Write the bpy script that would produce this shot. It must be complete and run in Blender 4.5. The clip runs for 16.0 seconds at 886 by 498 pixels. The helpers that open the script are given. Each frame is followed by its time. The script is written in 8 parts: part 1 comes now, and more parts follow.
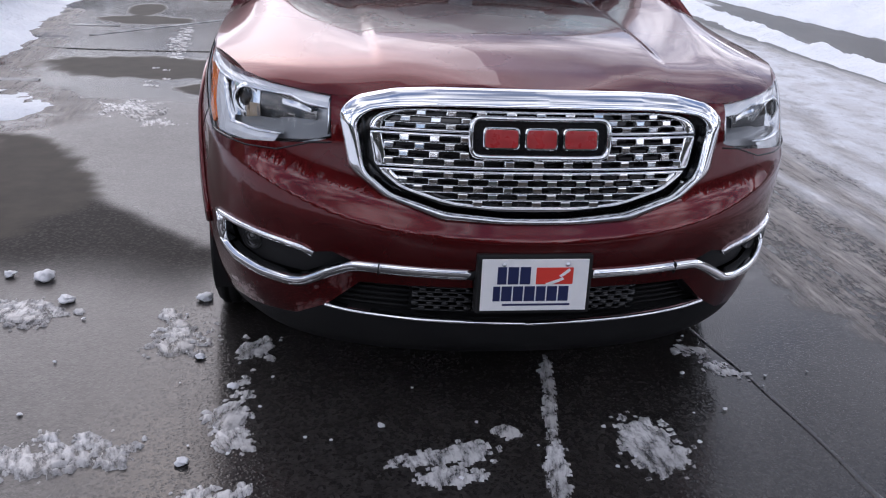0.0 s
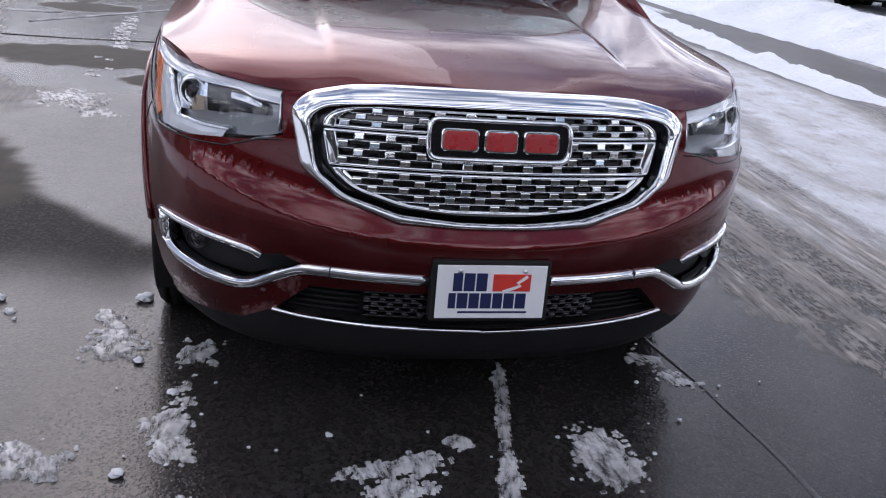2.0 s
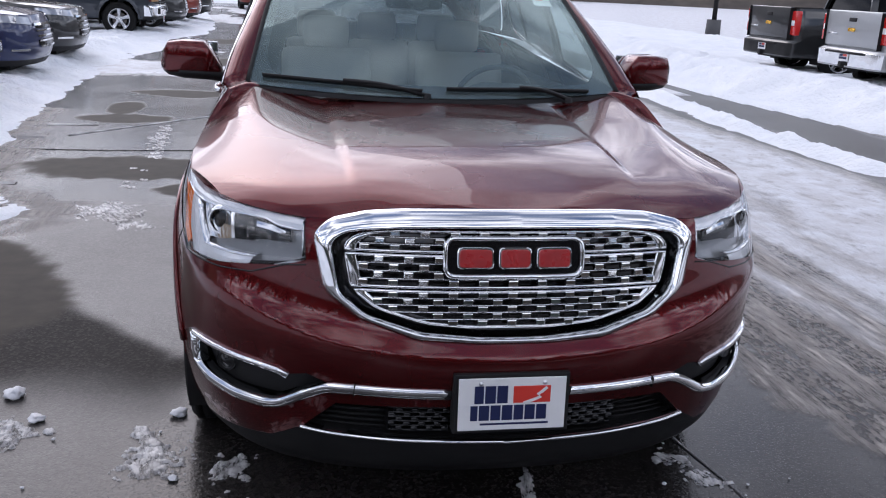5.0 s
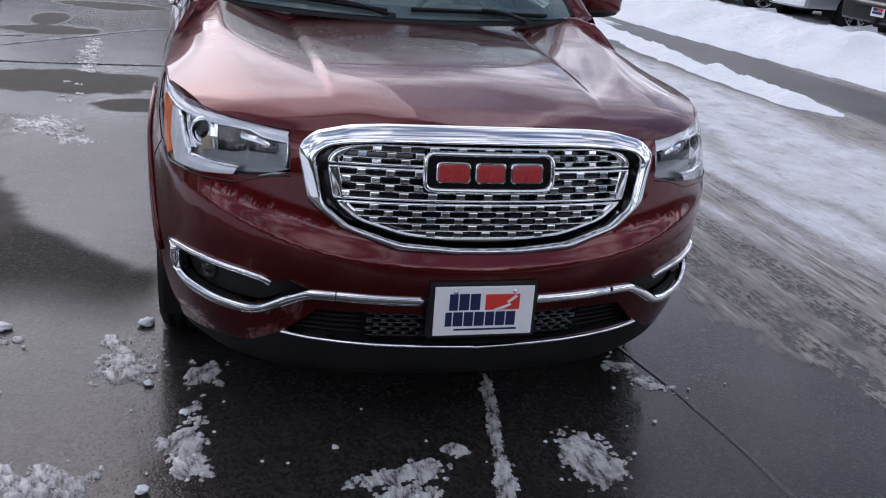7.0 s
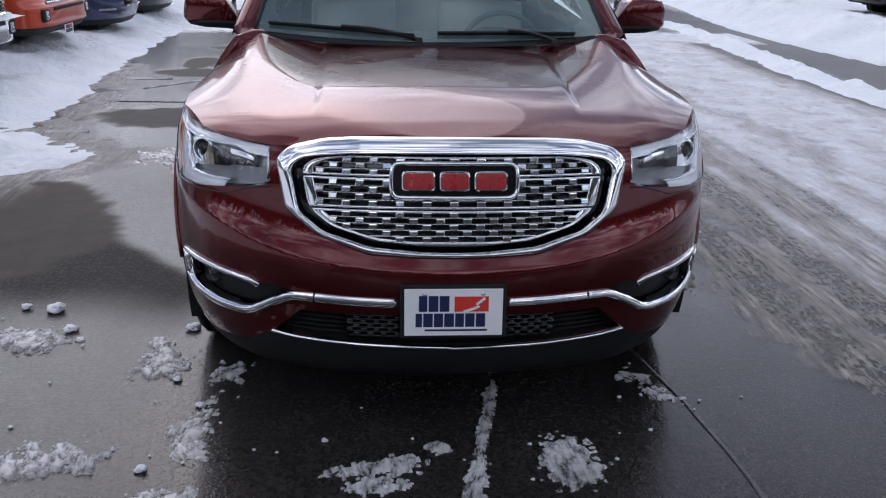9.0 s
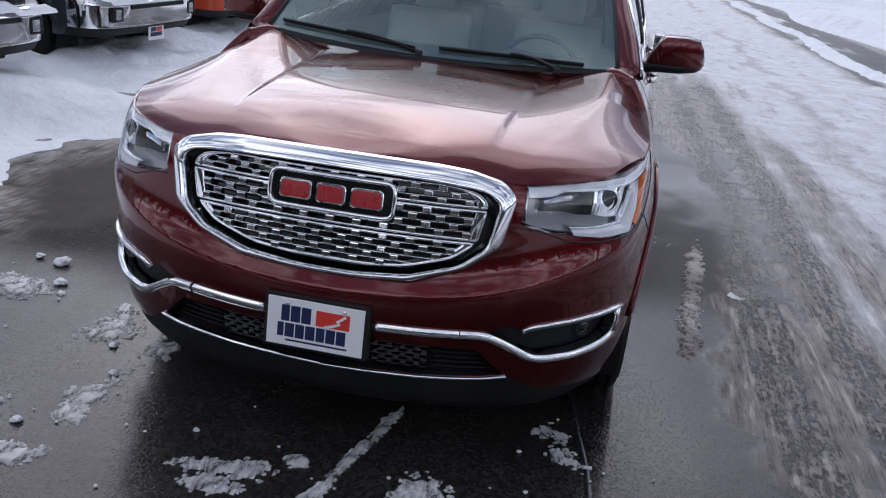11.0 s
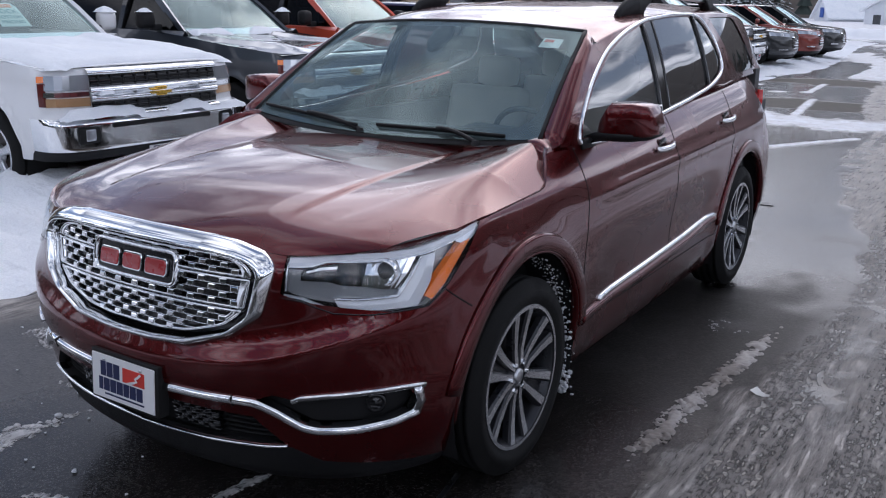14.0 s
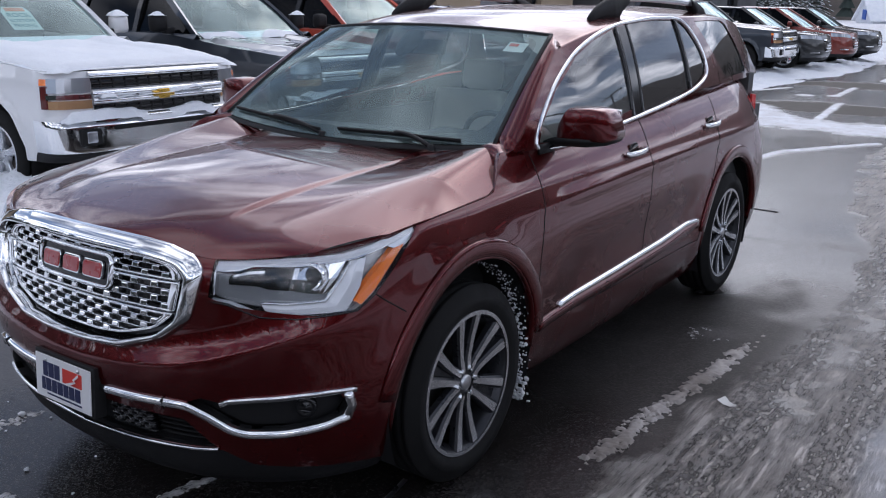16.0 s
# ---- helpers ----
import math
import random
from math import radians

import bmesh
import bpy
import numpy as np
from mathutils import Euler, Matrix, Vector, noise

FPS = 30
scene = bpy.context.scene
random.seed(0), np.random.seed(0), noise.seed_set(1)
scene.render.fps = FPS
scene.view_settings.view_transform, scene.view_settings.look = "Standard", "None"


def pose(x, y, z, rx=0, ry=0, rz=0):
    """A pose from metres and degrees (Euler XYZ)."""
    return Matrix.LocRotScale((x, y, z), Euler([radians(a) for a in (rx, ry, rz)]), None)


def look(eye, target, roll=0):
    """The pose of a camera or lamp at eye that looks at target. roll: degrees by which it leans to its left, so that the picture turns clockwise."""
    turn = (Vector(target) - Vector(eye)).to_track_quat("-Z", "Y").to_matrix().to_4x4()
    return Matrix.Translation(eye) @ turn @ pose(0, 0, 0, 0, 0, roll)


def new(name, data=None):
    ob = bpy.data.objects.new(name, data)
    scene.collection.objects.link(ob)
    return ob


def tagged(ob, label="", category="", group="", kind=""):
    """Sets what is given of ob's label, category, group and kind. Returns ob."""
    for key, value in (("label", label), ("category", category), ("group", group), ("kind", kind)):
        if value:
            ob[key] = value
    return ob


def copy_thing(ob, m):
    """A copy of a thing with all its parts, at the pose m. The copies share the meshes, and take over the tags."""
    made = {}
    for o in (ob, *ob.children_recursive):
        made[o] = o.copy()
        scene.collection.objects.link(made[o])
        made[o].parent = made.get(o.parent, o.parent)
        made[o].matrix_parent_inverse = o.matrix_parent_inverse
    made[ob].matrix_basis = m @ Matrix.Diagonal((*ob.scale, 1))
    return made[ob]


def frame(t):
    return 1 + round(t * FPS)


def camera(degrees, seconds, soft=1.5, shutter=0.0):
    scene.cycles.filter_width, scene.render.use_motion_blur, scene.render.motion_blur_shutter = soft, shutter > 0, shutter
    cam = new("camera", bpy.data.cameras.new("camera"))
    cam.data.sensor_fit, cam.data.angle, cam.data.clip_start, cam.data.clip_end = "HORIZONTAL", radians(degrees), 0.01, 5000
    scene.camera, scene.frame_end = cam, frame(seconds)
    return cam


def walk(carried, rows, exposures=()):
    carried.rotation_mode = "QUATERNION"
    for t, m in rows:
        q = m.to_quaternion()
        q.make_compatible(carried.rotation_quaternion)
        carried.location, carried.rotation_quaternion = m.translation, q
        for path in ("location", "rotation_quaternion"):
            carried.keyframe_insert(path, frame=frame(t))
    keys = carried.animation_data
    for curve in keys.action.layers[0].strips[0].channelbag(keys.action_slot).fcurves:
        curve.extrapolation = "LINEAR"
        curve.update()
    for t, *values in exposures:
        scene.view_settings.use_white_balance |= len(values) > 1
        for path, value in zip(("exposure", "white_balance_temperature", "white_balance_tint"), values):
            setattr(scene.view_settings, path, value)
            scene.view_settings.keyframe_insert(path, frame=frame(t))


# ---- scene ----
cam = camera(52.2, 16.0, soft=1.1)
PATH = [
    (0, (-0.633, -2.257, 1.494), (-0.332, -0.422, 0.758), 3.3),
    (0.5, (-0.646, -2.23, 1.496), (-0.312, -0.392, 0.783), 4.6),
    (1, (-0.642, -2.185, 1.485), (-0.281, -0.356, 0.76), 5.4),
    (1.5, (-0.643, -2.162, 1.477), (-0.251, -0.344, 0.742), 5.8),
    (2, (-0.641, -2.166, 1.473), (-0.223, -0.351, 0.744), 5.7),
    (2.5, (-0.636, -2.177, 1.477), (-0.219, -0.359, 0.754), 5.3),
    (3, (-0.636, -2.178, 1.487), (-0.22, -0.352, 0.784), 5.0),
    (3.5, (-0.622, -2.221, 1.51), (-0.284, -0.341, 0.918), 3.3),
    (3.7, (-0.625, -2.234, 1.523), (-0.297, -0.336, 0.986), 3.4),
    (5.8, (-0.605, -2.218, 1.612), (-0.262, -0.354, 0.974), 2.2),
    (6, (-0.599, -2.237, 1.614), (-0.282, -0.381, 0.94), 2.0),
    (6.5, (-0.696, -2.288, 1.601), (-0.191, -0.465, 0.952), 3.8),
    (7, (-0.802, -2.321, 1.585), (-0.288, -0.521, 0.88), 5.3),
    (7.5, (-0.805, -2.371, 1.594), (-0.24, -0.569, 0.934), 5.7),
    (8, (-0.661, -2.527, 1.613), (-0.282, -0.673, 0.968), 3.3),
    (8.5, (-0.486, -2.627, 1.625), (-0.19, -0.757, 0.98), 0.9),
    (9, (-0.224, -2.58, 1.589), (-0.087, -0.696, 0.931), 1.2),
    (9.2, (-0.115, -2.56, 1.596), (0.018, -0.669, 0.958), 2.0),
    (11.3, (0.97, -2.368, 1.651), (0.508, -0.538, 0.989), 4.5),
    (11.5, (1.105, -2.344, 1.665), (0.539, -0.55, 0.986), 2.6),
    (12, (1.406, -2.299, 1.69), (0.682, -0.559, 1.021), 2.2),
    (12.5, (1.643, -2.11, 1.66), (0.861, -0.375, 1.044), 3.8),
    (13, (1.866, -1.964, 1.677), (1.014, -0.244, 1.117), 2.6),
    (13.5, (2.143, -1.887, 1.704), (1.164, -0.256, 1.085), 1.7),
    (14, (2.346, -1.76, 1.713), (1.311, -0.134, 1.18), 1.0),
    (14.5, (2.468, -1.65, 1.715), (1.396, -0.041, 1.204), 1.2),
    (15, (2.585, -1.6, 1.728), (1.457, -0.034, 1.201), 0.9),
    (15.5, (2.612, -1.579, 1.728), (1.494, -0.006, 1.204), 0.5),
    (16, (2.608, -1.567, 1.724), (1.506, 0.015, 1.195), 0.9),
]
walk(cam, [(t, look(eye, target, roll)) for t, eye, target, roll in PATH],
     exposures=[(0.0, 0.40, 5950, 17), (3.7, 0.40, 5920, 17), (7.0, 0.18, 5850, 16), (16.0, 0.09, 5760, 15)])

# ---- light ----
SUN_UP, SUN_AZ = 40.0, 342.0       # degrees above the horizon; clockwise from +y
world = bpy.data.worlds.new("sky")
scene.world = world
world.use_nodes = True
wn, wl = world.node_tree.nodes, world.node_tree.links
wn.clear()
w_out, w_bg = wn.new("ShaderNodeOutputWorld"), wn.new("ShaderNodeBackground")
sky = wn.new("ShaderNodeTexSky")
sky.sky_type, sky.sun_disc = "NISHITA", False
sky.sun_elevation, sky.sun_rotation = radians(SUN_UP), radians(SUN_AZ)
sky.air_density, sky.dust_density = 1.0, 2.0
# broken cloud: a layered noise on the sky's dome, flattened towards the horizon
w_tc, w_sep, w_den, w_dx, w_dy, w_com = (wn.new("ShaderNodeTexCoord"), wn.new("ShaderNodeSeparateXYZ"), wn.new("ShaderNodeMath"),
                                         wn.new("ShaderNodeMath"), wn.new("ShaderNodeMath"), wn.new("ShaderNodeCombineXYZ"))
w_den.operation, w_dx.operation, w_dy.operation = "ADD", "DIVIDE", "DIVIDE"
w_abs = wn.new("ShaderNodeMath")
w_abs.operation = "ABSOLUTE"
wl.new(w_tc.outputs["Generated"], w_sep.inputs[0])
wl.new(w_sep.outputs["Z"], w_abs.inputs[0])
wl.new(w_abs.outputs[0], w_den.inputs[0])
w_den.inputs[1].default_value = 0.22
wl.new(w_sep.outputs["X"], w_dx.inputs[0])
wl.new(w_den.outputs[0], w_dx.inputs[1])
wl.new(w_sep.outputs["Y"], w_dy.inputs[0])
wl.new(w_den.outputs[0], w_dy.inputs[1])
wl.new(w_dx.outputs[0], w_com.inputs["X"])
wl.new(w_dy.outputs[0], w_com.inputs["Y"])
w_com.inputs["Z"].default_value = 1.7
w_n = wn.new("ShaderNodeTexNoise")
w_n.inputs["Scale"].default_value, w_n.inputs["Detail"].default_value, w_n.inputs["Roughness"].default_value = 2.4, 8.0, 0.58
w_n.inputs["Distortion"].default_value = 0.35
wl.new(w_com.outputs[0], w_n.inputs["Vector"])
w_r = wn.new("ShaderNodeValToRGB")
w_r.color_ramp.elements[0].position, w_r.color_ramp.elements[1].position = 0.40, 0.52
wl.new(w_n.outputs["Fac"], w_r.inputs[0])
w_n2 = wn.new("ShaderNodeTexNoise")
w_n2.inputs["Scale"].default_value, w_n2.inputs["Detail"].default_value = 3.6, 6.0
wl.new(w_com.outputs[0], w_n2.inputs["Vector"])
w_c = wn.new("ShaderNodeValToRGB")
w_c.color_ramp.elements[0].position, w_c.color_ramp.elements[1].position = 0.40, 0.64
w_c.color_ramp.elements[0].color, w_c.color_ramp.elements[1].color = (2.6, 2.9, 3.6, 1), (21.0, 20.6, 20.2, 1)
wl.new(w_n2.outputs["Fac"], w_c.inputs[0])
w_mix = wn.new("ShaderNodeMix")
w_mix.data_type = "RGBA"
wl.new(w_r.outputs["Color"], w_mix.inputs["Factor"])
# haze brightens the cloud towards the horizon
sun_from = Vector((math.sin(radians(SUN_AZ)) * math.cos(radians(SUN_UP)), math.cos(radians(SUN_AZ)) * math.cos(radians(SUN_UP)), math.sin(radians(SUN_UP))))
w_gain, w_scale = wn.new("ShaderNodeMapRange"), wn.new("ShaderNodeVectorMath")
w_gain.interpolation_type, w_scale.operation = "SMOOTHSTEP", "SCALE"
w_gain.inputs[1].default_value, w_gain.inputs[2].default_value, w_gain.inputs[3].default_value, w_gain.inputs[4].default_value = 0.08, 0.62, 1.50, 0.70
wl.new(w_abs.outputs[0], w_gain.inputs[0])
wl.new(w_c.outputs["Color"], w_scale.inputs[0])
wl.new(w_gain.outputs[0], w_scale.inputs["Scale"])
wl.new(sky.outputs[0], w_mix.inputs[6])
wl.new(w_scale.outputs[0], w_mix.inputs[7])
wl.new(w_mix.outputs[2], w_bg.inputs["Color"])
w_bg.inputs["Strength"].default_value = 0.105
wl.new(w_bg.outputs[0], w_out.inputs[0])
sun = new("sun", bpy.data.lights.new("sun", "SUN"))
sun.data.energy, sun.data.angle, sun.data.color = 0.6, radians(50.0), (1.0, 0.94, 0.87)
sun.matrix_world = look(sun_from * 50, (0, 0, 0))

# ---- materials ----
def material(name, color, rough=0.5, metal=0.0, coat=0.0, grain=0.0, grain_scale=200.0, patch=0.0, patch_scale=3.0, bump=0.0, bump_scale=60.0,
             spec=0.5, alt=None, coat_rough=0.03, emit=0.0):
    """A Principled surface with variation at two scales: grain (fine) and patch (coarse, towards alt), rough variation and a fine bump."""
    m = bpy.data.materials.new(name)
    m.use_nodes = True
    nt = m.node_tree
    b = nt.nodes["Principled BSDF"]
    b.inputs["Base Color"].default_value = (*color, 1)
    b.inputs["Roughness"].default_value, b.inputs["Metallic"].default_value = rough, metal
    b.inputs["Coat Weight"].default_value, b.inputs["Coat Roughness"].default_value = coat, coat_rough
    b.inputs["Specular IOR Level"].default_value = spec
    if emit:
        b.inputs["Emission Color"].default_value, b.inputs["Emission Strength"].default_value = (*color, 1), emit
    tc = nt.nodes.new("ShaderNodeTexCoord")
    last = None
    if patch:
        n = nt.nodes.new("ShaderNodeTexNoise")
        n.inputs["Scale"].default_value, n.inputs["Detail"].default_value = patch_scale, 6
        nt.links.new(tc.outputs["Object"], n.inputs["Vector"])
        r = nt.nodes.new("ShaderNodeMapRange")
        r.inputs[1].default_value, r.inputs[2].default_value, r.inputs[4].default_value = 0.4, 0.65, patch
        nt.links.new(n.outputs["Fac"], r.inputs[0])
        x = nt.nodes.new("ShaderNodeMix")
        x.data_type = "RGBA"
        x.inputs[6].default_value, x.inputs[7].default_value = (*color, 1), (*(alt or [c * 0.6 for c in color]), 1)
        nt.links.new(r.outputs[0], x.inputs["Factor"])
        last = x.outputs[2]
        rr = nt.nodes.new("ShaderNodeMapRange")
        rr.inputs[1].default_value, rr.inputs[2].default_value = 0.3, 0.7
        rr.inputs[3].default_value, rr.inputs[4].default_value = rough * 0.85, min(1, rough * 1.2 + 0.02)
        nt.links.new(n.outputs["Fac"], rr.inputs[0])
        nt.links.new(rr.outputs[0], b.inputs["Roughness"])
    if grain:
        n = nt.nodes.new("ShaderNodeTexNoise")
        n.inputs["Scale"].default_value, n.inputs["Detail"].default_value = grain_scale, 3
        nt.links.new(tc.outputs["Object"], n.inputs["Vector"])
        r = nt.nodes.new("ShaderNodeMapRange")
        r.inputs[1].default_value, r.inputs[2].default_value = 0.3, 0.7
        r.inputs[3].default_value, r.inputs[4].default_value = 1 - grain, 1 + grain
        nt.links.new(n.outputs["Fac"], r.inputs[0])
        x = nt.nodes.new("ShaderNodeVectorMath")
        x.operation = "SCALE"
        if last:
            nt.links.new(last, x.inputs[0])
        else:
            x.inputs[0].default_value = color
        nt.links.new(r.outputs[0], x.inputs["Scale"])
        last = x.outputs[0]
    if last:
        nt.links.new(last, b.inputs["Base Color"])
    if bump:
        n = nt.nodes.new("ShaderNodeTexNoise")
        n.inputs["Scale"].default_value, n.inputs["Detail"].default_value = bump_scale, 5
        nt.links.new(tc.outputs["Object"], n.inputs["Vector"])
        bp = nt.nodes.new("ShaderNodeBump")
        bp.inputs["Strength"].default_value, bp.inputs["Distance"].default_value = 1.0, bump
        nt.links.new(n.outputs["Fac"], bp.inputs["Height"])
        nt.links.new(bp.outputs[0], b.inputs["Normal"])
    return m


def glass(name, tint, gloss=0.0, ior=1.5, shine=(1, 1, 1), veil_share=0.0, veil_color=(0.7, 0.7, 0.7)):
    """A thin pane: it lets light through tinted, mirrors by Fresnel, and carries a matte veil: road salt, and sky sheen
    put in as colour.
    """
    m = bpy.data.materials.new(name)
    m.use_nodes = True
    nt = m.node_tree
    nt.nodes.clear()
    out, mix, tr, gl, lw = (nt.nodes.new("ShaderNode" + k) for k in ("OutputMaterial", "MixShader", "BsdfTransparent", "BsdfGlossy", "LayerWeight"))
    tr.inputs["Color"].default_value = (*tint, 1)
    gl.inputs["Roughness"].default_value, lw.inputs["Blend"].default_value = 0.015, 0.5
    gl.inputs["Color"].default_value = (*shine, 1)
    # Schlick's curve, alike from both sides of the pane
    base = ((ior - 1) / (ior + 1)) ** 2
    rise, add = nt.nodes.new("ShaderNodeMath"), nt.nodes.new("ShaderNodeMath")
    rise.operation, rise.inputs[1].default_value = "POWER", 5.0
    add.operation, add.use_clamp = "MULTIPLY_ADD", True
    add.inputs[1].default_value, add.inputs[2].default_value = 1 - base, base + gloss
    nt.links.new(lw.outputs["Facing"], rise.inputs[0])
    nt.links.new(rise.outputs[0], add.inputs[0])
    nt.links.new(add.outputs[0], mix.inputs[0])
    through_glass = tr.outputs[0]
    if veil_share:
        veil, haze, tc, n, r = (nt.nodes.new("ShaderNode" + k) for k in ("MixShader", "BsdfDiffuse", "TexCoord", "TexNoise", "MapRange"))
        haze.inputs["Color"].default_value = (*veil_color, 1)
        n.inputs["Scale"].default_value, n.inputs["Detail"].default_value = 5.0, 6.0
        r.inputs[1].default_value, r.inputs[2].default_value, r.inputs[3].default_value, r.inputs[4].default_value = 0.3, 0.7, veil_share * 0.75, veil_share * 1.25
        nt.links.new(tc.outputs["Object"], n.inputs["Vector"])
        nt.links.new(n.outputs["Fac"], r.inputs[0])
        nt.links.new(r.outputs[0], veil.inputs[0])
        nt.links.new(tr.outputs[0], veil.inputs[1])
        nt.links.new(haze.outputs[0], veil.inputs[2])
        through_glass = veil.outputs[0]
    nt.links.new(through_glass, mix.inputs[1])
    nt.links.new(gl.outputs[0], mix.inputs[2])
    nt.links.new(mix.outputs[0], out.inputs[0])
    return m


def paint(name, color, metal=0.35, rough=0.38, coat=1.0, spec=0.5):
    return material(name, color, rough, metal, coat, grain=0.12, grain_scale=900, patch=0.25, patch_scale=2.5, alt=[c * 0.85 for c in color], coat_rough=0.02, spec=spec)


M_RED = paint("crimson_metallic_paint", (0.088, 0.0034, 0.0042), 0.72, 0.25, coat=0.80, spec=0.15)
M_WHITE = paint("white_paint", (0.78, 0.78, 0.78), 0.0, 0.4)
M_NAVY = paint("dark_slate_paint", (0.016, 0.022, 0.032), 0.3)
M_BLACKP = paint("black_paint", (0.010, 0.011, 0.012), 0.2)
M_SILVER = paint("silver_paint", (0.42, 0.43, 0.44), 0.7)
M_ORANGE = paint("orange_red_paint", (0.52, 0.060, 0.018), 0.2)
M_BLUE = paint("dark_blue_paint", (0.012, 0.022, 0.085), 0.3)
M_RUST = paint("copper_red_paint", (0.20, 0.028, 0.016), 0.4)
M_CHROME = material("chrome", (0.86, 0.87, 0.88), 0.055, 1.0, patch=0.3, patch_scale=8, alt=(0.70, 0.71, 0.73))
M_SATIN = material("satin_silver", (0.62, 0.63, 0.65), 0.28, 1.0, grain=0.06)
M_PLASTIC = material("black_plastic", (0.009, 0.009, 0.010), 0.6, spec=0.3, bump=0.0006, bump_scale=700, patch=0.5, patch_scale=5, alt=(0.016, 0.015, 0.0145))
M_GLOSSBLACK = material("gloss_black", (0.006, 0.006, 0.007), 0.12, patch=0.3)
# near-black: stands for shade in wheel hollows; also for gaps, liners, hidden boxes
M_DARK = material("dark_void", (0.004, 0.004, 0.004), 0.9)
M_RUBBER = material("tyre_rubber", (0.007, 0.007, 0.007), 0.75, spec=0.2, bump=0.0008, bump_scale=300, patch=0.6, patch_scale=9, alt=(0.015, 0.0145, 0.014))
M_RIM = material("painted_grey_rim", (0.030, 0.031, 0.035), 0.28, 0.5, patch=0.4, patch_scale=12)
M_MACHINED = material("machined_aluminium", (0.66, 0.67, 0.69), 0.24, 0.95, grain=0.1, grain_scale=500)
M_BRAKE = material("brake_steel", (0.16, 0.15, 0.145), 0.45, 0.9, patch=0.6, patch_scale=14, alt=(0.10, 0.06, 0.04))
# the windscreen's teal veil puts the sky's pale sheen into the colour
M_GLASS = glass("windscreen_glass", (0.82, 0.95, 0.94), 0.06, shine=(0.80, 0.97, 0.98), veil_share=0.11, veil_color=(0.52, 0.68, 0.66))
M_TINT = glass("privacy_glass", (0.10, 0.11, 0.115), 0.10, veil_share=0.03)
M_SIDE = glass("side_glass", (0.42, 0.48, 0.48), 0.10, veil_share=0.05)
M_TINT2 = glass("dark_car_glass", (0.035, 0.038, 0.04), 0.0, 1.28)
M_GUIDE = material("white_light_guide", (0.74, 0.75, 0.77), 0.20, 0.15, coat=1.0, patch=0.3, patch_scale=25, alt=(0.74, 0.76, 0.79))
M_LENS = glass("clear_lens", (0.93, 0.94, 0.95))
M_REFLECTOR = material("lamp_reflector", (0.88, 0.89, 0.90), 0.07, 1.0)
M_REFLECTOR2 = material("satin_lamp_housing", (0.84, 0.86, 0.89), 0.28, 0.35)
M_LAMPGREY = material("lamp_grey", (0.34, 0.35, 0.36), 0.22, 0.5)
M_AMBER = material("amber_reflector", (0.95, 0.21, 0.008), 0.25, coat=1.0, bump=0.001, bump_scale=250)
M_TAIL = material("red_tail_lens", (0.55, 0.018, 0.015), 0.15, coat=1.0)
M_PLATE = material("white_plate", (0.80, 0.80, 0.80), 0.35, patch=0.2, patch_scale=20, alt=(0.66, 0.66, 0.68))
M_INK = material("navy_ink", (0.012, 0.018, 0.075), 0.4)
M_INKRED = material("red_ink", (0.62, 0.045, 0.030), 0.4)
M_EMRED = material("red_enamel", (0.38, 0.022, 0.024), 0.28, coat=1.0, patch=0.3, patch_scale=30)
M_GOLD = material("gold_badge", (0.80, 0.50, 0.08), 0.25, 0.8)
M_SEAT = material("grey_leather", (0.60, 0.56, 0.51), 0.6, bump=0.001, bump_scale=180, patch=0.4)
M_DASH = material("dark_dash", (0.075, 0.077, 0.08), 0.7, bump=0.0008, bump_scale=500, patch=0.4)
M_LINER = material("headliner", (0.36, 0.35, 0.33), 0.9, grain=0.1)
M_STICKER = material("paper_sticker", (0.75, 0.74, 0.70), 0.7, patch=0.2, patch_scale=40)
M_STICKRED = material("sticker_red", (0.6, 0.10, 0.07), 0.7)


def snow_material(name, color, alt, rough=0.75, bump=0.02, grime=0.5):
    m = material(name, color, rough, patch=grime, patch_scale=1.7, alt=alt, bump=bump, bump_scale=14, grain=0.06, grain_scale=90, spec=0.3)
    b = m.node_tree.nodes["Principled BSDF"]
    b.inputs["Subsurface Weight"].default_value = 0.0
    return m


M_SNOW = snow_material("clean_snow", (0.86, 0.88, 0.905), (0.74, 0.77, 0.82), bump=0.03)
M_SNOWCAP = snow_material("settled_snow", (0.86, 0.88, 0.905), (0.78, 0.81, 0.86), bump=0.006)
M_SLUSH = snow_material("grey_slush", (0.62, 0.62, 0.63), (0.30, 0.28, 0.26), 0.4, 0.02, 1.0)

# ---- helpers for building ----
def mesh_object(name, bm, mat, smooth=True, mats=()):
    me = bpy.data.meshes.new(name)
    bm.to_mesh(me)
    bm.free()
    for m in (mat, *mats):
        me.materials.append(m)
    if smooth:
        me.polygons.foreach_set("use_smooth", [True] * len(me.polygons))
    return new(name, me)


def part(name, bm, mat, parent, label="", smooth=True, mats=()):
    ob = mesh_object(name, bm, mat, smooth, mats)
    ob.parent = parent
    if label:
        tagged(ob, label)
    return ob


def thing(name, label, category, group="", kind=""):
    return tagged(new(name), label, category, group, kind)


def grid_mesh(name, verts, nu, nv, mat, smooth=True, closed_u=False):
    """An object from a grid of nu x nv vertices."""
    i = np.arange(nu * nv).reshape(nu, nv)
    if closed_u:
        i = np.vstack([i, i[:1]])
    f = np.stack([i[:-1, :-1], i[1:, :-1], i[1:, 1:], i[:-1, 1:]], -1).reshape(-1, 4)
    me = bpy.data.meshes.new(name)
    me.from_pydata(np.asarray(verts).tolist(), [], f.tolist())
    me.materials.append(mat)
    if smooth:
        me.polygons.foreach_set("use_smooth", [True] * len(me.polygons))
    return new(name, me)


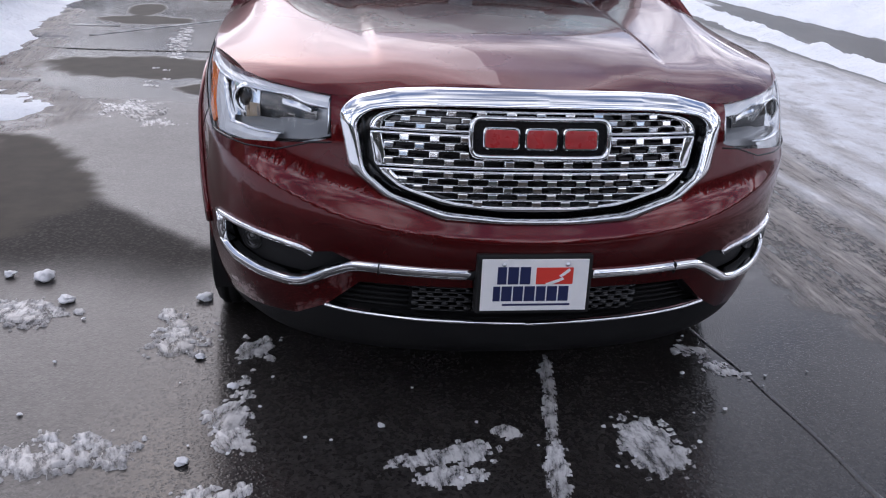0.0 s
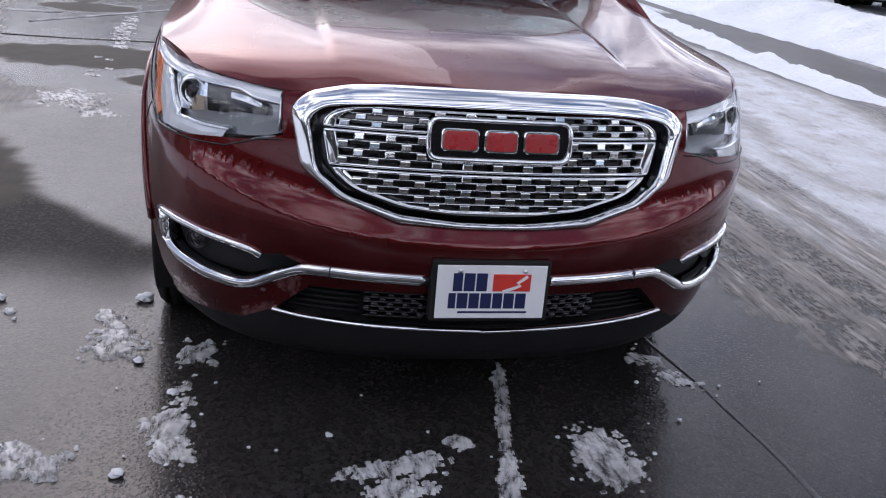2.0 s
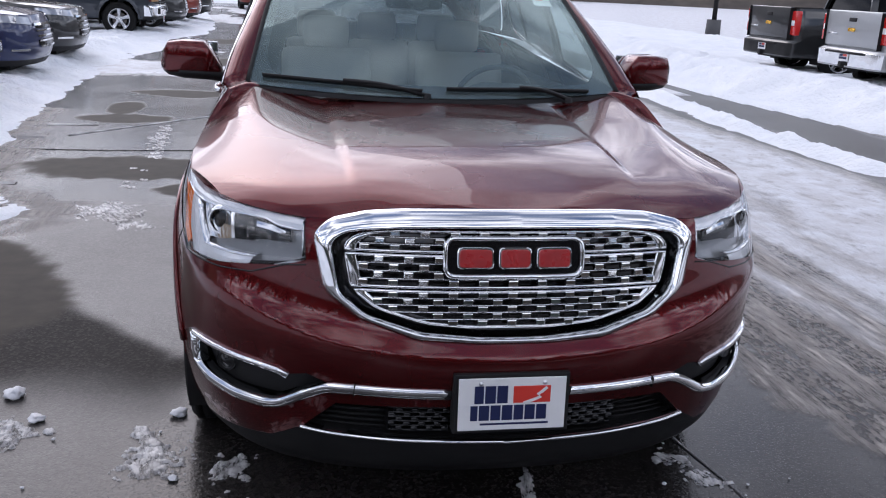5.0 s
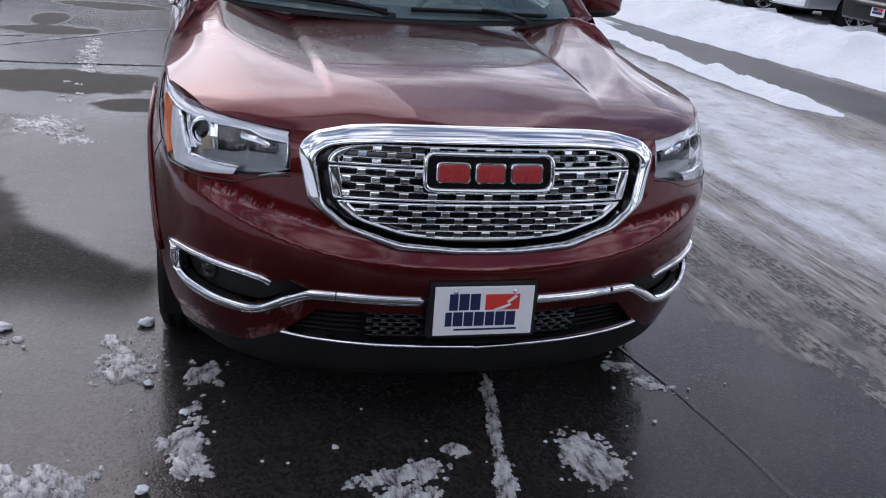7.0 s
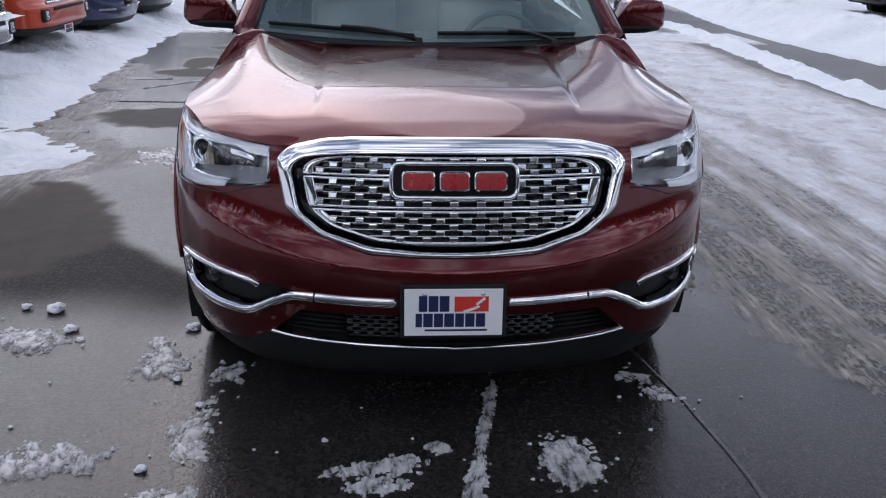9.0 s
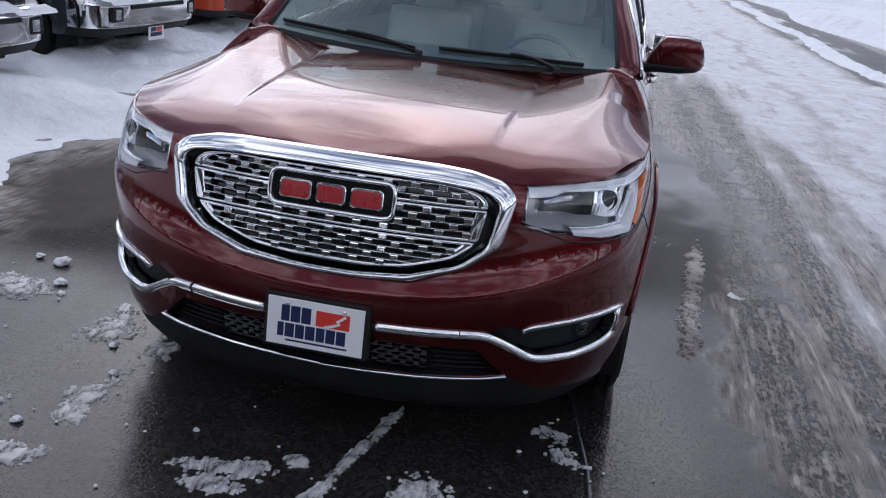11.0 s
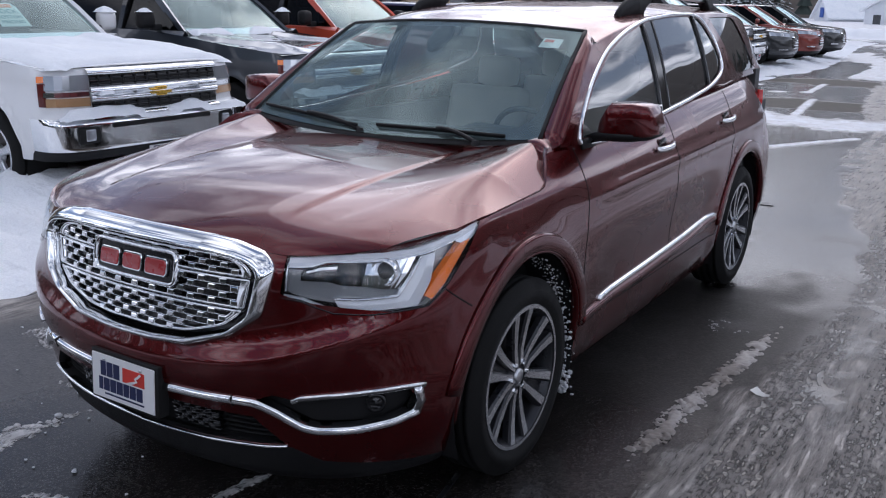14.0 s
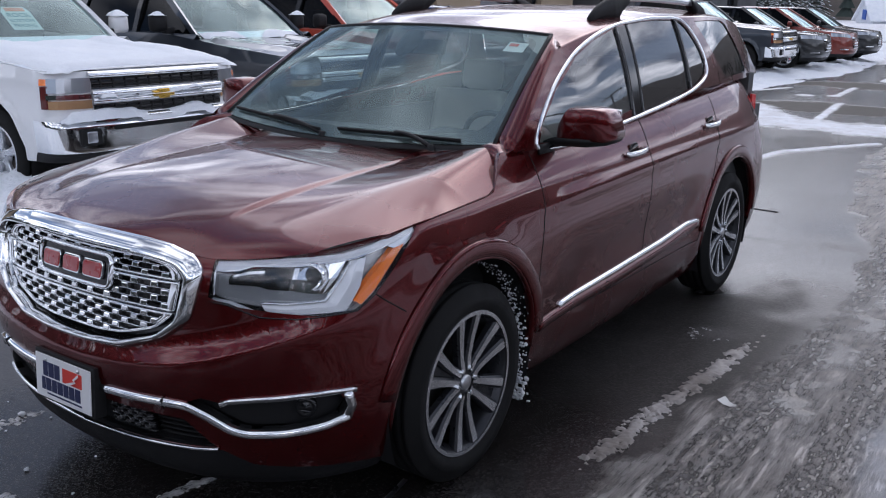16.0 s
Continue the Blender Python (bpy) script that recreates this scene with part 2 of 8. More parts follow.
def facing(ob, way):
    """Turns a pane's faces so that they look the given way."""
    total = Vector((0, 0, 0))
    for f in ob.data.polygons:
        total += f.normal * f.area
    if total.dot(Vector(way)) < 0:
        ob.data.flip_normals()
    return ob


def curve(xs, ys):
    """A smooth monotone curve through points (Fritsch-Carlson)."""
    xs, ys = np.array(xs, float), np.array(ys, float)
    d = np.diff(ys) / np.diff(xs)
    m = np.r_[d[0], np.where(d[:-1] * d[1:] > 0, 2 * d[:-1] * d[1:] / np.where(d[:-1] + d[1:] == 0, 1, d[:-1] + d[1:]), 0), d[-1]]

    def at(x):
        x = np.clip(x, xs[0], xs[-1])
        k = np.clip(np.searchsorted(xs, x) - 1, 0, len(xs) - 2)
        h = xs[k + 1] - xs[k]
        t = (x - xs[k]) / h
        return (ys[k] * (1 + 2 * t) * (1 - t) ** 2 + h * m[k] * t * (1 - t) ** 2 + ys[k + 1] * t * t * (3 - 2 * t) + h * m[k + 1] * t * t * (t - 1))

    return at


def box(bm, x0, x1, y0, y1, z0, z1, bevel=0.0, m=None):
    r = bmesh.ops.create_cube(bm, size=1)
    bmesh.ops.transform(bm, matrix=Matrix.Translation(((x0 + x1) / 2, (y0 + y1) / 2, (z0 + z1) / 2)) @ Matrix.Diagonal((x1 - x0, y1 - y0, z1 - z0, 1)), verts=r["verts"])
    vs = r["verts"]
    if bevel:
        es = list({e for v in vs for e in v.link_edges})
        b = bmesh.ops.bevel(bm, geom=es, offset=bevel, segments=2, affect="EDGES", profile=0.6)
        vs = list({v for f in b["faces"] for v in f.verts} | {v for v in vs if v.is_valid})
    if m is not None:
        bmesh.ops.transform(bm, matrix=m, verts=vs)
    return vs


def sweep(bm, path, prof, ups, closed=False, cap=True):
    """Sweeps a closed profile (a, b) along path: a runs along ups, b across. Rings of the path's own normals."""
    n = len(path)
    rings = []
    for k, p in enumerate(path):
        p = Vector(p)
        q0 = Vector(path[(k - 1) % n] if closed or k else path[0])
        q1 = Vector(path[(k + 1) % n] if closed or k < n - 1 else path[-1])
        t = (q1 - q0).normalized()
        u = Vector(ups[k] if isinstance(ups, list) else ups)
        w = t.cross(u).normalized()
        u = w.cross(t).normalized()
        scale = 1.0
        rings.append([bm.verts.new(p + u * a * scale + w * b * scale) for a, b in prof])
    m = len(prof)
    for k in range(n if closed else n - 1):
        r0, r1 = rings[k], rings[(k + 1) % n]
        for j in range(m):
            bm.faces.new((r0[j], r0[(j + 1) % m], r1[(j + 1) % m], r1[j]))
    if cap and not closed:
        bm.faces.new(rings[0][::-1])
        bm.faces.new(rings[-1])
    bmesh.ops.recalc_face_normals(bm, faces=bm.faces[:])
    return rings


def tube(bm, path, r, sides=8, closed=False):
    prof = [(r * math.cos(a), r * math.sin(a)) for a in np.linspace(0, 2 * math.pi, sides, endpoint=False)]
    t = Vector(path[1]) - Vector(path[0])
    up = Vector((0, 0, 1)) if abs(t.normalized().z) < 0.9 else Vector((1, 0, 0))
    sweep(bm, path, prof, up, closed)


def lathe(bm, prof, segs=48, axis_m=None):
    """Turns a profile of (radius, depth) round the x axis."""
    rings = []
    for r, d in prof:
        rings.append([bm.verts.new((d, r * math.cos(a), r * math.sin(a))) for a in np.linspace(0, 2 * math.pi, segs, endpoint=False)])
    for r0, r1 in zip(rings, rings[1:]):
        for j in range(segs):
            bm.faces.new((r0[j], r0[(j + 1) % segs], r1[(j + 1) % segs], r1[j]))
    vs = [v for r in rings for v in r]
    if axis_m is not None:
        bmesh.ops.transform(bm, matrix=axis_m, verts=vs)
    return vs


def quad_strip(bm, rows):
    vs = [[bm.verts.new(p) for p in r] for r in rows]
    for r0, r1 in zip(vs, vs[1:]):
        for k in range(len(r0) - 1):
            bm.faces.new((r0[k], r0[k + 1], r1[k + 1], r1[k]))
    return vs


# ---- noise on arrays ----
def value_noise(x, y, seed=0):
    xi, yi = np.floor(x).astype(np.int64), np.floor(y).astype(np.int64)
    xf, yf = x - xi, y - yi
    u, v = xf * xf * (3 - 2 * xf), yf * yf * (3 - 2 * yf)

    def h(a, b):
        n = (a * 374761393 + b * 668265263 + seed * 974711) & 0xFFFFFFFF
        n = ((n ^ (n >> 13)) * 1274126177) & 0xFFFFFFFF
        return ((n ^ (n >> 16)) & 0xFFFF) / 65535.0

    return (h(xi, yi) * (1 - u) + h(xi + 1, yi) * u) * (1 - v) + (h(xi, yi + 1) * (1 - u) + h(xi + 1, yi + 1) * u) * v


def fbm(x, y, octaves=4, seed=0):
    s, a, t = 0, 0.5, 0
    for k in range(octaves):
        s = s + a * value_noise(x * 2**k, y * 2**k, seed + 17 * k)
        t += a
        a *= 0.55
    return s / t


def smooth(a, b, x):
    t = np.clip((x - a) / (b - a), 0, 1)
    return t * t * (3 - 2 * t)


# ---- ground: one sheet of wet asphalt with slush and packed snow ----
LANE = curve([-40, -2, 0.0, 0.4, 0.9, 1.5, 3, 5, 7.5, 12, 20, 60], [3.2, 2.3, 1.75, 1.62, 1.46, 1.42, 1.50, 1.48, 0.95, 0.5, -0.5, -1.5])   # where slush begins beside the car
LEFT = curve([-40, -6, -1, 1.0, 1.6, 2.6, 3.3, 3.7, 4.1, 4.5, 5.0, 7.7, 10.2, 14.3, 17, 20, 25, 29, 43, 60], [-4.5, -3.6, -2.6, -2.35, -2.42, -2.8, -2.75, -2.35, -2.15, -2.5, -2.98, -3.12, -3.35, -3.4, -3.2, -2.95, -2.58, -2.7, -4.0, -4.0])  # snow's edge by the trucks


def spaced(*runs):
    out = []
    for a, b, step in runs:
        out += list(np.arange(a, b, step))
    return np.array(out)


def far_steps(start, end, n):
    return start + (end - start) * (np.linspace(0, 1, n) ** 3)


gx = np.r_[-far_steps(10, 1500, 18)[::-1][:-1], spaced((-10, -3.2, 0.12), (-3.2, 3.2, 0.03), (3.2, 8, 0.07), (8, 14, 0.3)), far_steps(14, 1500, 18)]
gy = np.r_[-far_steps(5, 1500, 18)[::-1][:-1], spaced((-5, -1.2, 0.15), (-1.2, 5.2, 0.03), (5.2, 16, 0.08), (16, 52, 0.25)), far_steps(52, 2500, 20)]
GX, GY = np.meshgrid(gx, gy, indexing="ij")
wob = fbm(GX * 1.3, GY * 0.9, 5, 3) - 0.5
fine = fbm(GX * 7, GY * 7, 4, 11) - 0.5
streak = fbm(GX * 5.0, GY * 0.35, 4, 23)
streak2 = fbm(GX * 9.0, GY * 1.5, 4, 31)
edge = GX - LANE(GY) + wob * 0.45 + fine * 0.16
# thin brown slush, in streaks along the lane
slush = smooth(-0.02, 0.10, edge) * np.clip(0.58 + 2.2 * (streak - 0.42) + 2.2 * fine + 0.55 * smooth(0.2, 0.9, edge) + 0.9 * (streak2 - 0.5), 0, 1)
# packed white snow in the lane beyond, with a worn dark track
white = smooth(0.85, 1.7, edge + (streak - 0.5) * 1.6) * (1 - smooth(4.3, 4.9, GX + wob * 0.5))
white = np.where(GX > -12, white, 0) * np.clip(0.80 + 1.4 * (streak2 - 0.35) + 0.9 * fine, 0, 1)
white *= 1 - 0.55 * smooth(0.25, 0.0, np.abs(GX - 3.05 - wob)) * smooth(0.0, 2.0, GY + 1)
# beyond the car: patches of snow across the aisle
bend_y = 1.7 * smooth(-0.9, -2.3, GX)
far_patch = smooth(12.0, 12.5, GY + wob * 0.9 + fine * 0.5 - 0.4 * bend_y) * (1 - smooth(13.3, 13.9, GY + wob * 0.9 + fine * 0.5 - bend_y))
for line in (((-0.42, 9.17), (-0.32, 9.86), (0.01, 10.55), (0.49, 11.4)), ((-0.69, 12.8), (-1.06, 16.46)), ((-2.32, 17.6), (-1.44, 18.0), (-1.57, 20.3)), ((-3.07, 18.1), (-2.72, 19.3))):
    for (x0, y0), (x1, y1) in zip(line, line[1:]):
        t = np.clip(((GX - x0) * (x1 - x0) + (GY - y0) * (y1 - y0)) / ((x1 - x0) ** 2 + (y1 - y0) ** 2), 0, 1)
        far_patch = np.maximum(far_patch, 0.9 * smooth(0.10, 0.03, np.hypot(GX - x0 - t * (x1 - x0), GY - y0 - t * (y1 - y0)) + 0.05 * fine))
far_patch = np.maximum(far_patch, smooth(19, 24, GY) * smooth(0.50, 0.58, fbm(GX * 0.9, GY * 0.25, 4, 51)) * 0.8)
white = np.maximum(white, far_patch * (GX > -9) * (GX < 6))
white = np.where((GX > 14) | (GX < -9.5) | (GY > 56) | (GY < -25), 1.0, white)
strip = smooth(5.4, 5.6, GX + wob * 0.3) * (1 - smooth(6.6, 6.9, GX + wob * 0.3))
strip = np.maximum(strip, smooth(4.72, 4.82, GX + wob * 0.3) * (1 - smooth(5.0, 5.1, GX + wob * 0.3)) * smooth(4.0, 6.0, GY))
slush *= 1 - strip
# a grey fringe of slush along the foot of the bank
fringe = smooth(0.42, 0.02, GX - LEFT(GY) + 0.5 * wob + 0.25 * fine) * (GX > LEFT(GY) - 0.8) * (GY < 9)
slush = np.maximum(slush, fringe * np.clip(0.55 + 2.5 * fine + 0.8 * (streak2 - 0.5), 0, 1))
# damp asphalt greyed with salt, and the wet dark parts of it
PALE = curve([1.0, 1.5, 1.9, 2.4, 3.2, 4.0, 5.0], [-0.95, -1.07, -1.45, -1.85, -2.18, -2.32, -2.4])   # where the painted sky glare on the wet film ends, beside the puddle
# the wet film's sky glare is put in as a paler colour
film = smooth(-0.10, 0.12, GX - PALE(GY) + 0.25 * wob + 0.06 * fine) * smooth(1.45, 1.62, GY + 0.10 * wob) * (1 - smooth(4.0, 4.6, GY + 0.5 * wob)) * smooth(-0.90, -1.0, GX)
dry_and_sheen = 0.55 * smooth(-0.80, -1.25, GX + 0.4 * wob) * smooth(0.40, 0.56, fbm(GX * 0.9 + 2, GY * 0.5, 4, 77) + 0.08) * (1 - smooth(0.9, 1.5, GY + 0.3 * wob))
dry_and_sheen = np.maximum(dry_and_sheen, 0.18 * smooth(5.0, 9.0, GY))
dry_and_sheen = np.maximum(dry_and_sheen, 0.10 * smooth(0.45, 0.6, fbm(GX * 0.8, GY * 0.8, 4, 83)))
# puddles: pools of standing water by the car
pool = np.zeros_like(GX)
for cx, cy, ax, ay in ((-2.35, 2.35, 0.62, 0.95), (-2.0, 5.6, 0.9, 0.55), (-1.15, 4.75, 0.5, 0.22), (-2.4, 8.3, 0.55, 0.35), (-1.9, 10.6, 0.8, 0.5), (-2.5, 9.2, 0.25, 0.7), (-0.6, 15.5, 2.2, 1.0), (-1.0, 21.0, 2.5, 1.1)):
    rr = np.hypot((GX - cx) / ax, (GY - cy) / ay) + wob * 0.8 + fine * 0.25
    pool = np.maximum(pool, 1 - smooth(0.85, 1.0, rr))
pool = np.maximum(pool, 0.55 * strip)
# soaked asphalt between the puddle and the nearer, greyer ground
soak = smooth(0.08, -0.10, GX - PALE(GY) + 0.25 * wob + 0.06 * fine) * smooth(0.85, 1.45, GY + 0.35 * wob) * (1 - smooth(3.0, 3.5, GY))
soak = np.maximum(soak, smooth(1.62, 1.45, GY + 0.10 * wob) * smooth(0.95, 1.45, GY + 0.35 * wob) * smooth(-0.9, -1.05, GX))
soak = soak * (GX > LEFT(GY))
dry_and_sheen *= (1 - smooth(0.0, 0.6, pool)) * (1 - 0.8 * smooth(3.5, 6.0, GY))
dry_and_sheen = np.maximum(dry_and_sheen, film * (0.75 + 0.5 * wob))
for cx, cy, ax, ay in ((1.36, 3.95, 0.42, 0.55), (1.20, 3.12, 0.16, 0.14)):
    dry_and_sheen = np.maximum(dry_and_sheen, smooth(1.25, 0.1, np.hypot((GX - cx) / ax, (GY - cy) / ay) + 1.2 * wob + fine) * np.clip(0.75 + 1.5 * fine, 0, 1))
soak = np.maximum(soak, 0.75 * smooth(1.3, 2.4, GY) * smooth(0.42, 0.58, fbm(GX * 1.1, GY * 0.7, 4, 95)) * (GX > -1.0) * smooth(1.75, 1.45, GX) * (1 - smooth(4.5, 6.0, GY)))
track = np.zeros_like(GX)
for cx in (1.62, 2.02, 2.62, 3.3):
    track = np.maximum(track, smooth(0.14, 0.09, np.abs(GX - cx - 0.10 * (LANE(GY) - 1.35) - 0.12 * wob)))
cover = np.maximum(slush * 0.75, white)
pool *= 1 - smooth(0.1, 0.4, cover)
near_fall = 1 - smooth(30, 60, np.hypot(GX, GY))
HEIGHT = (0.008 * cover * (0.5 + fbm(GX * 22, GY * 10, 3, 91)) + 0.020 * cover * (streak2 - 0.4) + 0.004 * (wob + 0.5) * (1 - pool)) * near_fall - 0.006
ground = grid_mesh("ground", np.stack([GX, GY, HEIGHT], -1).reshape(-1, 3), len(gx), len(gy), None)
ground.data.materials.clear()
for key, val in (("slush", slush), ("white", white), ("pool", pool), ("dry_and_sheen", dry_and_sheen), ("track", track), ("soak", soak)):
    at = ground.data.attributes.new(key, "FLOAT", "POINT")
    at.data.foreach_set("value", np.ascontiguousarray(val, dtype=np.float32).reshape(-1))
tagged(ground, "wet dark asphalt car park with slush and puddles", "ground", kind="structure")


def ground_material():
    m = bpy.data.materials.new("wet_asphalt_and_slush")
    m.use_nodes = True
    nt = m.node_tree
    N, L = nt.nodes.new, nt.links.new
    b = nt.nodes["Principled BSDF"]
    tc = N("ShaderNodeTexCoord")

    def attr(k):
        a = N("ShaderNodeAttribute")
        a.attribute_name = k
        return a.outputs["Fac"]

    def noise_tex(scale, detail=5, rough=0.55, along=1.0):
        n = N("ShaderNodeTexNoise")
        n.inputs["Scale"].default_value, n.inputs["Detail"].default_value, n.inputs["Roughness"].default_value = scale, detail, rough
        mp = N("ShaderNodeMapping")
        mp.inputs["Scale"].default_value = (1, along, 1)
        L(tc.outputs["Object"], mp.inputs["Vector"])
        L(mp.outputs[0], n.inputs["Vector"])
        return n.outputs["Fac"]

    def remap(v, a, b_, c, d):
        r = N("ShaderNodeMapRange")
        r.inputs[1].default_value, r.inputs[2].default_value, r.inputs[3].default_value, r.inputs[4].default_value = a, b_, c, d
        L(v, r.inputs[0])
        return r.outputs[0]

    def mix(f, a, c):
        x = N("ShaderNodeMix")
        x.data_type = "RGBA"
        L(f, x.inputs["Factor"])
        for s, v in ((6, a), (7, c)):
            if isinstance(v, tuple):
                x.inputs[s].default_value = (*v, 1)
            else:
                L(v, x.inputs[s])
        return x.outputs[2]

    def math_op(op, a, c):
        x = N("ShaderNodeMath")
        x.operation = op
        x.use_clamp = True
        for s, v in ((0, a), (1, c)):
            if isinstance(v, float):
                x.inputs[s].default_value = v
            else:
                L(v, x.inputs[s])
        return x.outputs[0]

    stones = N("ShaderNodeTexVoronoi")
    stones.inputs["Scale"].default_value = 95
    L(tc.outputs["Object"], stones.inputs["Vector"])
    big, mid, grit = noise_tex(0.8), noise_tex(6), noise_tex(160, 3)
    asphalt = mix(remap(stones.outputs["Color"], 0.2, 0.9, 0, 1), (0.0052, 0.0046, 0.0044), (0.024, 0.0215, 0.0200))
    asphalt = mix(remap(big, 0.35, 0.7, 0, 0.5), asphalt, (0.026, 0.0225, 0.020))
    asphalt = mix(math_op("MULTIPLY", attr("dry_and_sheen"), remap(mid, 0.25, 0.7, 0.55, 1.0)), asphalt, mix(remap(stones.outputs["Color"], 0.2, 0.9, 0, 1), (0.075, 0.071, 0.069), (0.16, 0.152, 0.147)))
    asphalt = mix(math_op("MULTIPLY", attr("soak"), remap(stones.outputs["Color"], 0.55, 0.95, 0.25, 0.9)), asphalt, (0.060, 0.054, 0.049))
    water = mix(remap(mid, 0.3, 0.7, 0, 1), (0.030, 0.026, 0.020), (0.050, 0.042, 0.032))
    col = mix(attr("pool"), asphalt, water)
    dirty = mix(remap(noise_tex(9, 6, 0.6, 0.3), 0.35, 0.65, 0, 1), (0.50, 0.460, 0.428), (0.285, 0.252, 0.225))
    dirty = mix(remap(grit, 0.35, 0.75, 0, 0.6), dirty, (0.47, 0.437, 0.408))
    worn = math_op("MULTIPLY", attr("track"), remap(noise_tex(40, 4, 0.6, 0.5), 0.42, 0.58, 0.55, 0.0))
    sl = math_op("MULTIPLY", attr("slush"), remap(noise_tex(34, 9, 0.74, 0.10), 0.36, 0.60, 0.12, 1.15))
    sl = math_op("SUBTRACT", sl, worn)
    col = mix(sl, col, dirty)
    packed = mix(remap(noise_tex(3.0, 6, 0.6), 0.35, 0.7, 0, 0.75), (0.80, 0.82, 0.86), (0.52, 0.50, 0.49))
    wh = math_op("MULTIPLY", attr("white"), remap(noise_tex(13, 8, 0.75, 0.5), 0.30, 0.52, 0.45, 1.3))
    col = mix(wh, col, packed)
    L(col, b.inputs["Base Color"])
    # wetness: water film on asphalt, pools like mirrors, slush half wet
    film = mix(attr("dry_and_sheen"), mix(remap(big, 0.38, 0.62, 0, 1), (0.09, 0.09, 0.09), (0.17, 0.17, 0.17)), (0.42, 0.42, 0.42))
    rough = mix(attr("soak"), film, (0.62, 0.62, 0.62))
    rough = mix(attr("pool"), rough, (0.55, 0.55, 0.55))
    rough = mix(sl, rough, (0.60, 0.60, 0.60))
    rough = mix(wh, rough, (0.65, 0.65, 0.65))
    L(rough, b.inputs["Roughness"])
    L(remap(math_op("MAXIMUM", attr("pool"), attr("soak")), 0, 1, 0.34, 0.07), b.inputs["Specular IOR Level"])
    hgt = N("ShaderNodeMath")
    hgt.operation = "MULTIPLY_ADD"
    L(sl, hgt.inputs[0])
    hgt.inputs[1].default_value = 5.0
    L(math_op("ADD", stones.outputs["Distance"], grit), hgt.inputs[2])
    hgt = hgt.outputs[0]
    calm = math_op("SUBTRACT", 1.0, attr("pool"))
    bp = N("ShaderNodeBump")
    bp.inputs["Distance"].default_value = 0.0013
    L(calm, bp.inputs["Strength"])
    L(hgt, bp.inputs["Height"])
    L(bp.outputs[0], b.inputs["Normal"])
    return m


ground.data.materials.append(ground_material())


# ---- banks of ploughed snow ----
def snow_field(name, label, x0, x1, y0, y1, step, height, kind="stuff", mat=None):
    """A heap over a rectangle of ground; height(X, Y) gives its top, and what lies under zero is left off."""
    xs, ys = np.arange(x0, x1 + step / 2, step), np.arange(y0, y1 + step / 2, step)
    X, Y = np.meshgrid(xs, ys, indexing="ij")
    Z = height(X, Y)
    idx = np.arange(X.size).reshape(X.shape)
    quads = np.stack([idx[:-1, :-1], idx[1:, :-1], idx[1:, 1:], idx[:-1, 1:]], -1).reshape(-1, 4)
    keep = (Z.reshape(-1)[quads] > -0.015).any(1)
    quads = quads[keep]
    used = np.unique(quads)
    back = np.full(X.size, -1)
    back[used] = np.arange(len(used))
    V = np.stack([X, Y, np.maximum(Z, -0.03)], -1).reshape(-1, 3)[used]
    me = bpy.data.meshes.new(name)
    me.from_pydata(V.tolist(), [], back[quads].tolist())
    me.materials.append(mat or M_SNOW)
    me.polygons.foreach_set("use_smooth", [True] * len(me.polygons))
    return tagged(new(name, me), label, "snow", kind=kind)


def lumps(X, Y, seed, scale=1.0):
    return 0.55 * (fbm(X * 1.1 * scale, Y * 1.1 * scale, 3, seed) - 0.5) + 0.30 * (fbm(X * 4 * scale, Y * 4 * scale, 3, seed + 5) - 0.5) + 0.10 * (fbm(X * 15, Y * 15, 2, seed + 9) - 0.5)


def chunks(X, Y, seed):
    """Broken lumps thrown up by the plough, with hollows between."""
    n = fbm(X * 3.2, Y * 3.2, 3, seed)
    return 0.075 * np.abs(2 * n - 1) ** 0.6 * smooth(0.35, 0.6, fbm(X * 0.8, Y * 0.8, 2, seed + 3)) - 0.02


def left_bank(X, Y):
    d = LEFT(Y) - X
    w = lumps(X, Y, 5)
    low = 1 - 0.55 * smooth(16, 20, Y)
    return low * 0.34 * smooth(-0.05, 1.5, d + w * 0.7) * (0.75 + 0.5 * w) + 0.05 * smooth(-0.1, 0.15, d + 0.5 * w) - 0.05 + 0.17 * w * smooth(0.1, 0.8, d) + chunks(X, Y, 61) * smooth(0.05, 0.5, d)


snow_field("snow_bank", "white ploughed snow bank in front of parked trucks", -9.5, -1.6, -16, 47, 0.075, left_bank)


def right_bank(X, Y):
    d = X - (6.75 + 0.35 * np.sin(Y * 0.35))
    w = lumps(X, Y, 15)
    return 0.50 * smooth(0, 1.1, d + 0.5 * w) * (1 - 0.55 * smooth(1.2, 2.6, d)) * (0.8 + 0.7 * w) + 0.04 - 0.06 * (d < 0) + 0.10 * w * smooth(0, 0.5, d)


snow_field("snow_bank", "bright lumpy ploughed snow bank along the lane", 6.2, 15, -10.0, 48, 0.08, right_bank)


def ridge(X, Y):
    c = 5.25 + 0.12 * np.sin(Y * 0.6)
    w = lumps(X, Y, 25, 1.6)
    return (0.17 * np.exp(-((X - c) / 0.22) ** 2) * smooth(4.2, 6.5, Y) * (0.7 + 1.3 * w) * smooth(46, 40, Y) + 0.05 * w - 0.035)


snow_field("snow_ridge", "low ridge of slushy snow left by a plough", 4.5, 6.1, 4.5, 45, 0.05, ridge)

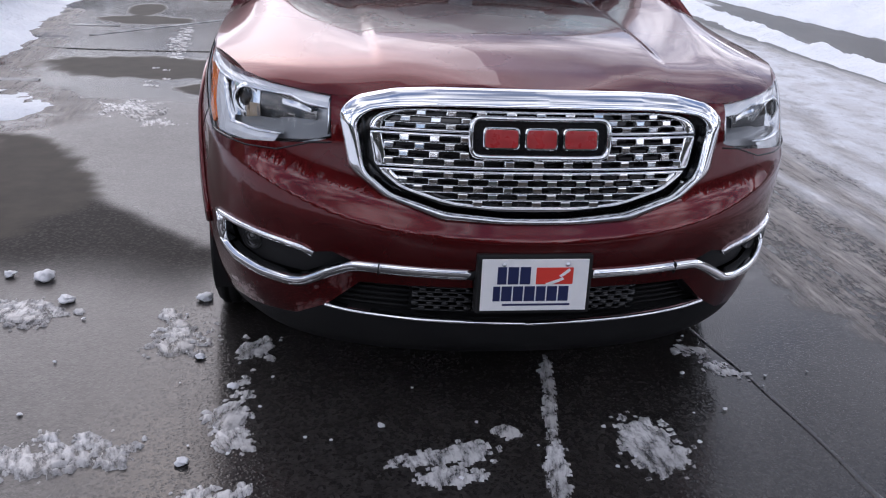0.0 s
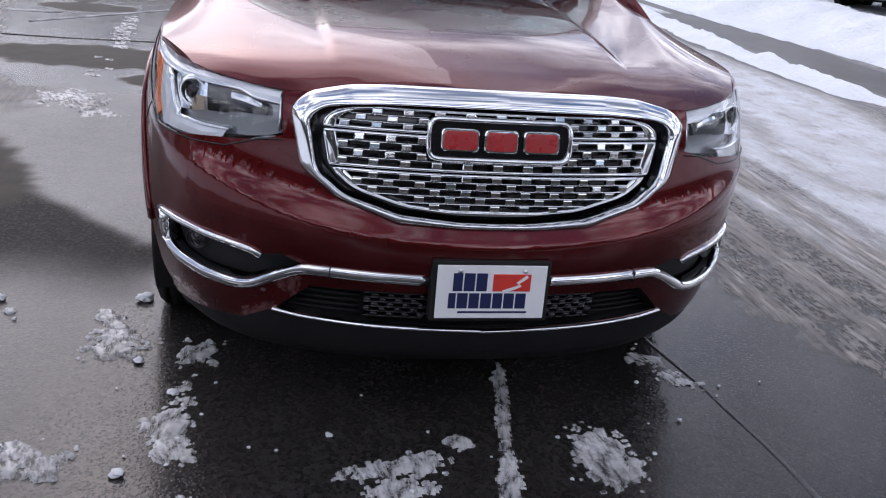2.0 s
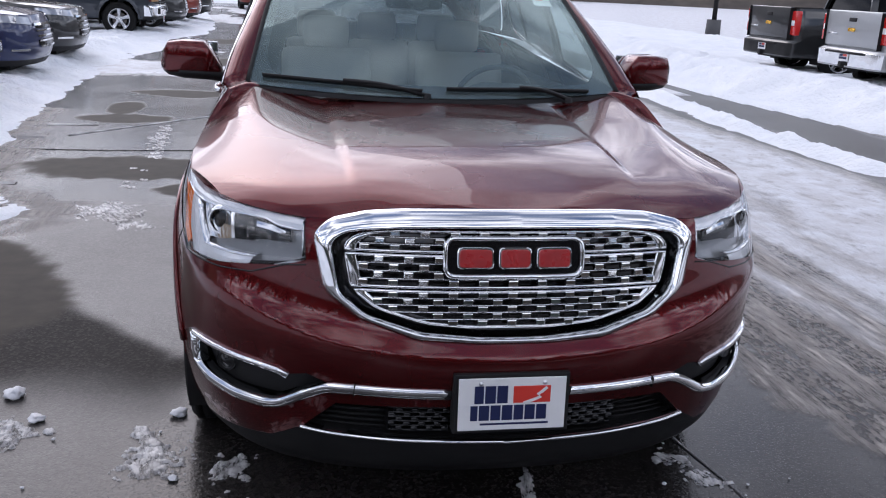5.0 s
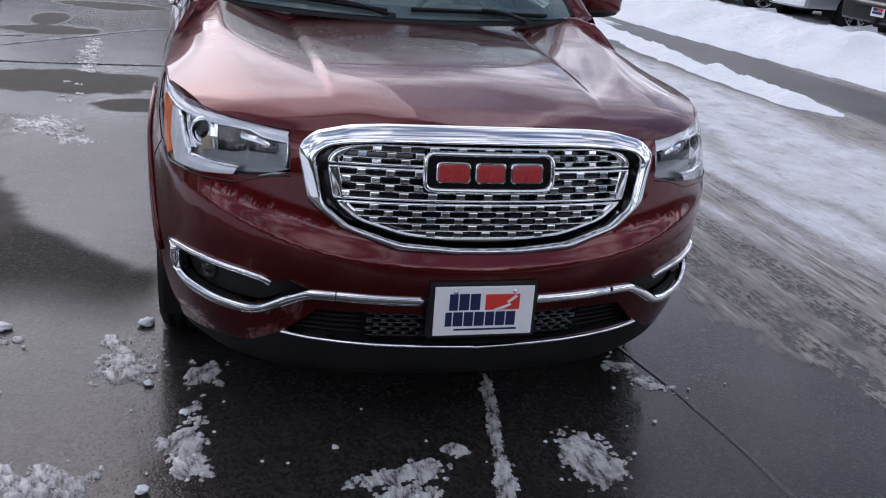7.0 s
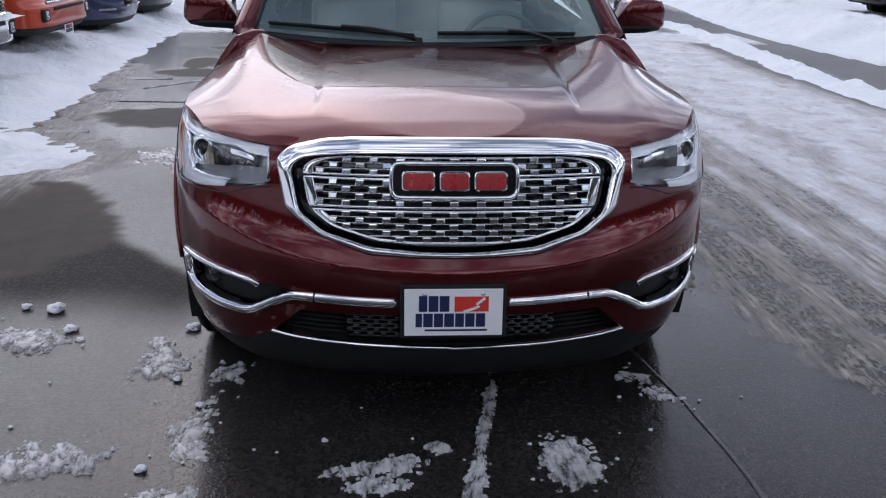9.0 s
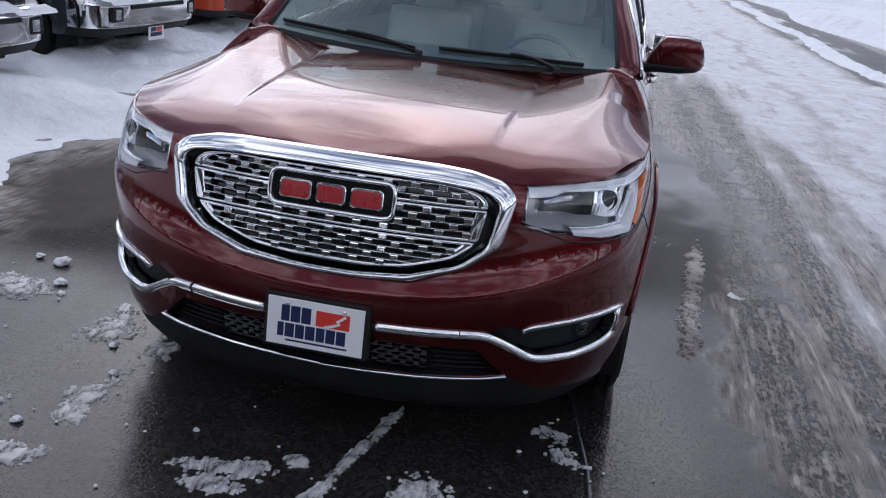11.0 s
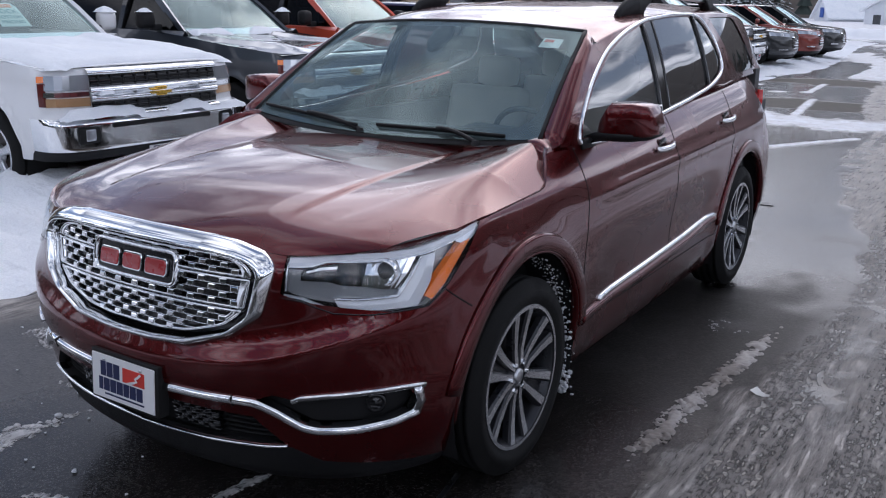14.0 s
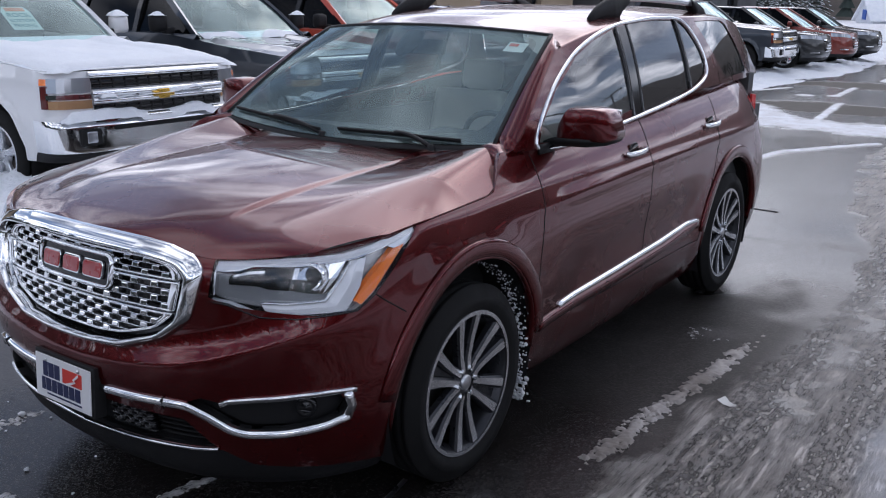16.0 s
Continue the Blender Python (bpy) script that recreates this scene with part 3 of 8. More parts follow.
# ---- vehicle shells: a sheet of (run along the outline, height), cut by straight lines, then bent round the car ----
class Shell:
    """Half a body's skin. front: (k1, k2, k3) of the nose's Bezier curve in plan; width(z, y) and nose(z) and tail(z) shape it in height."""

    def __init__(self, length, front, rear, width, nose, tail, half):
        self.length, self.width, self.nose, self.tail, self.half = length, width, nose, tail, half

        def bez(k1, k2, k3, n=1400):
            t = np.linspace(0, 1, n)
            b1, b2, b3 = 3 * t * (1 - t) ** 2, 3 * t * t * (1 - t), t**3
            return b1 * k1 + (b2 + b3) * half, b2 * k2 + b3 * k3

        fx, fy = bez(*front)
        rx, ry = bez(*rear)
        my = np.linspace(fy[-1], length - ry[-1], 60)[1:-1]
        self.xs = np.r_[fx, np.full(len(my), half), rx[::-1]]
        self.ys = np.r_[fy, my, length - ry[::-1]]
        self.ss = np.r_[0, np.cumsum(np.hypot(np.diff(self.xs), np.diff(self.ys)))]
        self.nf = len(fx)
        self.s_side, self.end = self.ss[self.nf - 1], self.ss[-1]
        self.bumps = []
        self.relief = None

    def place(self, s, z, out=0.0):
        x, y = np.interp(s, self.ss, self.xs), np.interp(s, self.ss, self.ys)
        yy = y + self.nose(z) * (1 - smooth(0.0, 1.3, y)) - self.tail(z) * smooth(self.length - 1.2, self.length, y)
        if self.relief:
            yy = yy - self.relief(x, z) * (1 - smooth(0.30, 0.62, y))
        w = self.width(z, yy)
        xx = x / self.half * w
        for f in self.bumps:
            b = f(yy, z) * smooth(0.5, 0.95, x / self.half)
            xx = xx + b
        if out:
            e = 0.004
            p0, p1 = self.place(s - e, z), self.place(s + e, z)
            tx, ty = p1[0] - p0[0], p1[1] - p0[1]
            n = np.hypot(tx, ty) + 1e-9
            xx, yy = xx + out * ty / n, yy - out * tx / n
        return xx, yy, z

    def at(self, s, z, out=0.0, side=1):
        x, y, z = self.place(np.float64(s), np.float64(z), out)
        return Vector((float(x) * side, float(y), float(z)))

    def sx(self, x, z):
        """The run at which the nose's skin has that x."""
        s = np.linspace(0, self.s_side + 0.3, 900)
        px = self.place(s, np.full_like(s, z))[0]
        return float(np.interp(abs(x), px, s))

    def sy(self, y, z):
        """The run at which the side's skin has that y."""
        s = np.linspace(self.sx(0.75 * self.half, z), self.end - 0.5, 2500)
        py = self.place(s, np.full_like(s, z))[1]
        return float(np.interp(y, py, s))

    def normal(self, s, z):
        e = 0.005
        a, b = np.array(self.place(s + e, z)), np.array(self.place(s - e, z))
        c, d = np.array(self.place(s, z + e)), np.array(self.place(s, z - e))
        n = np.cross((a - b).T, (c - d).T)
        return n / (np.linalg.norm(n, axis=-1, keepdims=True) + 1e-12)


class Sheet:
    """A flat grid in two coordinates; regions are cut out of it by convex outlines and told apart by number."""

    def __init__(self, us, vs):
        self.bm = bmesh.new()
        self.lay = self.bm.faces.layers.int.new("region")
        g = [[self.bm.verts.new((u, v, 0)) for v in vs] for u in us]
        for a, b in zip(g, g[1:]):
            for j in range(len(vs) - 1):
                self.bm.faces.new((a[j], b[j], b[j + 1], a[j + 1]))

    def cut(self, poly, number, over=(0,)):
        poly = [Vector((*p, 0)) for p in poly]
        area = sum(p.x * q.y - q.x * p.y for p, q in zip(poly, poly[1:] + poly[:1]))
        if area < 0:
            poly.reverse()
        x0, x1 = min(p.x for p in poly), max(p.x for p in poly)
        y0, y1 = min(p.y for p in poly), max(p.y for p in poly)
        faces = []
        for f in self.bm.faces:
            if f[self.lay] in over:
                xs, ys = [v.co.x for v in f.verts], [v.co.y for v in f.verts]
                if max(xs) > x0 and min(xs) < x1 and max(ys) > y0 and min(ys) < y1:
                    faces.append(f)
        for p, q in zip(poly, poly[1:] + poly[:1]):
            if (q - p).length < 1e-6 or not faces:
                continue
            d = (q - p).normalized()
            out = Vector((d.y, -d.x, 0))
            geom = set(faces) | {e for f in faces for e in f.edges} | {v for f in faces for v in f.verts}
            r = bmesh.ops.bisect_plane(self.bm, geom=list(geom), dist=1e-5, plane_co=p, plane_no=out)
            faces = [f for f in r["geom"] if isinstance(f, bmesh.types.BMFace) and (f.calc_center_median() - p).dot(out) < 0]
        for f in faces:
            f[self.lay] = number

    def take(self, numbers):
        """The vertices (u, v) and faces of the regions."""
        fs = [f for f in self.bm.faces if f[self.lay] in numbers]
        vs = sorted({v for f in fs for v in f.verts}, key=lambda v: (v.co.x, v.co.y))
        ix = {v: k for k, v in enumerate(vs)}
        uv = np.array([v.co[:2] for v in vs]).reshape(-1, 2)
        return uv, [[ix[v] for v in f.verts] for f in fs]


def bend(name, uv, faces, put, normal, mat, parent, label="", sides=(1,), joined=False, thick=0.0):
    """Bends flat faces by put(u, v) into parts with true normals, for one or both sides of the car."""
    made = []
    P = np.stack(put(uv[:, 0], uv[:, 1]), -1)
    Nn = normal(uv[:, 0], uv[:, 1])
    sets = [sides] if joined else [(s,) for s in sides]
    for group in sets:
        V, F, NN = [], [], []
        for s in group:
            base = len(V)
            V += (P * (s, 1, 1)).tolist()
            NN += (Nn * (s, 1, 1)).tolist()
            F += [[base + i for i in (f if s > 0 else f[::-1])] for f in faces]
        me = bpy.data.meshes.new(name)
        me.from_pydata(V, [], F)
        me.materials.append(mat)
        me.polygons.foreach_set("use_smooth", [True] * len(me.polygons))
        me.normals_split_custom_set_from_vertices(NN)
        ob = new(name, me)
        ob.parent = parent
        if label:
            tagged(ob, label)
        if thick:
            md = ob.modifiers.new("thickness", "SOLIDIFY")
            md.thickness, md.offset = thick, -1
        made.append(ob)
    return made


# ---- wheels ----
def wheel(name, parent, centre, side, r=0.383, rim_r=0.268, width=0.235, style="twin", rim_mat=None, face_mat=None, fine_tread=True):
    """A tyre with tread grooves, a rim with spokes, nuts, a cap, a brake disc. side: +1 when its face looks to +x."""
    rim_mat, face_mat = rim_mat or M_RIM, face_mat or M_MACHINED
    w = new(name)
    w.parent = parent
    w.matrix_local = Matrix.Translation(centre) @ (Matrix.Identity(4) if side > 0 else Matrix.Rotation(math.pi, 4, "Z"))
    h = width / 2
    bm = bmesh.new()
    prof = [(rim_r - 0.012, h * 0.70), (rim_r + 0.006, h * 0.86), (rim_r + 0.035, h * 0.985), (rim_r + 0.06, h), (r - 0.045, h * 0.985), (r - 0.018, h * 0.90), (r - 0.004, h * 0.76)]
    for k in range(4):
        a = h * (0.56 - 0.37 * k)
        prof += [(r, a + 0.02), (r, a + 0.006), (r - 0.009, a + 0.004), (r - 0.009, a - 0.004), (r, a - 0.006)]
    prof += [(r - 0.004, -h * 0.76), (r - 0.03, -h * 0.92), (rim_r + 0.02, -h * 0.96), (rim_r - 0.012, -h * 0.8)]
    lathe(bm, prof, 72 if fine_tread else 40)
    bmesh.ops.recalc_face_normals(bm, faces=bm.faces[:])
    part("tyre", bm, M_RUBBER, w)
    bm = bmesh.new()
    lathe(bm, [(rim_r - 0.004, h * 0.60), (rim_r + 0.010, h * 0.80), (rim_r + 0.010, h * 0.90), (rim_r - 0.002, h * 0.90), (rim_r - 0.012, h * 0.78), (rim_r - 0.026, h * 0.55), (rim_r - 0.03, -h * 0.8)], 64)
    bmesh.ops.recalc_face_normals(bm, faces=bm.faces[:])
    part("rim", bm, rim_mat, w, "grey alloy rim")
    n = 6 if style == "twin" else 5
    sp, fc = bmesh.new(), bmesh.new()
    R = rim_r - 0.010
    for k in range(n):
        a = 2 * math.pi * k / n
        for j in ((-1, 1) if style == "twin" else (0,)):
            y0, y1, hw = (0.020 * j, 0.054 * j, 0.0195) if style == "twin" else (0, 0, 0.034)
            pts = [(0.045, y0 * 0.9, hw * 0.85, h * 0.74), (0.10, y0 * 1.2, hw * 0.8, h * 0.70), (0.18, (y0 * 0.45 + y1 * 0.55), hw, h * 0.76), (R, y1, hw * 1.25, h * 0.86)]
            rows = []
            for rad, off, half, d in pts:
                rows.append([(d - 0.028, off - half * 1.25, rad), (d - 0.006, off - half * 1.1, rad), (d, off - half * 0.7, rad), (d, off + half * 0.7, rad), (d - 0.006, off + half * 1.1, rad), (d - 0.028, off + half * 1.25, rad)])
            m = Matrix.Rotation(a, 4, "X")
            vs = [[sp.verts.new(m @ Vector(p)) for p in row] for row in rows]
            for r0, r1 in zip(vs, vs[1:]):
                for q in range(5):
                    sp.faces.new((r0[q], r0[q + 1], r1[q + 1], r1[q]))
            fv = [[fc.verts.new(m @ (Vector(row[q]) + Vector((0.0015, 0, 0)))) for q in (2, 3)] for row in rows]
            for r0, r1 in zip(fv, fv[1:]):
                fc.faces.new((r0[0], r0[1], r1[1], r1[0]))
        if style == "twin":
            # the sunk web between each pair
            m = Matrix.Rotation(a, 4, "X")
            web = [[sp.verts.new(m @ Vector((d, sgn * w_, rad))) for sgn in (-1, 1)] for rad, w_, d in ((0.06, 0.018, h * 0.60), (0.15, 0.028, h * 0.52), (R, 0.045, h * 0.62))]
            for r0, r1 in zip(web, web[1:]):
                sp.faces.new((r0[0], r0[1], r1[1], r1[0]))
    bmesh.ops.recalc_face_normals(sp, faces=sp.faces[:])
    lathe(sp, [(0.0, h * 0.70), (0.060, h * 0.70), (0.076, h * 0.66), (0.085, h * 0.35)], 24)
    part("spokes", sp, rim_mat, w, smooth=False)
    lathe(fc, [(R + 0.004, h * 0.905), (R + 0.018, h * 0.905)], 64)
    part("spoke_face", fc, face_mat, w, "machined bright spoke faces")
    bm = bmesh.new()
    lathe(bm, [(0.0, h * 0.80), (0.024, h * 0.79), (0.029, h * 0.77), (0.031, h * 0.66)], 24)
    part("hub_cap", bm, M_SATIN, w, "small silver hub cap")
    for k in range(6):
        bm = bmesh.new()
        a = 2 * math.pi * (k + 0.5) / 6
        bmesh.ops.create_cone(bm, cap_ends=True, segments=6, radius1=0.011, radius2=0.008, depth=0.024,
                              matrix=Matrix.Translation((h * 0.72, 0.057 * math.sin(a), 0.057 * math.cos(a))) @ Matrix.Rotation(math.pi / 2, 4, "Y"))
        part("wheel_nut", bm, M_CHROME, w, smooth=False)
    bm = bmesh.new()
    lathe(bm, [(0.06, 0.012), (0.165, 0.012), (0.165, -0.012), (0.06, -0.012)], 40)
    part("brake_disc", bm, M_BRAKE, w, "dull steel brake disc", smooth=False)
    # a near-black disc puts the shade behind the spokes into colour
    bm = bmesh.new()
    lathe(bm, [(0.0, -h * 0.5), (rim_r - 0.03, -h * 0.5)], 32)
    part("barrel_shade", bm, M_DARK, w)
    return w


# ---- the red SUV ----
suv = thing("suv", "shiny dark red metallic SUV with chrome grille, parked on wet asphalt", "car")

S_W = curve([0.18, 0.24, 0.35, 0.5, 0.62, 0.8, 0.92, 1.0, 1.05, 1.1, 1.15, 1.2, 1.3], [0.84, 0.885, 0.925, 0.945, 0.953, 0.955, 0.945, 0.925, 0.902, 0.874, 0.838, 0.785, 0.70])
S_RISE = curve([0.0, 0.9, 1.4, 2.4, 3.4, 4.4, 5.0], [0.0, 0.0, 0.012, 0.035, 0.06, 0.09, 0.09])
S_NOSE = curve([0.18, 0.25, 0.35, 0.47, 0.53, 0.61, 0.70, 0.85, 0.92, 1.0, 1.1, 1.3], [0.15, 0.09, 0.055, 0.034, 0.028, 0.036, 0.050, 0.062, 0.076, 0.115, 0.205, 0.42])
S_TAIL = curve([0.18, 0.5, 0.8, 1.1, 1.3], [0.10, 0.0, 0.03, 0.10, 0.16])


def suv_width(z, y):
    r = S_RISE(y)
    zz = np.where(z > 0.62, 0.62 + (z - 0.62) * (0.58 / (0.58 + r)), z)
    # a scoop in the doors over the sill, under a soft shoulder line
    scoop = -0.022 * np.exp(-(((z - 0.60 - 0.035 * (y - 2.3)) / 0.16) ** 2)) * smooth(1.55, 1.9, y) * (1 - smooth(3.1, 3.5, y))
    crease = 0.010 * np.exp(-(((z - 0.955 - 0.02 * (y - 2.0)) / 0.035) ** 2)) * smooth(1.3, 1.9, y) * (1 - smooth(4.2, 4.7, y))
    return S_W(zz) + scoop + crease - 0.10 * smooth(4.0, 5.0, y) * smooth(0.7, 1.2, z)


shell = Shell(4.93, (0.55, 0.13, 0.72), (0.6, 0.10, 0.55), suv_width, S_NOSE, S_TAIL, 0.955)
WHEELS_Y, WHEEL_Z, ARCH_R = (1.012, 3.866), 0.372, 0.448


def flare(y, z):
    out = 0
    for wy in WHEELS_Y:
        r = np.hypot(y - wy, z - WHEEL_Z - 0.01)
        out = out + 0.009 * smooth(0.620, 0.480, r) * (r > 0.2)
    return out


shell.bumps.append(flare)


def smile(x, z):
    """A ridge that sweeps under the grille and up to the lamps' outer ends, with a hollow over it."""
    d = z - (0.598 + 0.185 * (np.abs(x) / 0.9) ** 2.2)
    grow = 0.023 + 0.011 * smooth(0.2, 0.6, np.abs(x))
    up = np.exp(-((np.maximum(d, 0) / 0.060) ** 1.3))
    down = 1 - smooth(0.0, 0.20, -d)
    return grow * np.where(d > 0, up, down)


shell.relief = smile
# where the hood's edge runs: (y or x, height)
HOOD_FRONT = curve([0, 0.2, 0.35, 0.45, 0.53, 0.60, 0.72, 0.84, 0.92], [1.004, 1.002, 0.994, 0.982, 0.966, 0.968, 0.978, 0.995, 1.018])
zs_side = curve([0.60, 0.78, 1.0, 1.18, 1.27, 1.36, 1.55, 1.9, 2.4, 2.9, 3.3, 3.8, 4.4, 4.93], [1.016, 1.026, 1.036, 1.046, 1.108, 1.170, 1.166, 1.146, 1.185, 1.225, 1.27, 1.28, 1.28, 1.28])


def top_line():
    pts = [(shell.sx(x, HOOD_FRONT(x)), float(HOOD_FRONT(x))) for x in np.linspace(0, 0.90, 19)]
    s0 = pts[-1][0]
    for y in (0.70, 0.8, 0.9, 1.0, 1.1, 1.15, 1.2, 1.24, 1.28, 1.32, 1.36, 1.45, 1.55, 1.7, 1.85, 2.0, 2.2, 2.4, 2.65, 2.9, 3.1, 3.3, 3.6, 4.0, 4.4):
        z = float(zs_side(y))
        s = shell.sy(y, z)
        if s > s0 + 0.01:
            pts.append((s, z))
    pts.append((shell.end, 1.28))
    return pts


TOP = top_line()
us = np.r_[np.arange(0, 1.2, 0.0125), np.arange(1.2, 1.5, 0.022), np.arange(1.5, shell.end - 1.2, 0.04), np.linspace(shell.end - 1.2, shell.end, 20)]
vs = np.r_[np.arange(0.20, 0.54, 0.022), np.arange(0.54, 0.86, 0.0105), np.arange(0.86, 1.30, 0.022)]
sheet = Sheet(us, vs)
DEL, GRILLE, LAMP, FOG, INTAKE, BUMPER, FENDER, FDOOR, RDOOR, QUARTER, ARCHP, SILL, VALANCE = range(1, 14)
for (s0, z0), (s1, z1) in zip(TOP, TOP[1:]):
    sheet.cut([(s0, z0), (s1, z1), (s1, 1.6), (s0, 1.6)], DEL)
for wy in WHEELS_Y:
    ring = []
    for a in np.linspace(0, math.pi, 21):
        z = WHEEL_Z + 0.028 + ARCH_R * math.sin(a)
        ring.append((shell.sy(wy - ARCH_R * math.cos(a), z), z))
    ring.append((shell.sy(wy + ARCH_R + 0.01, 0.25), 0.1))
    ring.insert(0, (shell.sy(wy - ARCH_R - 0.01, 0.25), 0.1))
    sheet.cut(ring, DEL)


def F(x, z):
    return (shell.sx(x, z), z)


def G(y, z):
    return (shell.sy(y, z), z)


GRILLE_OUT = [(0.0, 1.006), (0.30, 1.003), (0.40, 0.995), (0.502, 0.971), (0.542, 0.935), (0.513, 0.78), (0.425, 0.712), (0.265, 0.656), (0.10, 0.648), (0.0, 0.647)]
GRILLE_IN = [(0.0, 0.963), (0.30, 0.959), (0.40, 0.951), (0.455, 0.942), (0.492, 0.912), (0.470, 0.782), (0.400, 0.725), (0.255, 0.681), (0.10, 0.668), (0.0, 0.667)]
GRILLE_RIM = [((a + c) / 2, (b + d) / 2) for (a, b), (c, d) in zip(GRILLE_OUT, GRILLE_IN)]
sheet.cut([F(x, z) for x, z in GRILLE_RIM], GRILLE)
LAMP_RIM = [(0.560, 0.99), (0.562, 0.845), (0.62, 0.838), (0.71, 0.806), (0.80, 0.800)]
LAMP_SIDE = [(0.43, 0.808), (0.50, 0.85), (0.735, 1.04)]
lamp_poly = [F(x, z) for x, z in LAMP_RIM] + [G(y, z) for y, z in LAMP_SIDE]
sheet.cut(lamp_poly, LAMP)
sheet.cut([F(0.615, 0.532), F(0.655, 0.440), F(0.80, 0.438), F(0.865, 0.455), F(0.885, 0.50), F(0.872, 0.555), F(0.75, 0.55)], FOG)
sheet.cut([F(0.50, 0.520), F(0.655, 0.440), F(0.615, 0.532), F(0.56, 0.545)], FOG)
sheet.cut([(0.0, 0.455), F(0.48, 0.455), F(0.57, 0.365), F(0.3, 0.345), (0.0, 0.335)], INTAKE)
sheet.cut([(0.0, 0.335), F(0.3, 0.345), F(0.57, 0.365), F(0.66, 0.305), F(0.66, 0.1), (0.0, 0.1)], VALANCE)
sheet.cut([F(0.66, 0.305), G(0.60, 0.245), G(0.60, 0.1), F(0.66, 0.1)], VALANCE)
# panels of the side
sheet.cut([G(1.43, 0.43), G(4.0, 0.43), G(4.0, 0.1), G(1.43, 0.1)], SILL)
sheet.cut([G(1.485, 0.43), G(1.47, 0.62), G(1.53, 1.0), G(1.535, 1.3), G(2.63, 1.3), G(2.60, 1.0), G(2.585, 0.43)], FDOOR)
sheet.cut([G(2.63, 1.3), G(2.60, 1.0), G(2.585, 0.43), G(3.36, 0.43), G(3.40, 0.60), G(3.56, 0.95), G(3.66, 1.3)], RDOOR)
sheet.cut([G(3.36, 0.43), G(3.40, 0.60), G(3.56, 0.95), G(3.66, 1.3), (shell.end, 1.6), (shell.end, 0.1)], QUARTER)
sheet.cut([G(0.50, 0.845), G(0.735, 1.03), G(0.76, 1.5), G(1.535, 1.5), G(1.53, 1.0), G(1.47, 0.62), G(1.485, 0.3), G(0.9, 0.3), G(0.62, 0.765)], FENDER)

for f in sheet.bm.faces:
    c = f.calc_center_median()
    if f[sheet.lay] == 0 and c.x > shell.sy(0.80, 0.7):
        f[sheet.lay] = FENDER if c.x < shell.sy(2.0, 0.7) else QUARTER


def skin(name, numbers, mat, label="", sides=(1, -1), joined=False, inset=0.0, thick=0.0):
    uv, faces = sheet.take(numbers)
    return bend(name, uv, faces, lambda u, v: shell.place(u, v, -inset), shell.normal, mat, suv, label, sides, joined, thick)


skin("bumper", (0, BUMPER), M_RED, "dark red front bumper skin", joined=True)
skin("front_fender", (FENDER,), M_RED)
front_doors = skin("front_door", (FDOOR,), M_RED)
rear_doors = skin("rear_door", (RDOOR,), M_RED)
skin("rear_quarter_panel", (QUARTER,), M_RED)
skin("sill", (SILL,), M_RED, "dark red sill under the doors")
skin("lower_valance", (VALANCE,), M_PLASTIC, "black plastic lower valance", joined=True)
skin("lower_intake", (INTAKE,), M_PLASTIC, "black recessed lower intake", joined=True, inset=0.05)
skin("fog_lamp_pocket", (FOG,), M_PLASTIC, "black fog lamp pocket", inset=0.045)
skin("grille_backing", (GRILLE,), M_GLOSSBLACK, "black grille backing", joined=True, inset=0.045)
skin("headlight_housing", (LAMP,), M_LAMPGREY, "grey headlight housing", inset=0.038)
skin("headlight_lens", (LAMP,), M_LENS, "clear headlight lens", inset=0.002)
for ob in suv.children:
    if ob.name.startswith("headlight_lens"):
        ob.visible_shadow = False


def wall_ring(name, poly2d, mat, depth0, depth1, side, closed=True, label=""):
    """The wall of an opening: a band between two depths along an outline of (run, height)."""
    bm = bmesh.new()
    pts = []
    for p, q in zip(poly2d, poly2d[1:] + (poly2d[:1] if closed else [])):
        n = max(2, int(math.dist(p, q) / 0.03))
        pts += [(p[0] + (q[0] - p[0]) * k / n, p[1] + (q[1] - p[1]) * k / n) for k in range(n)]
    if not closed:
        pts.append(poly2d[-1])
    a = [bm.verts.new(shell.at(s, z, depth0, side)) for s, z in pts]
    b = [bm.verts.new(shell.at(s, z, depth1, side)) for s, z in pts]
    for k in range(len(pts) if closed else len(pts) - 1):
        j = (k + 1) % len(pts)
        bm.faces.new((a[k], a[j], b[j], b[k]))
    return part(name, bm, mat, suv, label, smooth=False)


def trim(name, path2d, prof, mat, side, label="", closed=False, parent=None, step=0.025, ends=True):
    """A strip along the skin; prof: (out of the skin, across the strip)."""
    pts = []
    for p, q in zip(path2d, path2d[1:] + (path2d[:1] if closed else [])):
        n = max(1, int(math.dist(p, q) / step))
        pts += [(p[0] + (q[0] - p[0]) * k / n, p[1] + (q[1] - p[1]) * k / n) for k in range(n)]
    if not closed:
        pts.append(path2d[-1])
    path = [shell.at(s, z, 0, side) for s, z in pts]
    ups = [shell.at(s, z, 0.02, side) - shell.at(s, z, 0, side) for s, z in pts]
    bm = bmesh.new()
    sweep(bm, path, prof, ups, closed, cap=ends)
    return part(name, bm, mat, parent or suv, label)


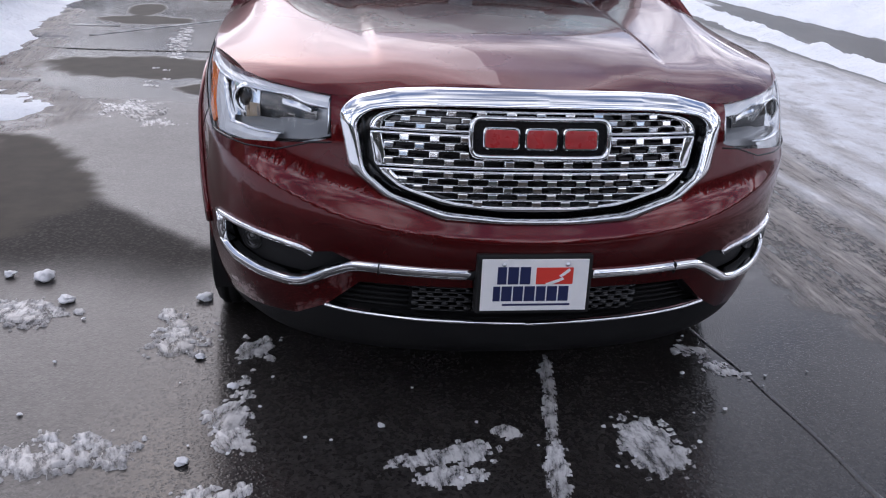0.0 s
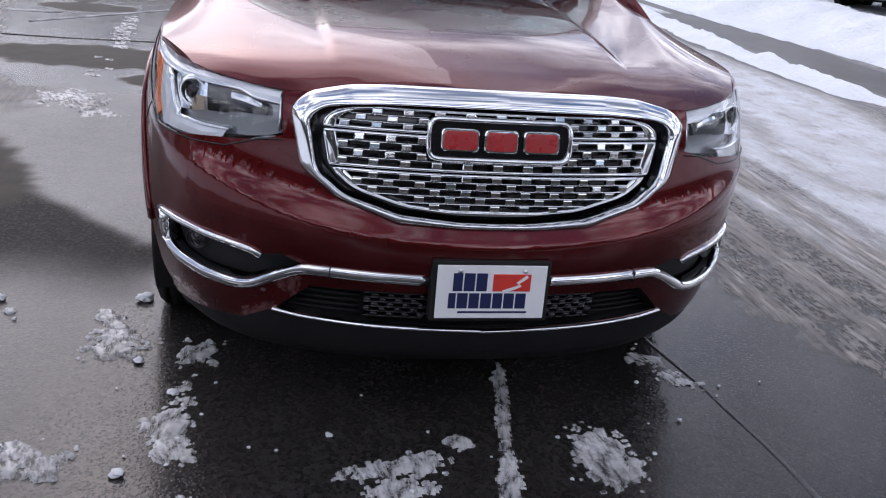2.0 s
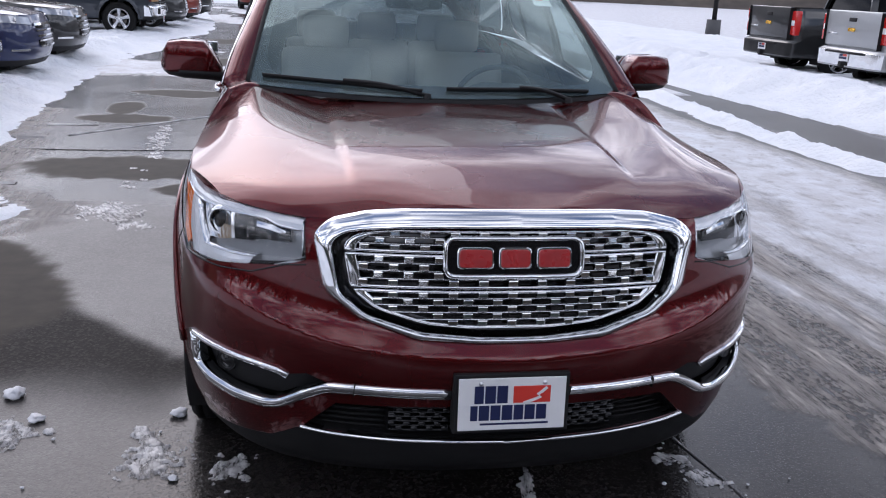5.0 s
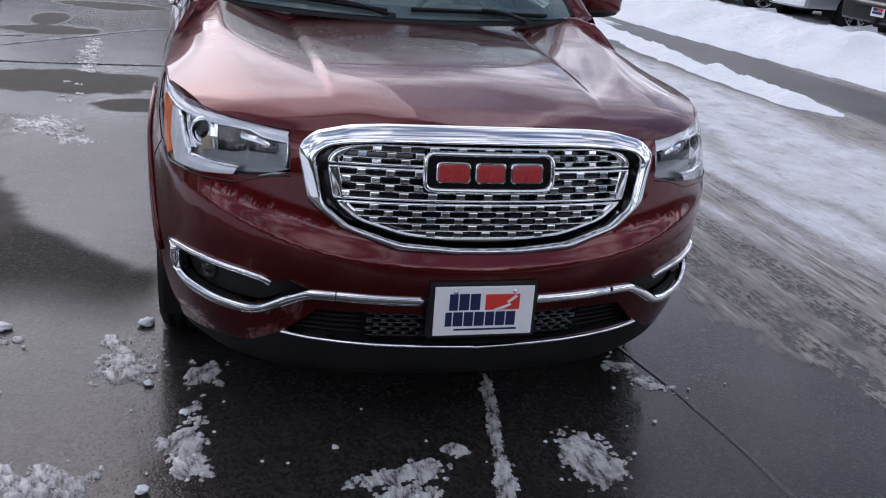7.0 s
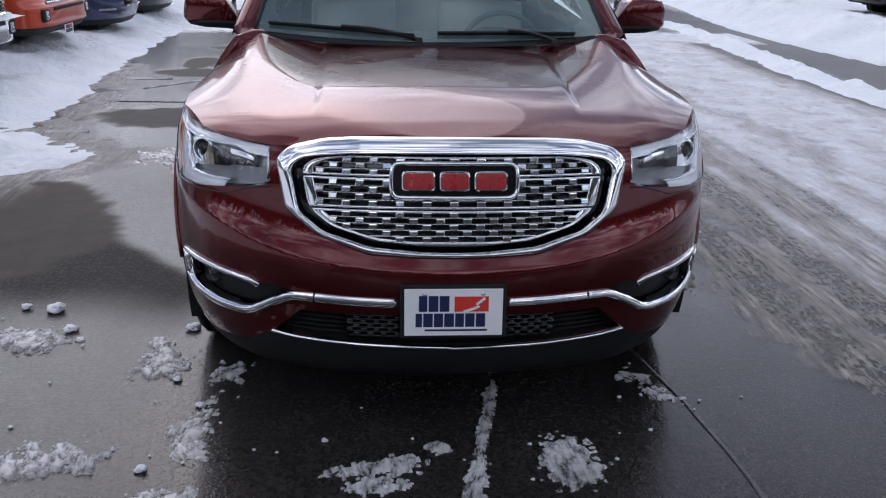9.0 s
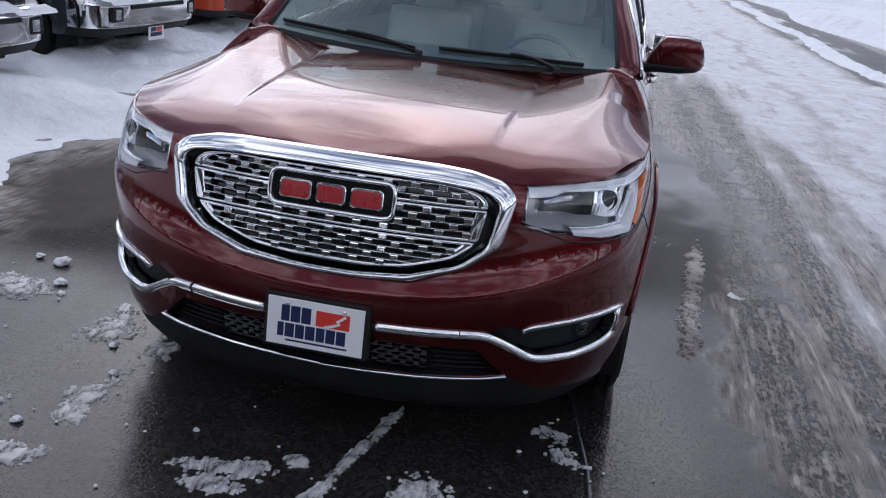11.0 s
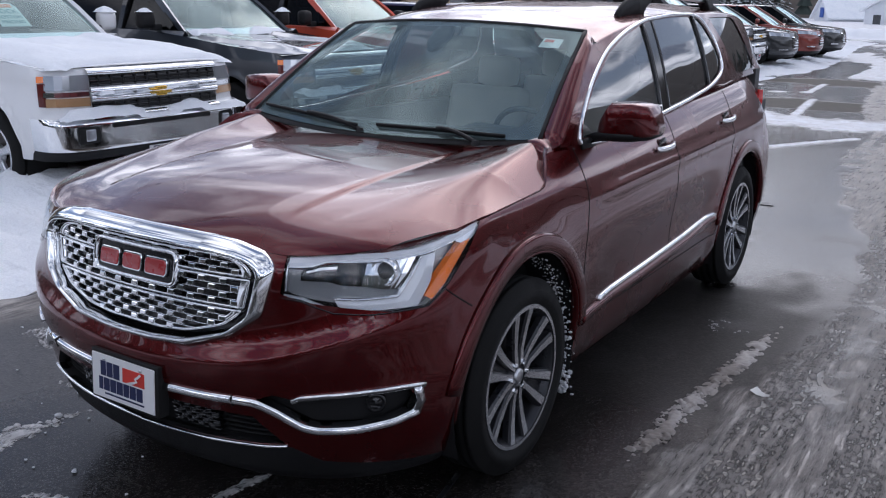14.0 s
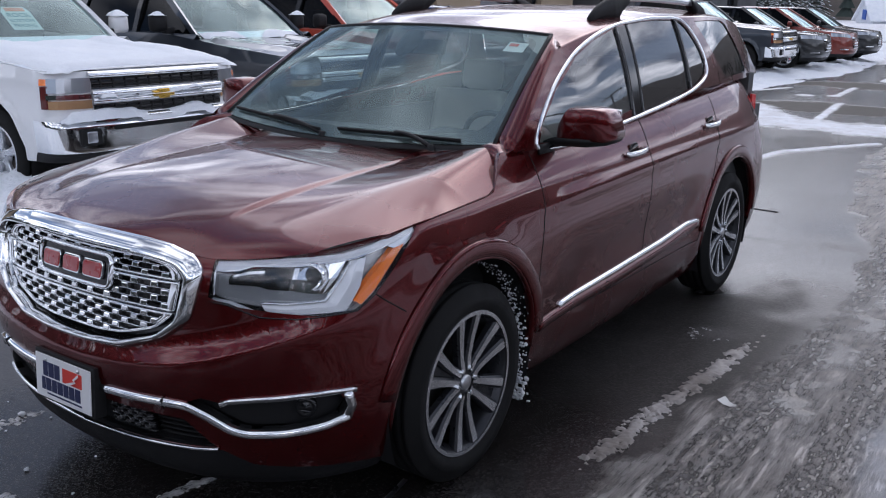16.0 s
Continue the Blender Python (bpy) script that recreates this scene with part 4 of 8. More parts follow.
def rounded(pts, r, n=4, closed=True):
    """Rounds the corners of an outline."""
    out = []
    m = len(pts)
    for k, p in enumerate(pts):
        if not closed and k in (0, m - 1):
            out.append(tuple(p))
            continue
        a, b, c = Vector(pts[k - 1]), Vector(p), Vector(pts[(k + 1) % m])
        d0, d1 = min(r, (a - b).length * 0.45), min(r, (c - b).length * 0.45)
        p0, p1 = b + (a - b).normalized() * d0, b + (c - b).normalized() * d1
        for t in np.linspace(0, 1, n + 1):
            out.append(tuple(p0 * (1 - t) ** 2 + b * 2 * t * (1 - t) + p1 * t * t))
    return out


# the grille's chrome surround, in one loop round both sides
def signed(s, z, out):
    v = shell.at(abs(s), z, out)
    return Vector((math.copysign(v.x, s) if s else 0.0, v.y, v.z))


def grille_loop(t, shrink=0.0):
    """The closed outline between the surround's outer (t = 0) and inner (t = 1) edge, with rounded corners."""
    half = [F(a + (c - a) * t, b + (d - b) * t) for (a, b), (c, d) in zip(GRILLE_OUT, GRILLE_IN)]
    full = half + [(-s, z) for s, z in half[-2:0:-1]]
    full = [(s * (1 - shrink / 0.5), 0.815 + (z - 0.815) * (1 - shrink / 0.15)) for s, z in full]
    return rounded(full, 0.022, 5)


bm = bmesh.new()
rings = []
for t, out in ((0.0, -0.004), (0.02, 0.008), (0.07, 0.014), (0.45, 0.024), (0.84, 0.030), (0.93, 0.027), (0.985, 0.008), (1.0, -0.05)):
    rings.append([bm.verts.new(signed(s, z, out)) for s, z in grille_loop(t)])
for r0, r1 in zip(rings, rings[1:]):
    for k in range(len(r0)):
        j = (k + 1) % len(r0)
        bm.faces.new((r0[k], r0[j], r1[j], r1[k]))
bmesh.ops.recalc_face_normals(bm, faces=bm.faces[:])
part("grille_surround", bm, M_CHROME, suv, "broad polished chrome grille surround")

# the mesh of the grille: chrome bars and staggered bright tabs over a dark back
grille = new("grille")
grille.parent = suv
tagged(grille, "chrome grille of staggered tabs")
inner = np.array(grille_loop(1.0))
INZ0, INZ1 = inner[:, 1].min(), inner[:, 1].max()
inner[:, 1] = np.interp(inner[:, 1], [INZ0, INZ1], [INZ0 + 0.018, INZ1 - 0.010])
inner[:, 0] *= 1 - 0.030 / np.abs(inner[:, 0]).max()


def half_run(z):
    """How far the grille reaches at that height."""
    best = 0.0
    for (s0, z0), (s1, z1) in zip(inner, np.roll(inner, -1, 0)):
        if (z0 - z) * (z1 - z) <= 0 and abs(z1 - z0) > 1e-9:
            best = max(best, abs(s0 + (s1 - s0) * (z - z0) / (z1 - z0)))
    return best


EM = (0.192, 0.832, 0.934)          # the badge plate: half width, foot, top


def lies_in_badge(s, z):
    return abs(s) < EM[0] + 0.004 and EM[1] - 0.004 < z < EM[2] + 0.004


def bar(z, thick, depth, out, name="grille_bar", lo=None):
    runs = [(-half_run(z), half_run(z))]
    if EM[1] - 0.002 < z < EM[2] + 0.002:
        runs = [(-half_run(z), -EM[0] - 0.002), (EM[0] + 0.002, half_run(z))]
    for a, b in runs:
        n = max(3, int((b - a) / 0.03))
        bm = bmesh.new()
        path = [signed(a + (b - a) * k / n, z, out) for k in range(n + 1)]
        ups = [signed(a + (b - a) * k / n, z, out + 0.02) - p for k, p in enumerate(path)]
        t = thick / 2
        sweep(bm, path, [(depth, -t * 0.5), (depth * 0.6, -t), (-depth, -t), (-depth, t), (depth * 0.6, t), (depth, t * 0.5)], ups)
        part(name, bm, M_CHROME, grille)


# three framed panels of mesh, with dark gaps between them
tab_bm = bmesh.new()
box(tab_bm, -0.0135, 0.0135, -0.009, 0.009, -0.0070, 0.0070, 0.003)
tab_me = bpy.data.meshes.new("grille_tab")
tab_bm.to_mesh(tab_me)
tab_bm.free()
tab_me.materials.append(M_CHROME)
TAB = 0.0415                        # half the distance between tabs in a row
CAP = 0.030                         # the plain chrome ends of a panel
for z_hi, z_lo, n, odd in ((min(0.948, INZ1 - 0.016), 0.894, 3, 0), (0.882, 0.797, 4, 1), (0.784, max(0.686, INZ0 + 0.021), 5, 0)):
    zs = np.linspace(z_hi, z_lo, 12)
    outline = [(half_run(z), z) for z in zs]
    ring2 = outline + [(-s, z) for s, z in outline[::-1]]
    dense = []
    for p, q in zip(ring2, ring2[1:] + ring2[:1]):
        m = max(1, int(math.dist(p, q) / 0.03))
        dense += [(p[0] + (q[0] - p[0]) * k / m, p[1] + (q[1] - p[1]) * k / m) for k in range(m)]
    bm = bmesh.new()
    path = [signed(s, z, -0.010) for s, z in dense]
    ups = [signed(s, z, 0.016) - p for (s, z), p in zip(dense, path)]
    sweep(bm, path, [(0.005, -0.0018), (0.003, -0.0038), (-0.03, -0.0038), (-0.03, 0.0038), (0.003, 0.0038), (0.005, 0.0018)], ups, closed=True)
    part("grille_panel_frame", bm, M_CHROME, grille, "chrome frame of a grille panel")
    pitch = (z_hi - z_lo) / n
    for k in range(n):
        z = z_hi - (k + 0.5) * pitch
        reach = half_run(z) - CAP - 0.004
        for j in range(-int(reach / TAB) - 1, int(reach / TAB) + 2):
            s = j * TAB
            if (j + k + odd) % 2 or lies_in_badge(s, z) or abs(s) > reach + 0.010:
                continue
            p = signed(s, z, -0.012)
            o = signed(s, z, 0.01) - p
            t = new("grille_tab", tab_me)
            t.parent = grille
            t.matrix_local = Matrix.Translation(p) @ Matrix.Rotation(math.atan2(o.x, -o.y), 4, "Z") @ Matrix.Rotation(radians(-13), 4, "X") @ Matrix.Diagonal((1, 1, pitch / 0.0165, 1))
        if k < n - 1:
            bar(z - pitch / 2, 0.0026, 0.005, -0.015, "grille_slat")
    for side in (1, -1):
        bm = bmesh.new()
        rows = []
        low_cap = z_lo if n < 5 else z_hi - 0.035
        for z in np.linspace(z_hi, low_cap, 6):
            e = half_run(z)
            rows.append([bm.verts.new(signed(side * s, z, o)) for s, o in ((e - CAP, -0.022), (e - CAP, -0.008), (e - CAP + 0.004, -0.004), (e - 0.004, -0.006))])
        for r0, r1 in zip(rows, rows[1:]):
            for q in range(3):
                bm.faces.new((r0[q], r0[q + 1], r1[q + 1], r1[q]))
        bmesh.ops.recalc_face_normals(bm, faces=bm.faces[:])
        part("grille_end_cap", bm, M_CHROME, grille)
# badge: dark plate, chrome frame, three plain red shapes
badge = new("badge")
badge.parent = suv
tagged(badge, "dark badge plate with red shapes edged in chrome")
w0, z0, z1 = EM


def on_front(x, z, out):
    s = shell.sx(abs(x), z)
    return signed(math.copysign(s, x) if x else 0.0, z, out)


frame2d = rounded([(-w0, z0), (w0, z0), (w0, z1), (-w0, z1)], 0.03, 5)
dense = []
for p, q in zip(frame2d, frame2d[1:] + frame2d[:1]):
    n = max(1, int(math.dist(p, q) / 0.02))
    dense += [(p[0] + (q[0] - p[0]) * k / n, p[1] + (q[1] - p[1]) * k / n) for k in range(n)]
bm = bmesh.new()
path = [on_front(x, z, 0.002) for x, z in dense]
ups = [on_front(x, z, 0.02) - on_front(x, z, 0.0) for x, z in dense]
sweep(bm, path, [(0.010, 0.0), (0.007, 0.006), (-0.03, 0.006), (-0.03, -0.006), (0.007, -0.006)], ups, closed=True)
part("badge_frame", bm, M_CHROME, badge, "chrome frame")
bm = bmesh.new()
xs = np.linspace(-w0, w0, 13)
lo = [bm.verts.new(on_front(x, z0, 0.001)) for x in xs]
hi = [bm.verts.new(on_front(x, z1, 0.001)) for x in xs]
for k in range(12):
    bm.faces.new((lo[k], lo[k + 1], hi[k + 1], hi[k]))
part("badge_plate", bm, M_GLOSSBLACK, badge)


def slab(name, outline, out0, out1, mat, parent, bevel=0.0, place=None):
    """A flat piece with thickness, laid on the nose."""
    put = place or on_front
    bm = bmesh.new()
    c = Vector((sum(p[0] for p in outline) / len(outline), sum(p[1] for p in outline) / len(outline)))
    back = [bm.verts.new(put(x, z, out0)) for x, z in outline]
    mid = [bm.verts.new(put(x, z, out1 - bevel)) for x, z in outline]
    top = [bm.verts.new(put(*(c + (Vector((x, z)) - c) * (1 - (bevel * 1.2 / max(0.01, (Vector((x, z)) - c).length)))), out1)) for x, z in outline]
    n = len(outline)
    for a, b in ((back, mid), (mid, top)):
        for k in range(n):
            bm.faces.new((a[k], a[(k + 1) % n], b[(k + 1) % n], b[k]))
    bm.faces.new(top)
    bmesh.ops.recalc_face_normals(bm, faces=bm.faces[:])
    return part(name, bm, mat, parent, smooth=False)


for cx, hw in ((-0.110, 0.050), (0.0, 0.046), (0.110, 0.050)):
    zm0, zm1 = z0 + 0.022, z1 - 0.022
    slab("badge_shape_edge", rounded([(cx - hw, zm0), (cx + hw, zm0), (cx + hw, zm1), (cx - hw, zm1)], 0.014, 3), 0.001, 0.010, M_CHROME, badge, 0.002)
    slab("badge_shape", rounded([(cx - hw + 0.005, zm0 + 0.005), (cx + hw - 0.005, zm0 + 0.005), (cx + hw - 0.005, zm1 - 0.005), (cx - hw + 0.005, zm1 - 0.005)], 0.011, 3), 0.002, 0.013, M_EMRED, badge, 0.002)

# lamps
def H(x, y, z):
    """A run along the skin: by x on the nose, by y on the flank."""
    w = float(smooth(0.30, 0.46, np.float64(y)))
    return ((1 - w) * shell.sx(x - 0.031, z) + w * shell.sy(y, z), z)


def lamp_strip(name, lo, hi, out, back, mat, side, parent, label="", tilt=0.0):
    """A solid band between two lines of one length, at a depth under the lens."""
    def dense(line):
        return [tuple(Vector(p).lerp(Vector(q), t)) for p, q in zip(line, line[1:]) for t in (0, 0.25, 0.5, 0.75)] + [line[-1]]

    bm = bmesh.new()
    lo, hi = dense(lo), dense(hi)
    mid = [tuple((Vector(p) + Vector(q)) / 2) for p, q in zip(lo, hi)]
    quad_strip(bm, [[shell.at(s, z, o, side) for s, z in line] for line, o in ((lo, back), (lo, out - 0.002), (mid, out - tilt * 0.4), (hi, out - 0.002 - tilt), (hi, back))])
    bmesh.ops.recalc_face_normals(bm, faces=bm.faces[:])
    return part(name, bm, mat, parent, label, smooth=False)


for side in (1, -1):
    wall_ring("headlight_rim", lamp_poly[1:-1], M_REFLECTOR2, -0.003, -0.040, side, closed=False)
    trim("headlight_seal", lamp_poly[1:-1], [(0.001, -0.0022), (0.001, 0.0022), (-0.012, 0.0022), (-0.012, -0.0022)], M_GLOSSBLACK, side)
    lamp = new("headlight")
    lamp.parent = suv
    tagged(lamp, "clear headlight with projector and amber reflector")
    # milky guides along the top and round the foot and outer end
    top_in = [H(0.607, 0.192, 0.931), H(0.67, 0.23, 0.938), H(0.706, 0.259, 0.952), H(0.811, 0.353, 0.952), H(0.877, 0.455, 0.961), H(0.92, 0.575, 0.982), H(0.94, 0.69, 1.005)]
    top_out = [H(0.600, 0.19, 0.960), H(0.70, 0.25, 0.968), H(0.767, 0.318, 0.973), H(0.859, 0.431, 0.977), H(0.902, 0.519, 0.991), H(0.925, 0.62, 1.012), H(0.94, 0.71, 1.028)]
    foot_in = [H(0.739, 0.253, 0.846), H(0.80, 0.31, 0.843), H(0.854, 0.382, 0.847), H(0.866, 0.41, 0.90), H(0.872, 0.442, 0.955)]
    foot_out = [H(0.752, 0.263, 0.824), H(0.787, 0.291, 0.810), H(0.88, 0.415, 0.811), H(0.885, 0.455, 0.88), H(0.894, 0.49, 0.961)]
    lamp_strip("light_guide", top_in, top_out, -0.006, -0.035, M_GUIDE, side, lamp, tilt=0.004)
    lamp_strip("light_guide", foot_out, foot_in, -0.006, -0.035, M_GUIDE, side, lamp, tilt=0.004)
    lamp_strip("tip_reflector", [H(0.93, 0.62, 0.962), H(0.94, 0.675, 0.985), H(0.945, 0.71, 1.005)], [H(0.92, 0.575, 0.980), H(0.93, 0.64, 0.993), H(0.94, 0.70, 1.012)], -0.009, -0.03, M_REFLECTOR2, side, lamp)
    trim("bright_edge", top_in[:-1], [(-0.006, -0.002), (-0.005, 0.002), (-0.034, 0.003), (-0.034, -0.003)], M_CHROME, side, parent=lamp)
    trim("bright_edge", foot_in, [(-0.006, -0.002), (-0.005, 0.002), (-0.034, 0.003), (-0.034, -0.003)], M_CHROME, side, parent=lamp)
    trim("bright_edge", [H(0.600, 0.19, 0.958), H(0.604, 0.18, 0.865)], [(-0.006, -0.002), (-0.005, 0.002), (-0.034, 0.003), (-0.034, -0.003)], M_CHROME, side, parent=lamp)
    # dark inner chamber, its bright facets, and the chrome field round the projector
    lamp_strip("inner_chamber", [H(0.642, 0.202, 0.893), H(0.724, 0.254, 0.891), H(0.752, 0.273, 0.882), H(0.80, 0.32, 0.878)], [H(0.640, 0.205, 0.918), H(0.672, 0.23, 0.934), H(0.73, 0.27, 0.944), H(0.80, 0.33, 0.944)], -0.020, -0.036, M_GLOSSBLACK, side, lamp, "dark inner chamber")
    lamp_strip("bright_facet", [H(0.655, 0.21, 0.912), H(0.70, 0.24, 0.920), H(0.735, 0.26, 0.924)], [H(0.655, 0.21, 0.922), H(0.69, 0.235, 0.934), H(0.735, 0.26, 0.938)], -0.016, -0.022, M_REFLECTOR, side, lamp)
    lamp_strip("projector_field", [H(0.80, 0.324, 0.878), H(0.83, 0.36, 0.866), H(0.855, 0.388, 0.862)], [H(0.80, 0.334, 0.944), H(0.83, 0.37, 0.948), H(0.868, 0.435, 0.952)], -0.024, -0.036, M_REFLECTOR, side, lamp)
    c = shell.at(shell.sx(0.815, 0.914), 0.914, -0.030, side)
    o = (shell.at(shell.sx(0.815, 0.914), 0.914, 0.02, side) - c).normalized()
    aim = Vector((o.x * 0.4, o.y, 0)).normalized()
    m = Matrix.Translation(c) @ aim.to_track_quat("X", "Z").to_matrix().to_4x4()
    bm = bmesh.new()
    lathe(bm, [(0.033, -0.02), (0.034, 0.010), (0.037, 0.013), (0.041, 0.010), (0.047, 0.002), (0.050, -0.02)], 48, m)
    part("projector_bezel", bm, M_REFLECTOR, lamp, "chrome projector bezel")
    bm = bmesh.new()
    lathe(bm, [(0.0, 0.015), (0.010, 0.0135), (0.019, 0.009), (0.027, 0.001), (0.033, -0.012)], 40, m)
    part("projector_lens", bm, M_GLOSSBLACK, lamp, "dark glossy projector lens")
    # amber strip round the outer edge
    amb = [G(0.446, 0.822), G(0.500, 0.860), G(0.640, 0.977), G(0.590, 0.970), G(0.484, 0.897), G(0.424, 0.838)]
    bm = bmesh.new()
    f0 = [bm.verts.new(shell.at(s, z, -0.006, side)) for s, z in amb]
    f1 = [bm.verts.new(shell.at(s, z, -0.03, side)) for s, z in amb]
    bm.faces.new((f0[0], f0[1], f0[4], f0[5]))
    bm.faces.new((f0[1], f0[2], f0[3], f0[4]))
    for k in range(6):
        bm.faces.new((f0[k], f0[(k + 1) % 6], f1[(k + 1) % 6], f1[k]))
    bmesh.ops.recalc_face_normals(bm, faces=bm.faces[:])
    part("amber_reflector", bm, M_AMBER, lamp, "orange amber side reflector", smooth=False)
    # chrome strip: from the plate, kinked under the fog lamp, up its outer end and back along its top
    STRIP = rounded([F(0.165, 0.503), F(0.30, 0.506), F(0.43, 0.511), F(0.505, 0.510), F(0.565, 0.478), F(0.63, 0.434), F(0.67, 0.424), F(0.76, 0.426), F(0.84, 0.440), F(0.880, 0.462)], 0.02, 3, closed=False)
    flat = [(0.006, -0.0145), (0.010, -0.0135), (0.0125, -0.006), (0.0130, -0.005), (0.0145, 0.007), (0.0140, 0.008), (0.004, 0.0135), (0.003, 0.0140), (-0.03, 0.0140), (-0.03, -0.0145)]
    trim("chrome_strip", STRIP, flat, M_CHROME, side, "polished chrome bumper strip")
    trim("chrome_strip_end", [F(0.876, 0.456), F(0.888, 0.50), F(0.886, 0.548)], [(0.006, -0.016), (0.010, -0.015), (0.012, -0.002), (0.012, 0.0), (0.008, 0.015), (-0.03, 0.016), (-0.03, -0.016)], M_CHROME, side, "broad chrome end beside the fog lamp")
    trim("chrome_strip", [F(0.897, 0.551), F(0.86, 0.557), F(0.80, 0.556), F(0.70, 0.549), F(0.64, 0.541), F(0.612, 0.528)], [(0.006, -0.0085), (0.009, -0.0075), (0.010, 0.001), (0.009, 0.007), (0.003, 0.008), (-0.03, 0.008), (-0.03, -0.0085)], M_CHROME, side, "polished chrome bumper strip")
    trim("strip_joint", [F(0.43, 0.4945), F(0.43, 0.5275)], [(0.0155, -0.0012), (0.0155, 0.0012), (0.0, 0.0012), (0.0, -0.0012)], M_DARK, side)
    c = shell.at(shell.sx(0.815, 0.497), 0.497, -0.03, side)
    o = (shell.at(shell.sx(0.815, 0.497), 0.497, 0.02, side) - c).normalized()
    m = Matrix.Translation(c) @ Vector((o.x * 0.6, o.y, 0)).normalized().to_track_quat("X", "Z").to_matrix().to_4x4()
    bm = bmesh.new()
    lathe(bm, [(0.0, 0.004), (0.018, 0.0), (0.024, -0.004), (0.030, 0.004), (0.034, -0.02)], 28, m)
    part("fog_lamp", bm, M_GLOSSBLACK, suv, "small round fog lamp")
    # seams
    for pts in ([G(0.50, 0.845), G(0.56, 0.80), G(0.612, 0.765)], [G(1.485, 0.44), G(1.47, 0.62), G(1.53, 1.0), G(1.535, 1.145)],
                [G(2.585, 0.44), G(2.60, 1.0), G(2.62, 1.19)], [G(3.36, 0.44), G(3.40, 0.60), G(3.56, 0.95), G(3.64, 1.22)], [G(1.48, 0.432), G(3.36, 0.432)]):
        trim("panel_gap", pts, [(0.0012, -0.0022), (0.0012, 0.0022), (-0.004, 0.0022), (-0.004, -0.0022)], M_DARK, side)
    # arch lips and liners
    for wy in WHEELS_Y:
        lip = []
        for a in np.linspace(-0.10, math.pi + 0.05, 40):
            z = WHEEL_Z + 0.028 + (ARCH_R + 0.0) * math.sin(a)
            lip.append(G(wy - ARCH_R * math.cos(a), z))
        trim("arch_lip", lip, [(0.004, -0.006), (0.004, 0.006), (-0.03, 0.004), (-0.03, -0.006)], M_RED, side, step=0.2)
        band = []
        for a in np.linspace(0.16, math.pi - 0.10, 40):
            band.append(G(wy - (ARCH_R + 0.034) * math.cos(a), WHEEL_Z + 0.028 + (ARCH_R + 0.034) * math.sin(a)))
        trim("arch_flare", band, [(-0.002, -0.035), (0.008, -0.031), (0.0115, -0.024), (0.0125, 0.0), (0.0115, 0.024), (0.008, 0.031), (-0.002, 0.035)], M_RED, side, step=0.2)
        bm = bmesh.new()
        rows = []
        for x in (0.93, 0.80, 0.66, 0.60):
            rows.append([bm.verts.new((side * x, wy - (ARCH_R + 0.015) * math.cos(a), WHEEL_Z + 0.028 + (ARCH_R + 0.015) * math.sin(a))) for a in np.linspace(-0.4, math.pi + 0.4, 26)])
        for r0, r1 in zip(rows, rows[1:]):
            for k in range(25):
                bm.faces.new((r0[k], r0[k + 1], r1[k + 1], r1[k]))
        bm.faces.new(rows[-1])
        part("wheel_arch_liner", bm, M_PLASTIC, suv, "black wheel arch liner")
    for wy in WHEELS_Y:
        wheel("wheel", suv, (side * 0.842, wy, WHEEL_Z), side, r=0.372, rim_r=0.266, width=0.222)
    # chrome moulding low on the doors
    trim("door_moulding", [G(1.69, 0.492), G(2.2, 0.508), G(2.8, 0.532), G(3.20, 0.560), G(3.32, 0.556)], [(0.010, -0.010), (0.014, 0.004), (0.006, 0.018), (-0.01, 0.018), (-0.01, -0.018)], M_CHROME, side, "chrome door moulding")
    trim("sill_moulding", [G(1.50, 0.450), G(2.2, 0.462), G(2.9, 0.49), G(3.32, 0.53)], [(0.012, -0.03), (0.016, 0.0), (0.006, 0.02), (-0.01, 0.02), (-0.01, -0.03)], M_RED, side)
# thin chrome line over the valance
for side in (1, -1):
    trim("lip_trim", [(0.0, 0.331), F(0.3, 0.340), F(0.50, 0.352), F(0.575, 0.361)], [(0.010, -0.003), (0.012, 0.002), (0.006, 0.007), (-0.02, 0.007), (-0.02, -0.007)], M_CHROME, side, "thin chrome lip", ends=False)
    # mesh inserts in the intake
    for k in range(6):
        z = 0.366 + 0.0155 * k
        trim("intake_slat", [F(0.15, z), F(0.24, z), F(0.335, z)], [(-0.016, -0.002), (-0.016, 0.002), (-0.05, 0.002), (-0.05, -0.002)], M_GLOSSBLACK, side)
    for k in range(5):
        for j in range(4):
            x, z = 0.172 + 0.044 * j + 0.022 * (k % 2), 0.3737 + 0.0155 * k
            trim("intake_tab", [F(x - 0.009, z), F(x + 0.009, z)], [(-0.014, -0.006), (-0.014, 0.006), (-0.05, 0.006), (-0.05, -0.006)], M_GLOSSBLACK, side)
    for k in range(5):
        z = 0.368 + 0.018 * k
        trim("intake_rib", [F(0.345, z), F(0.44, z + 0.001), F(0.545 - 0.018 * k, z + 0.004)], [(-0.036, -0.002), (-0.034, 0.0), (-0.036, 0.002), (-0.05, 0.004), (-0.05, -0.004)], M_PLASTIC, side)
    wall_ring("intake_wall", [(0.0, 0.455), F(0.48, 0.455), F(0.57, 0.365), F(0.3, 0.345), (0.0, 0.335)], M_PLASTIC, 0.0, -0.05, side, closed=False)

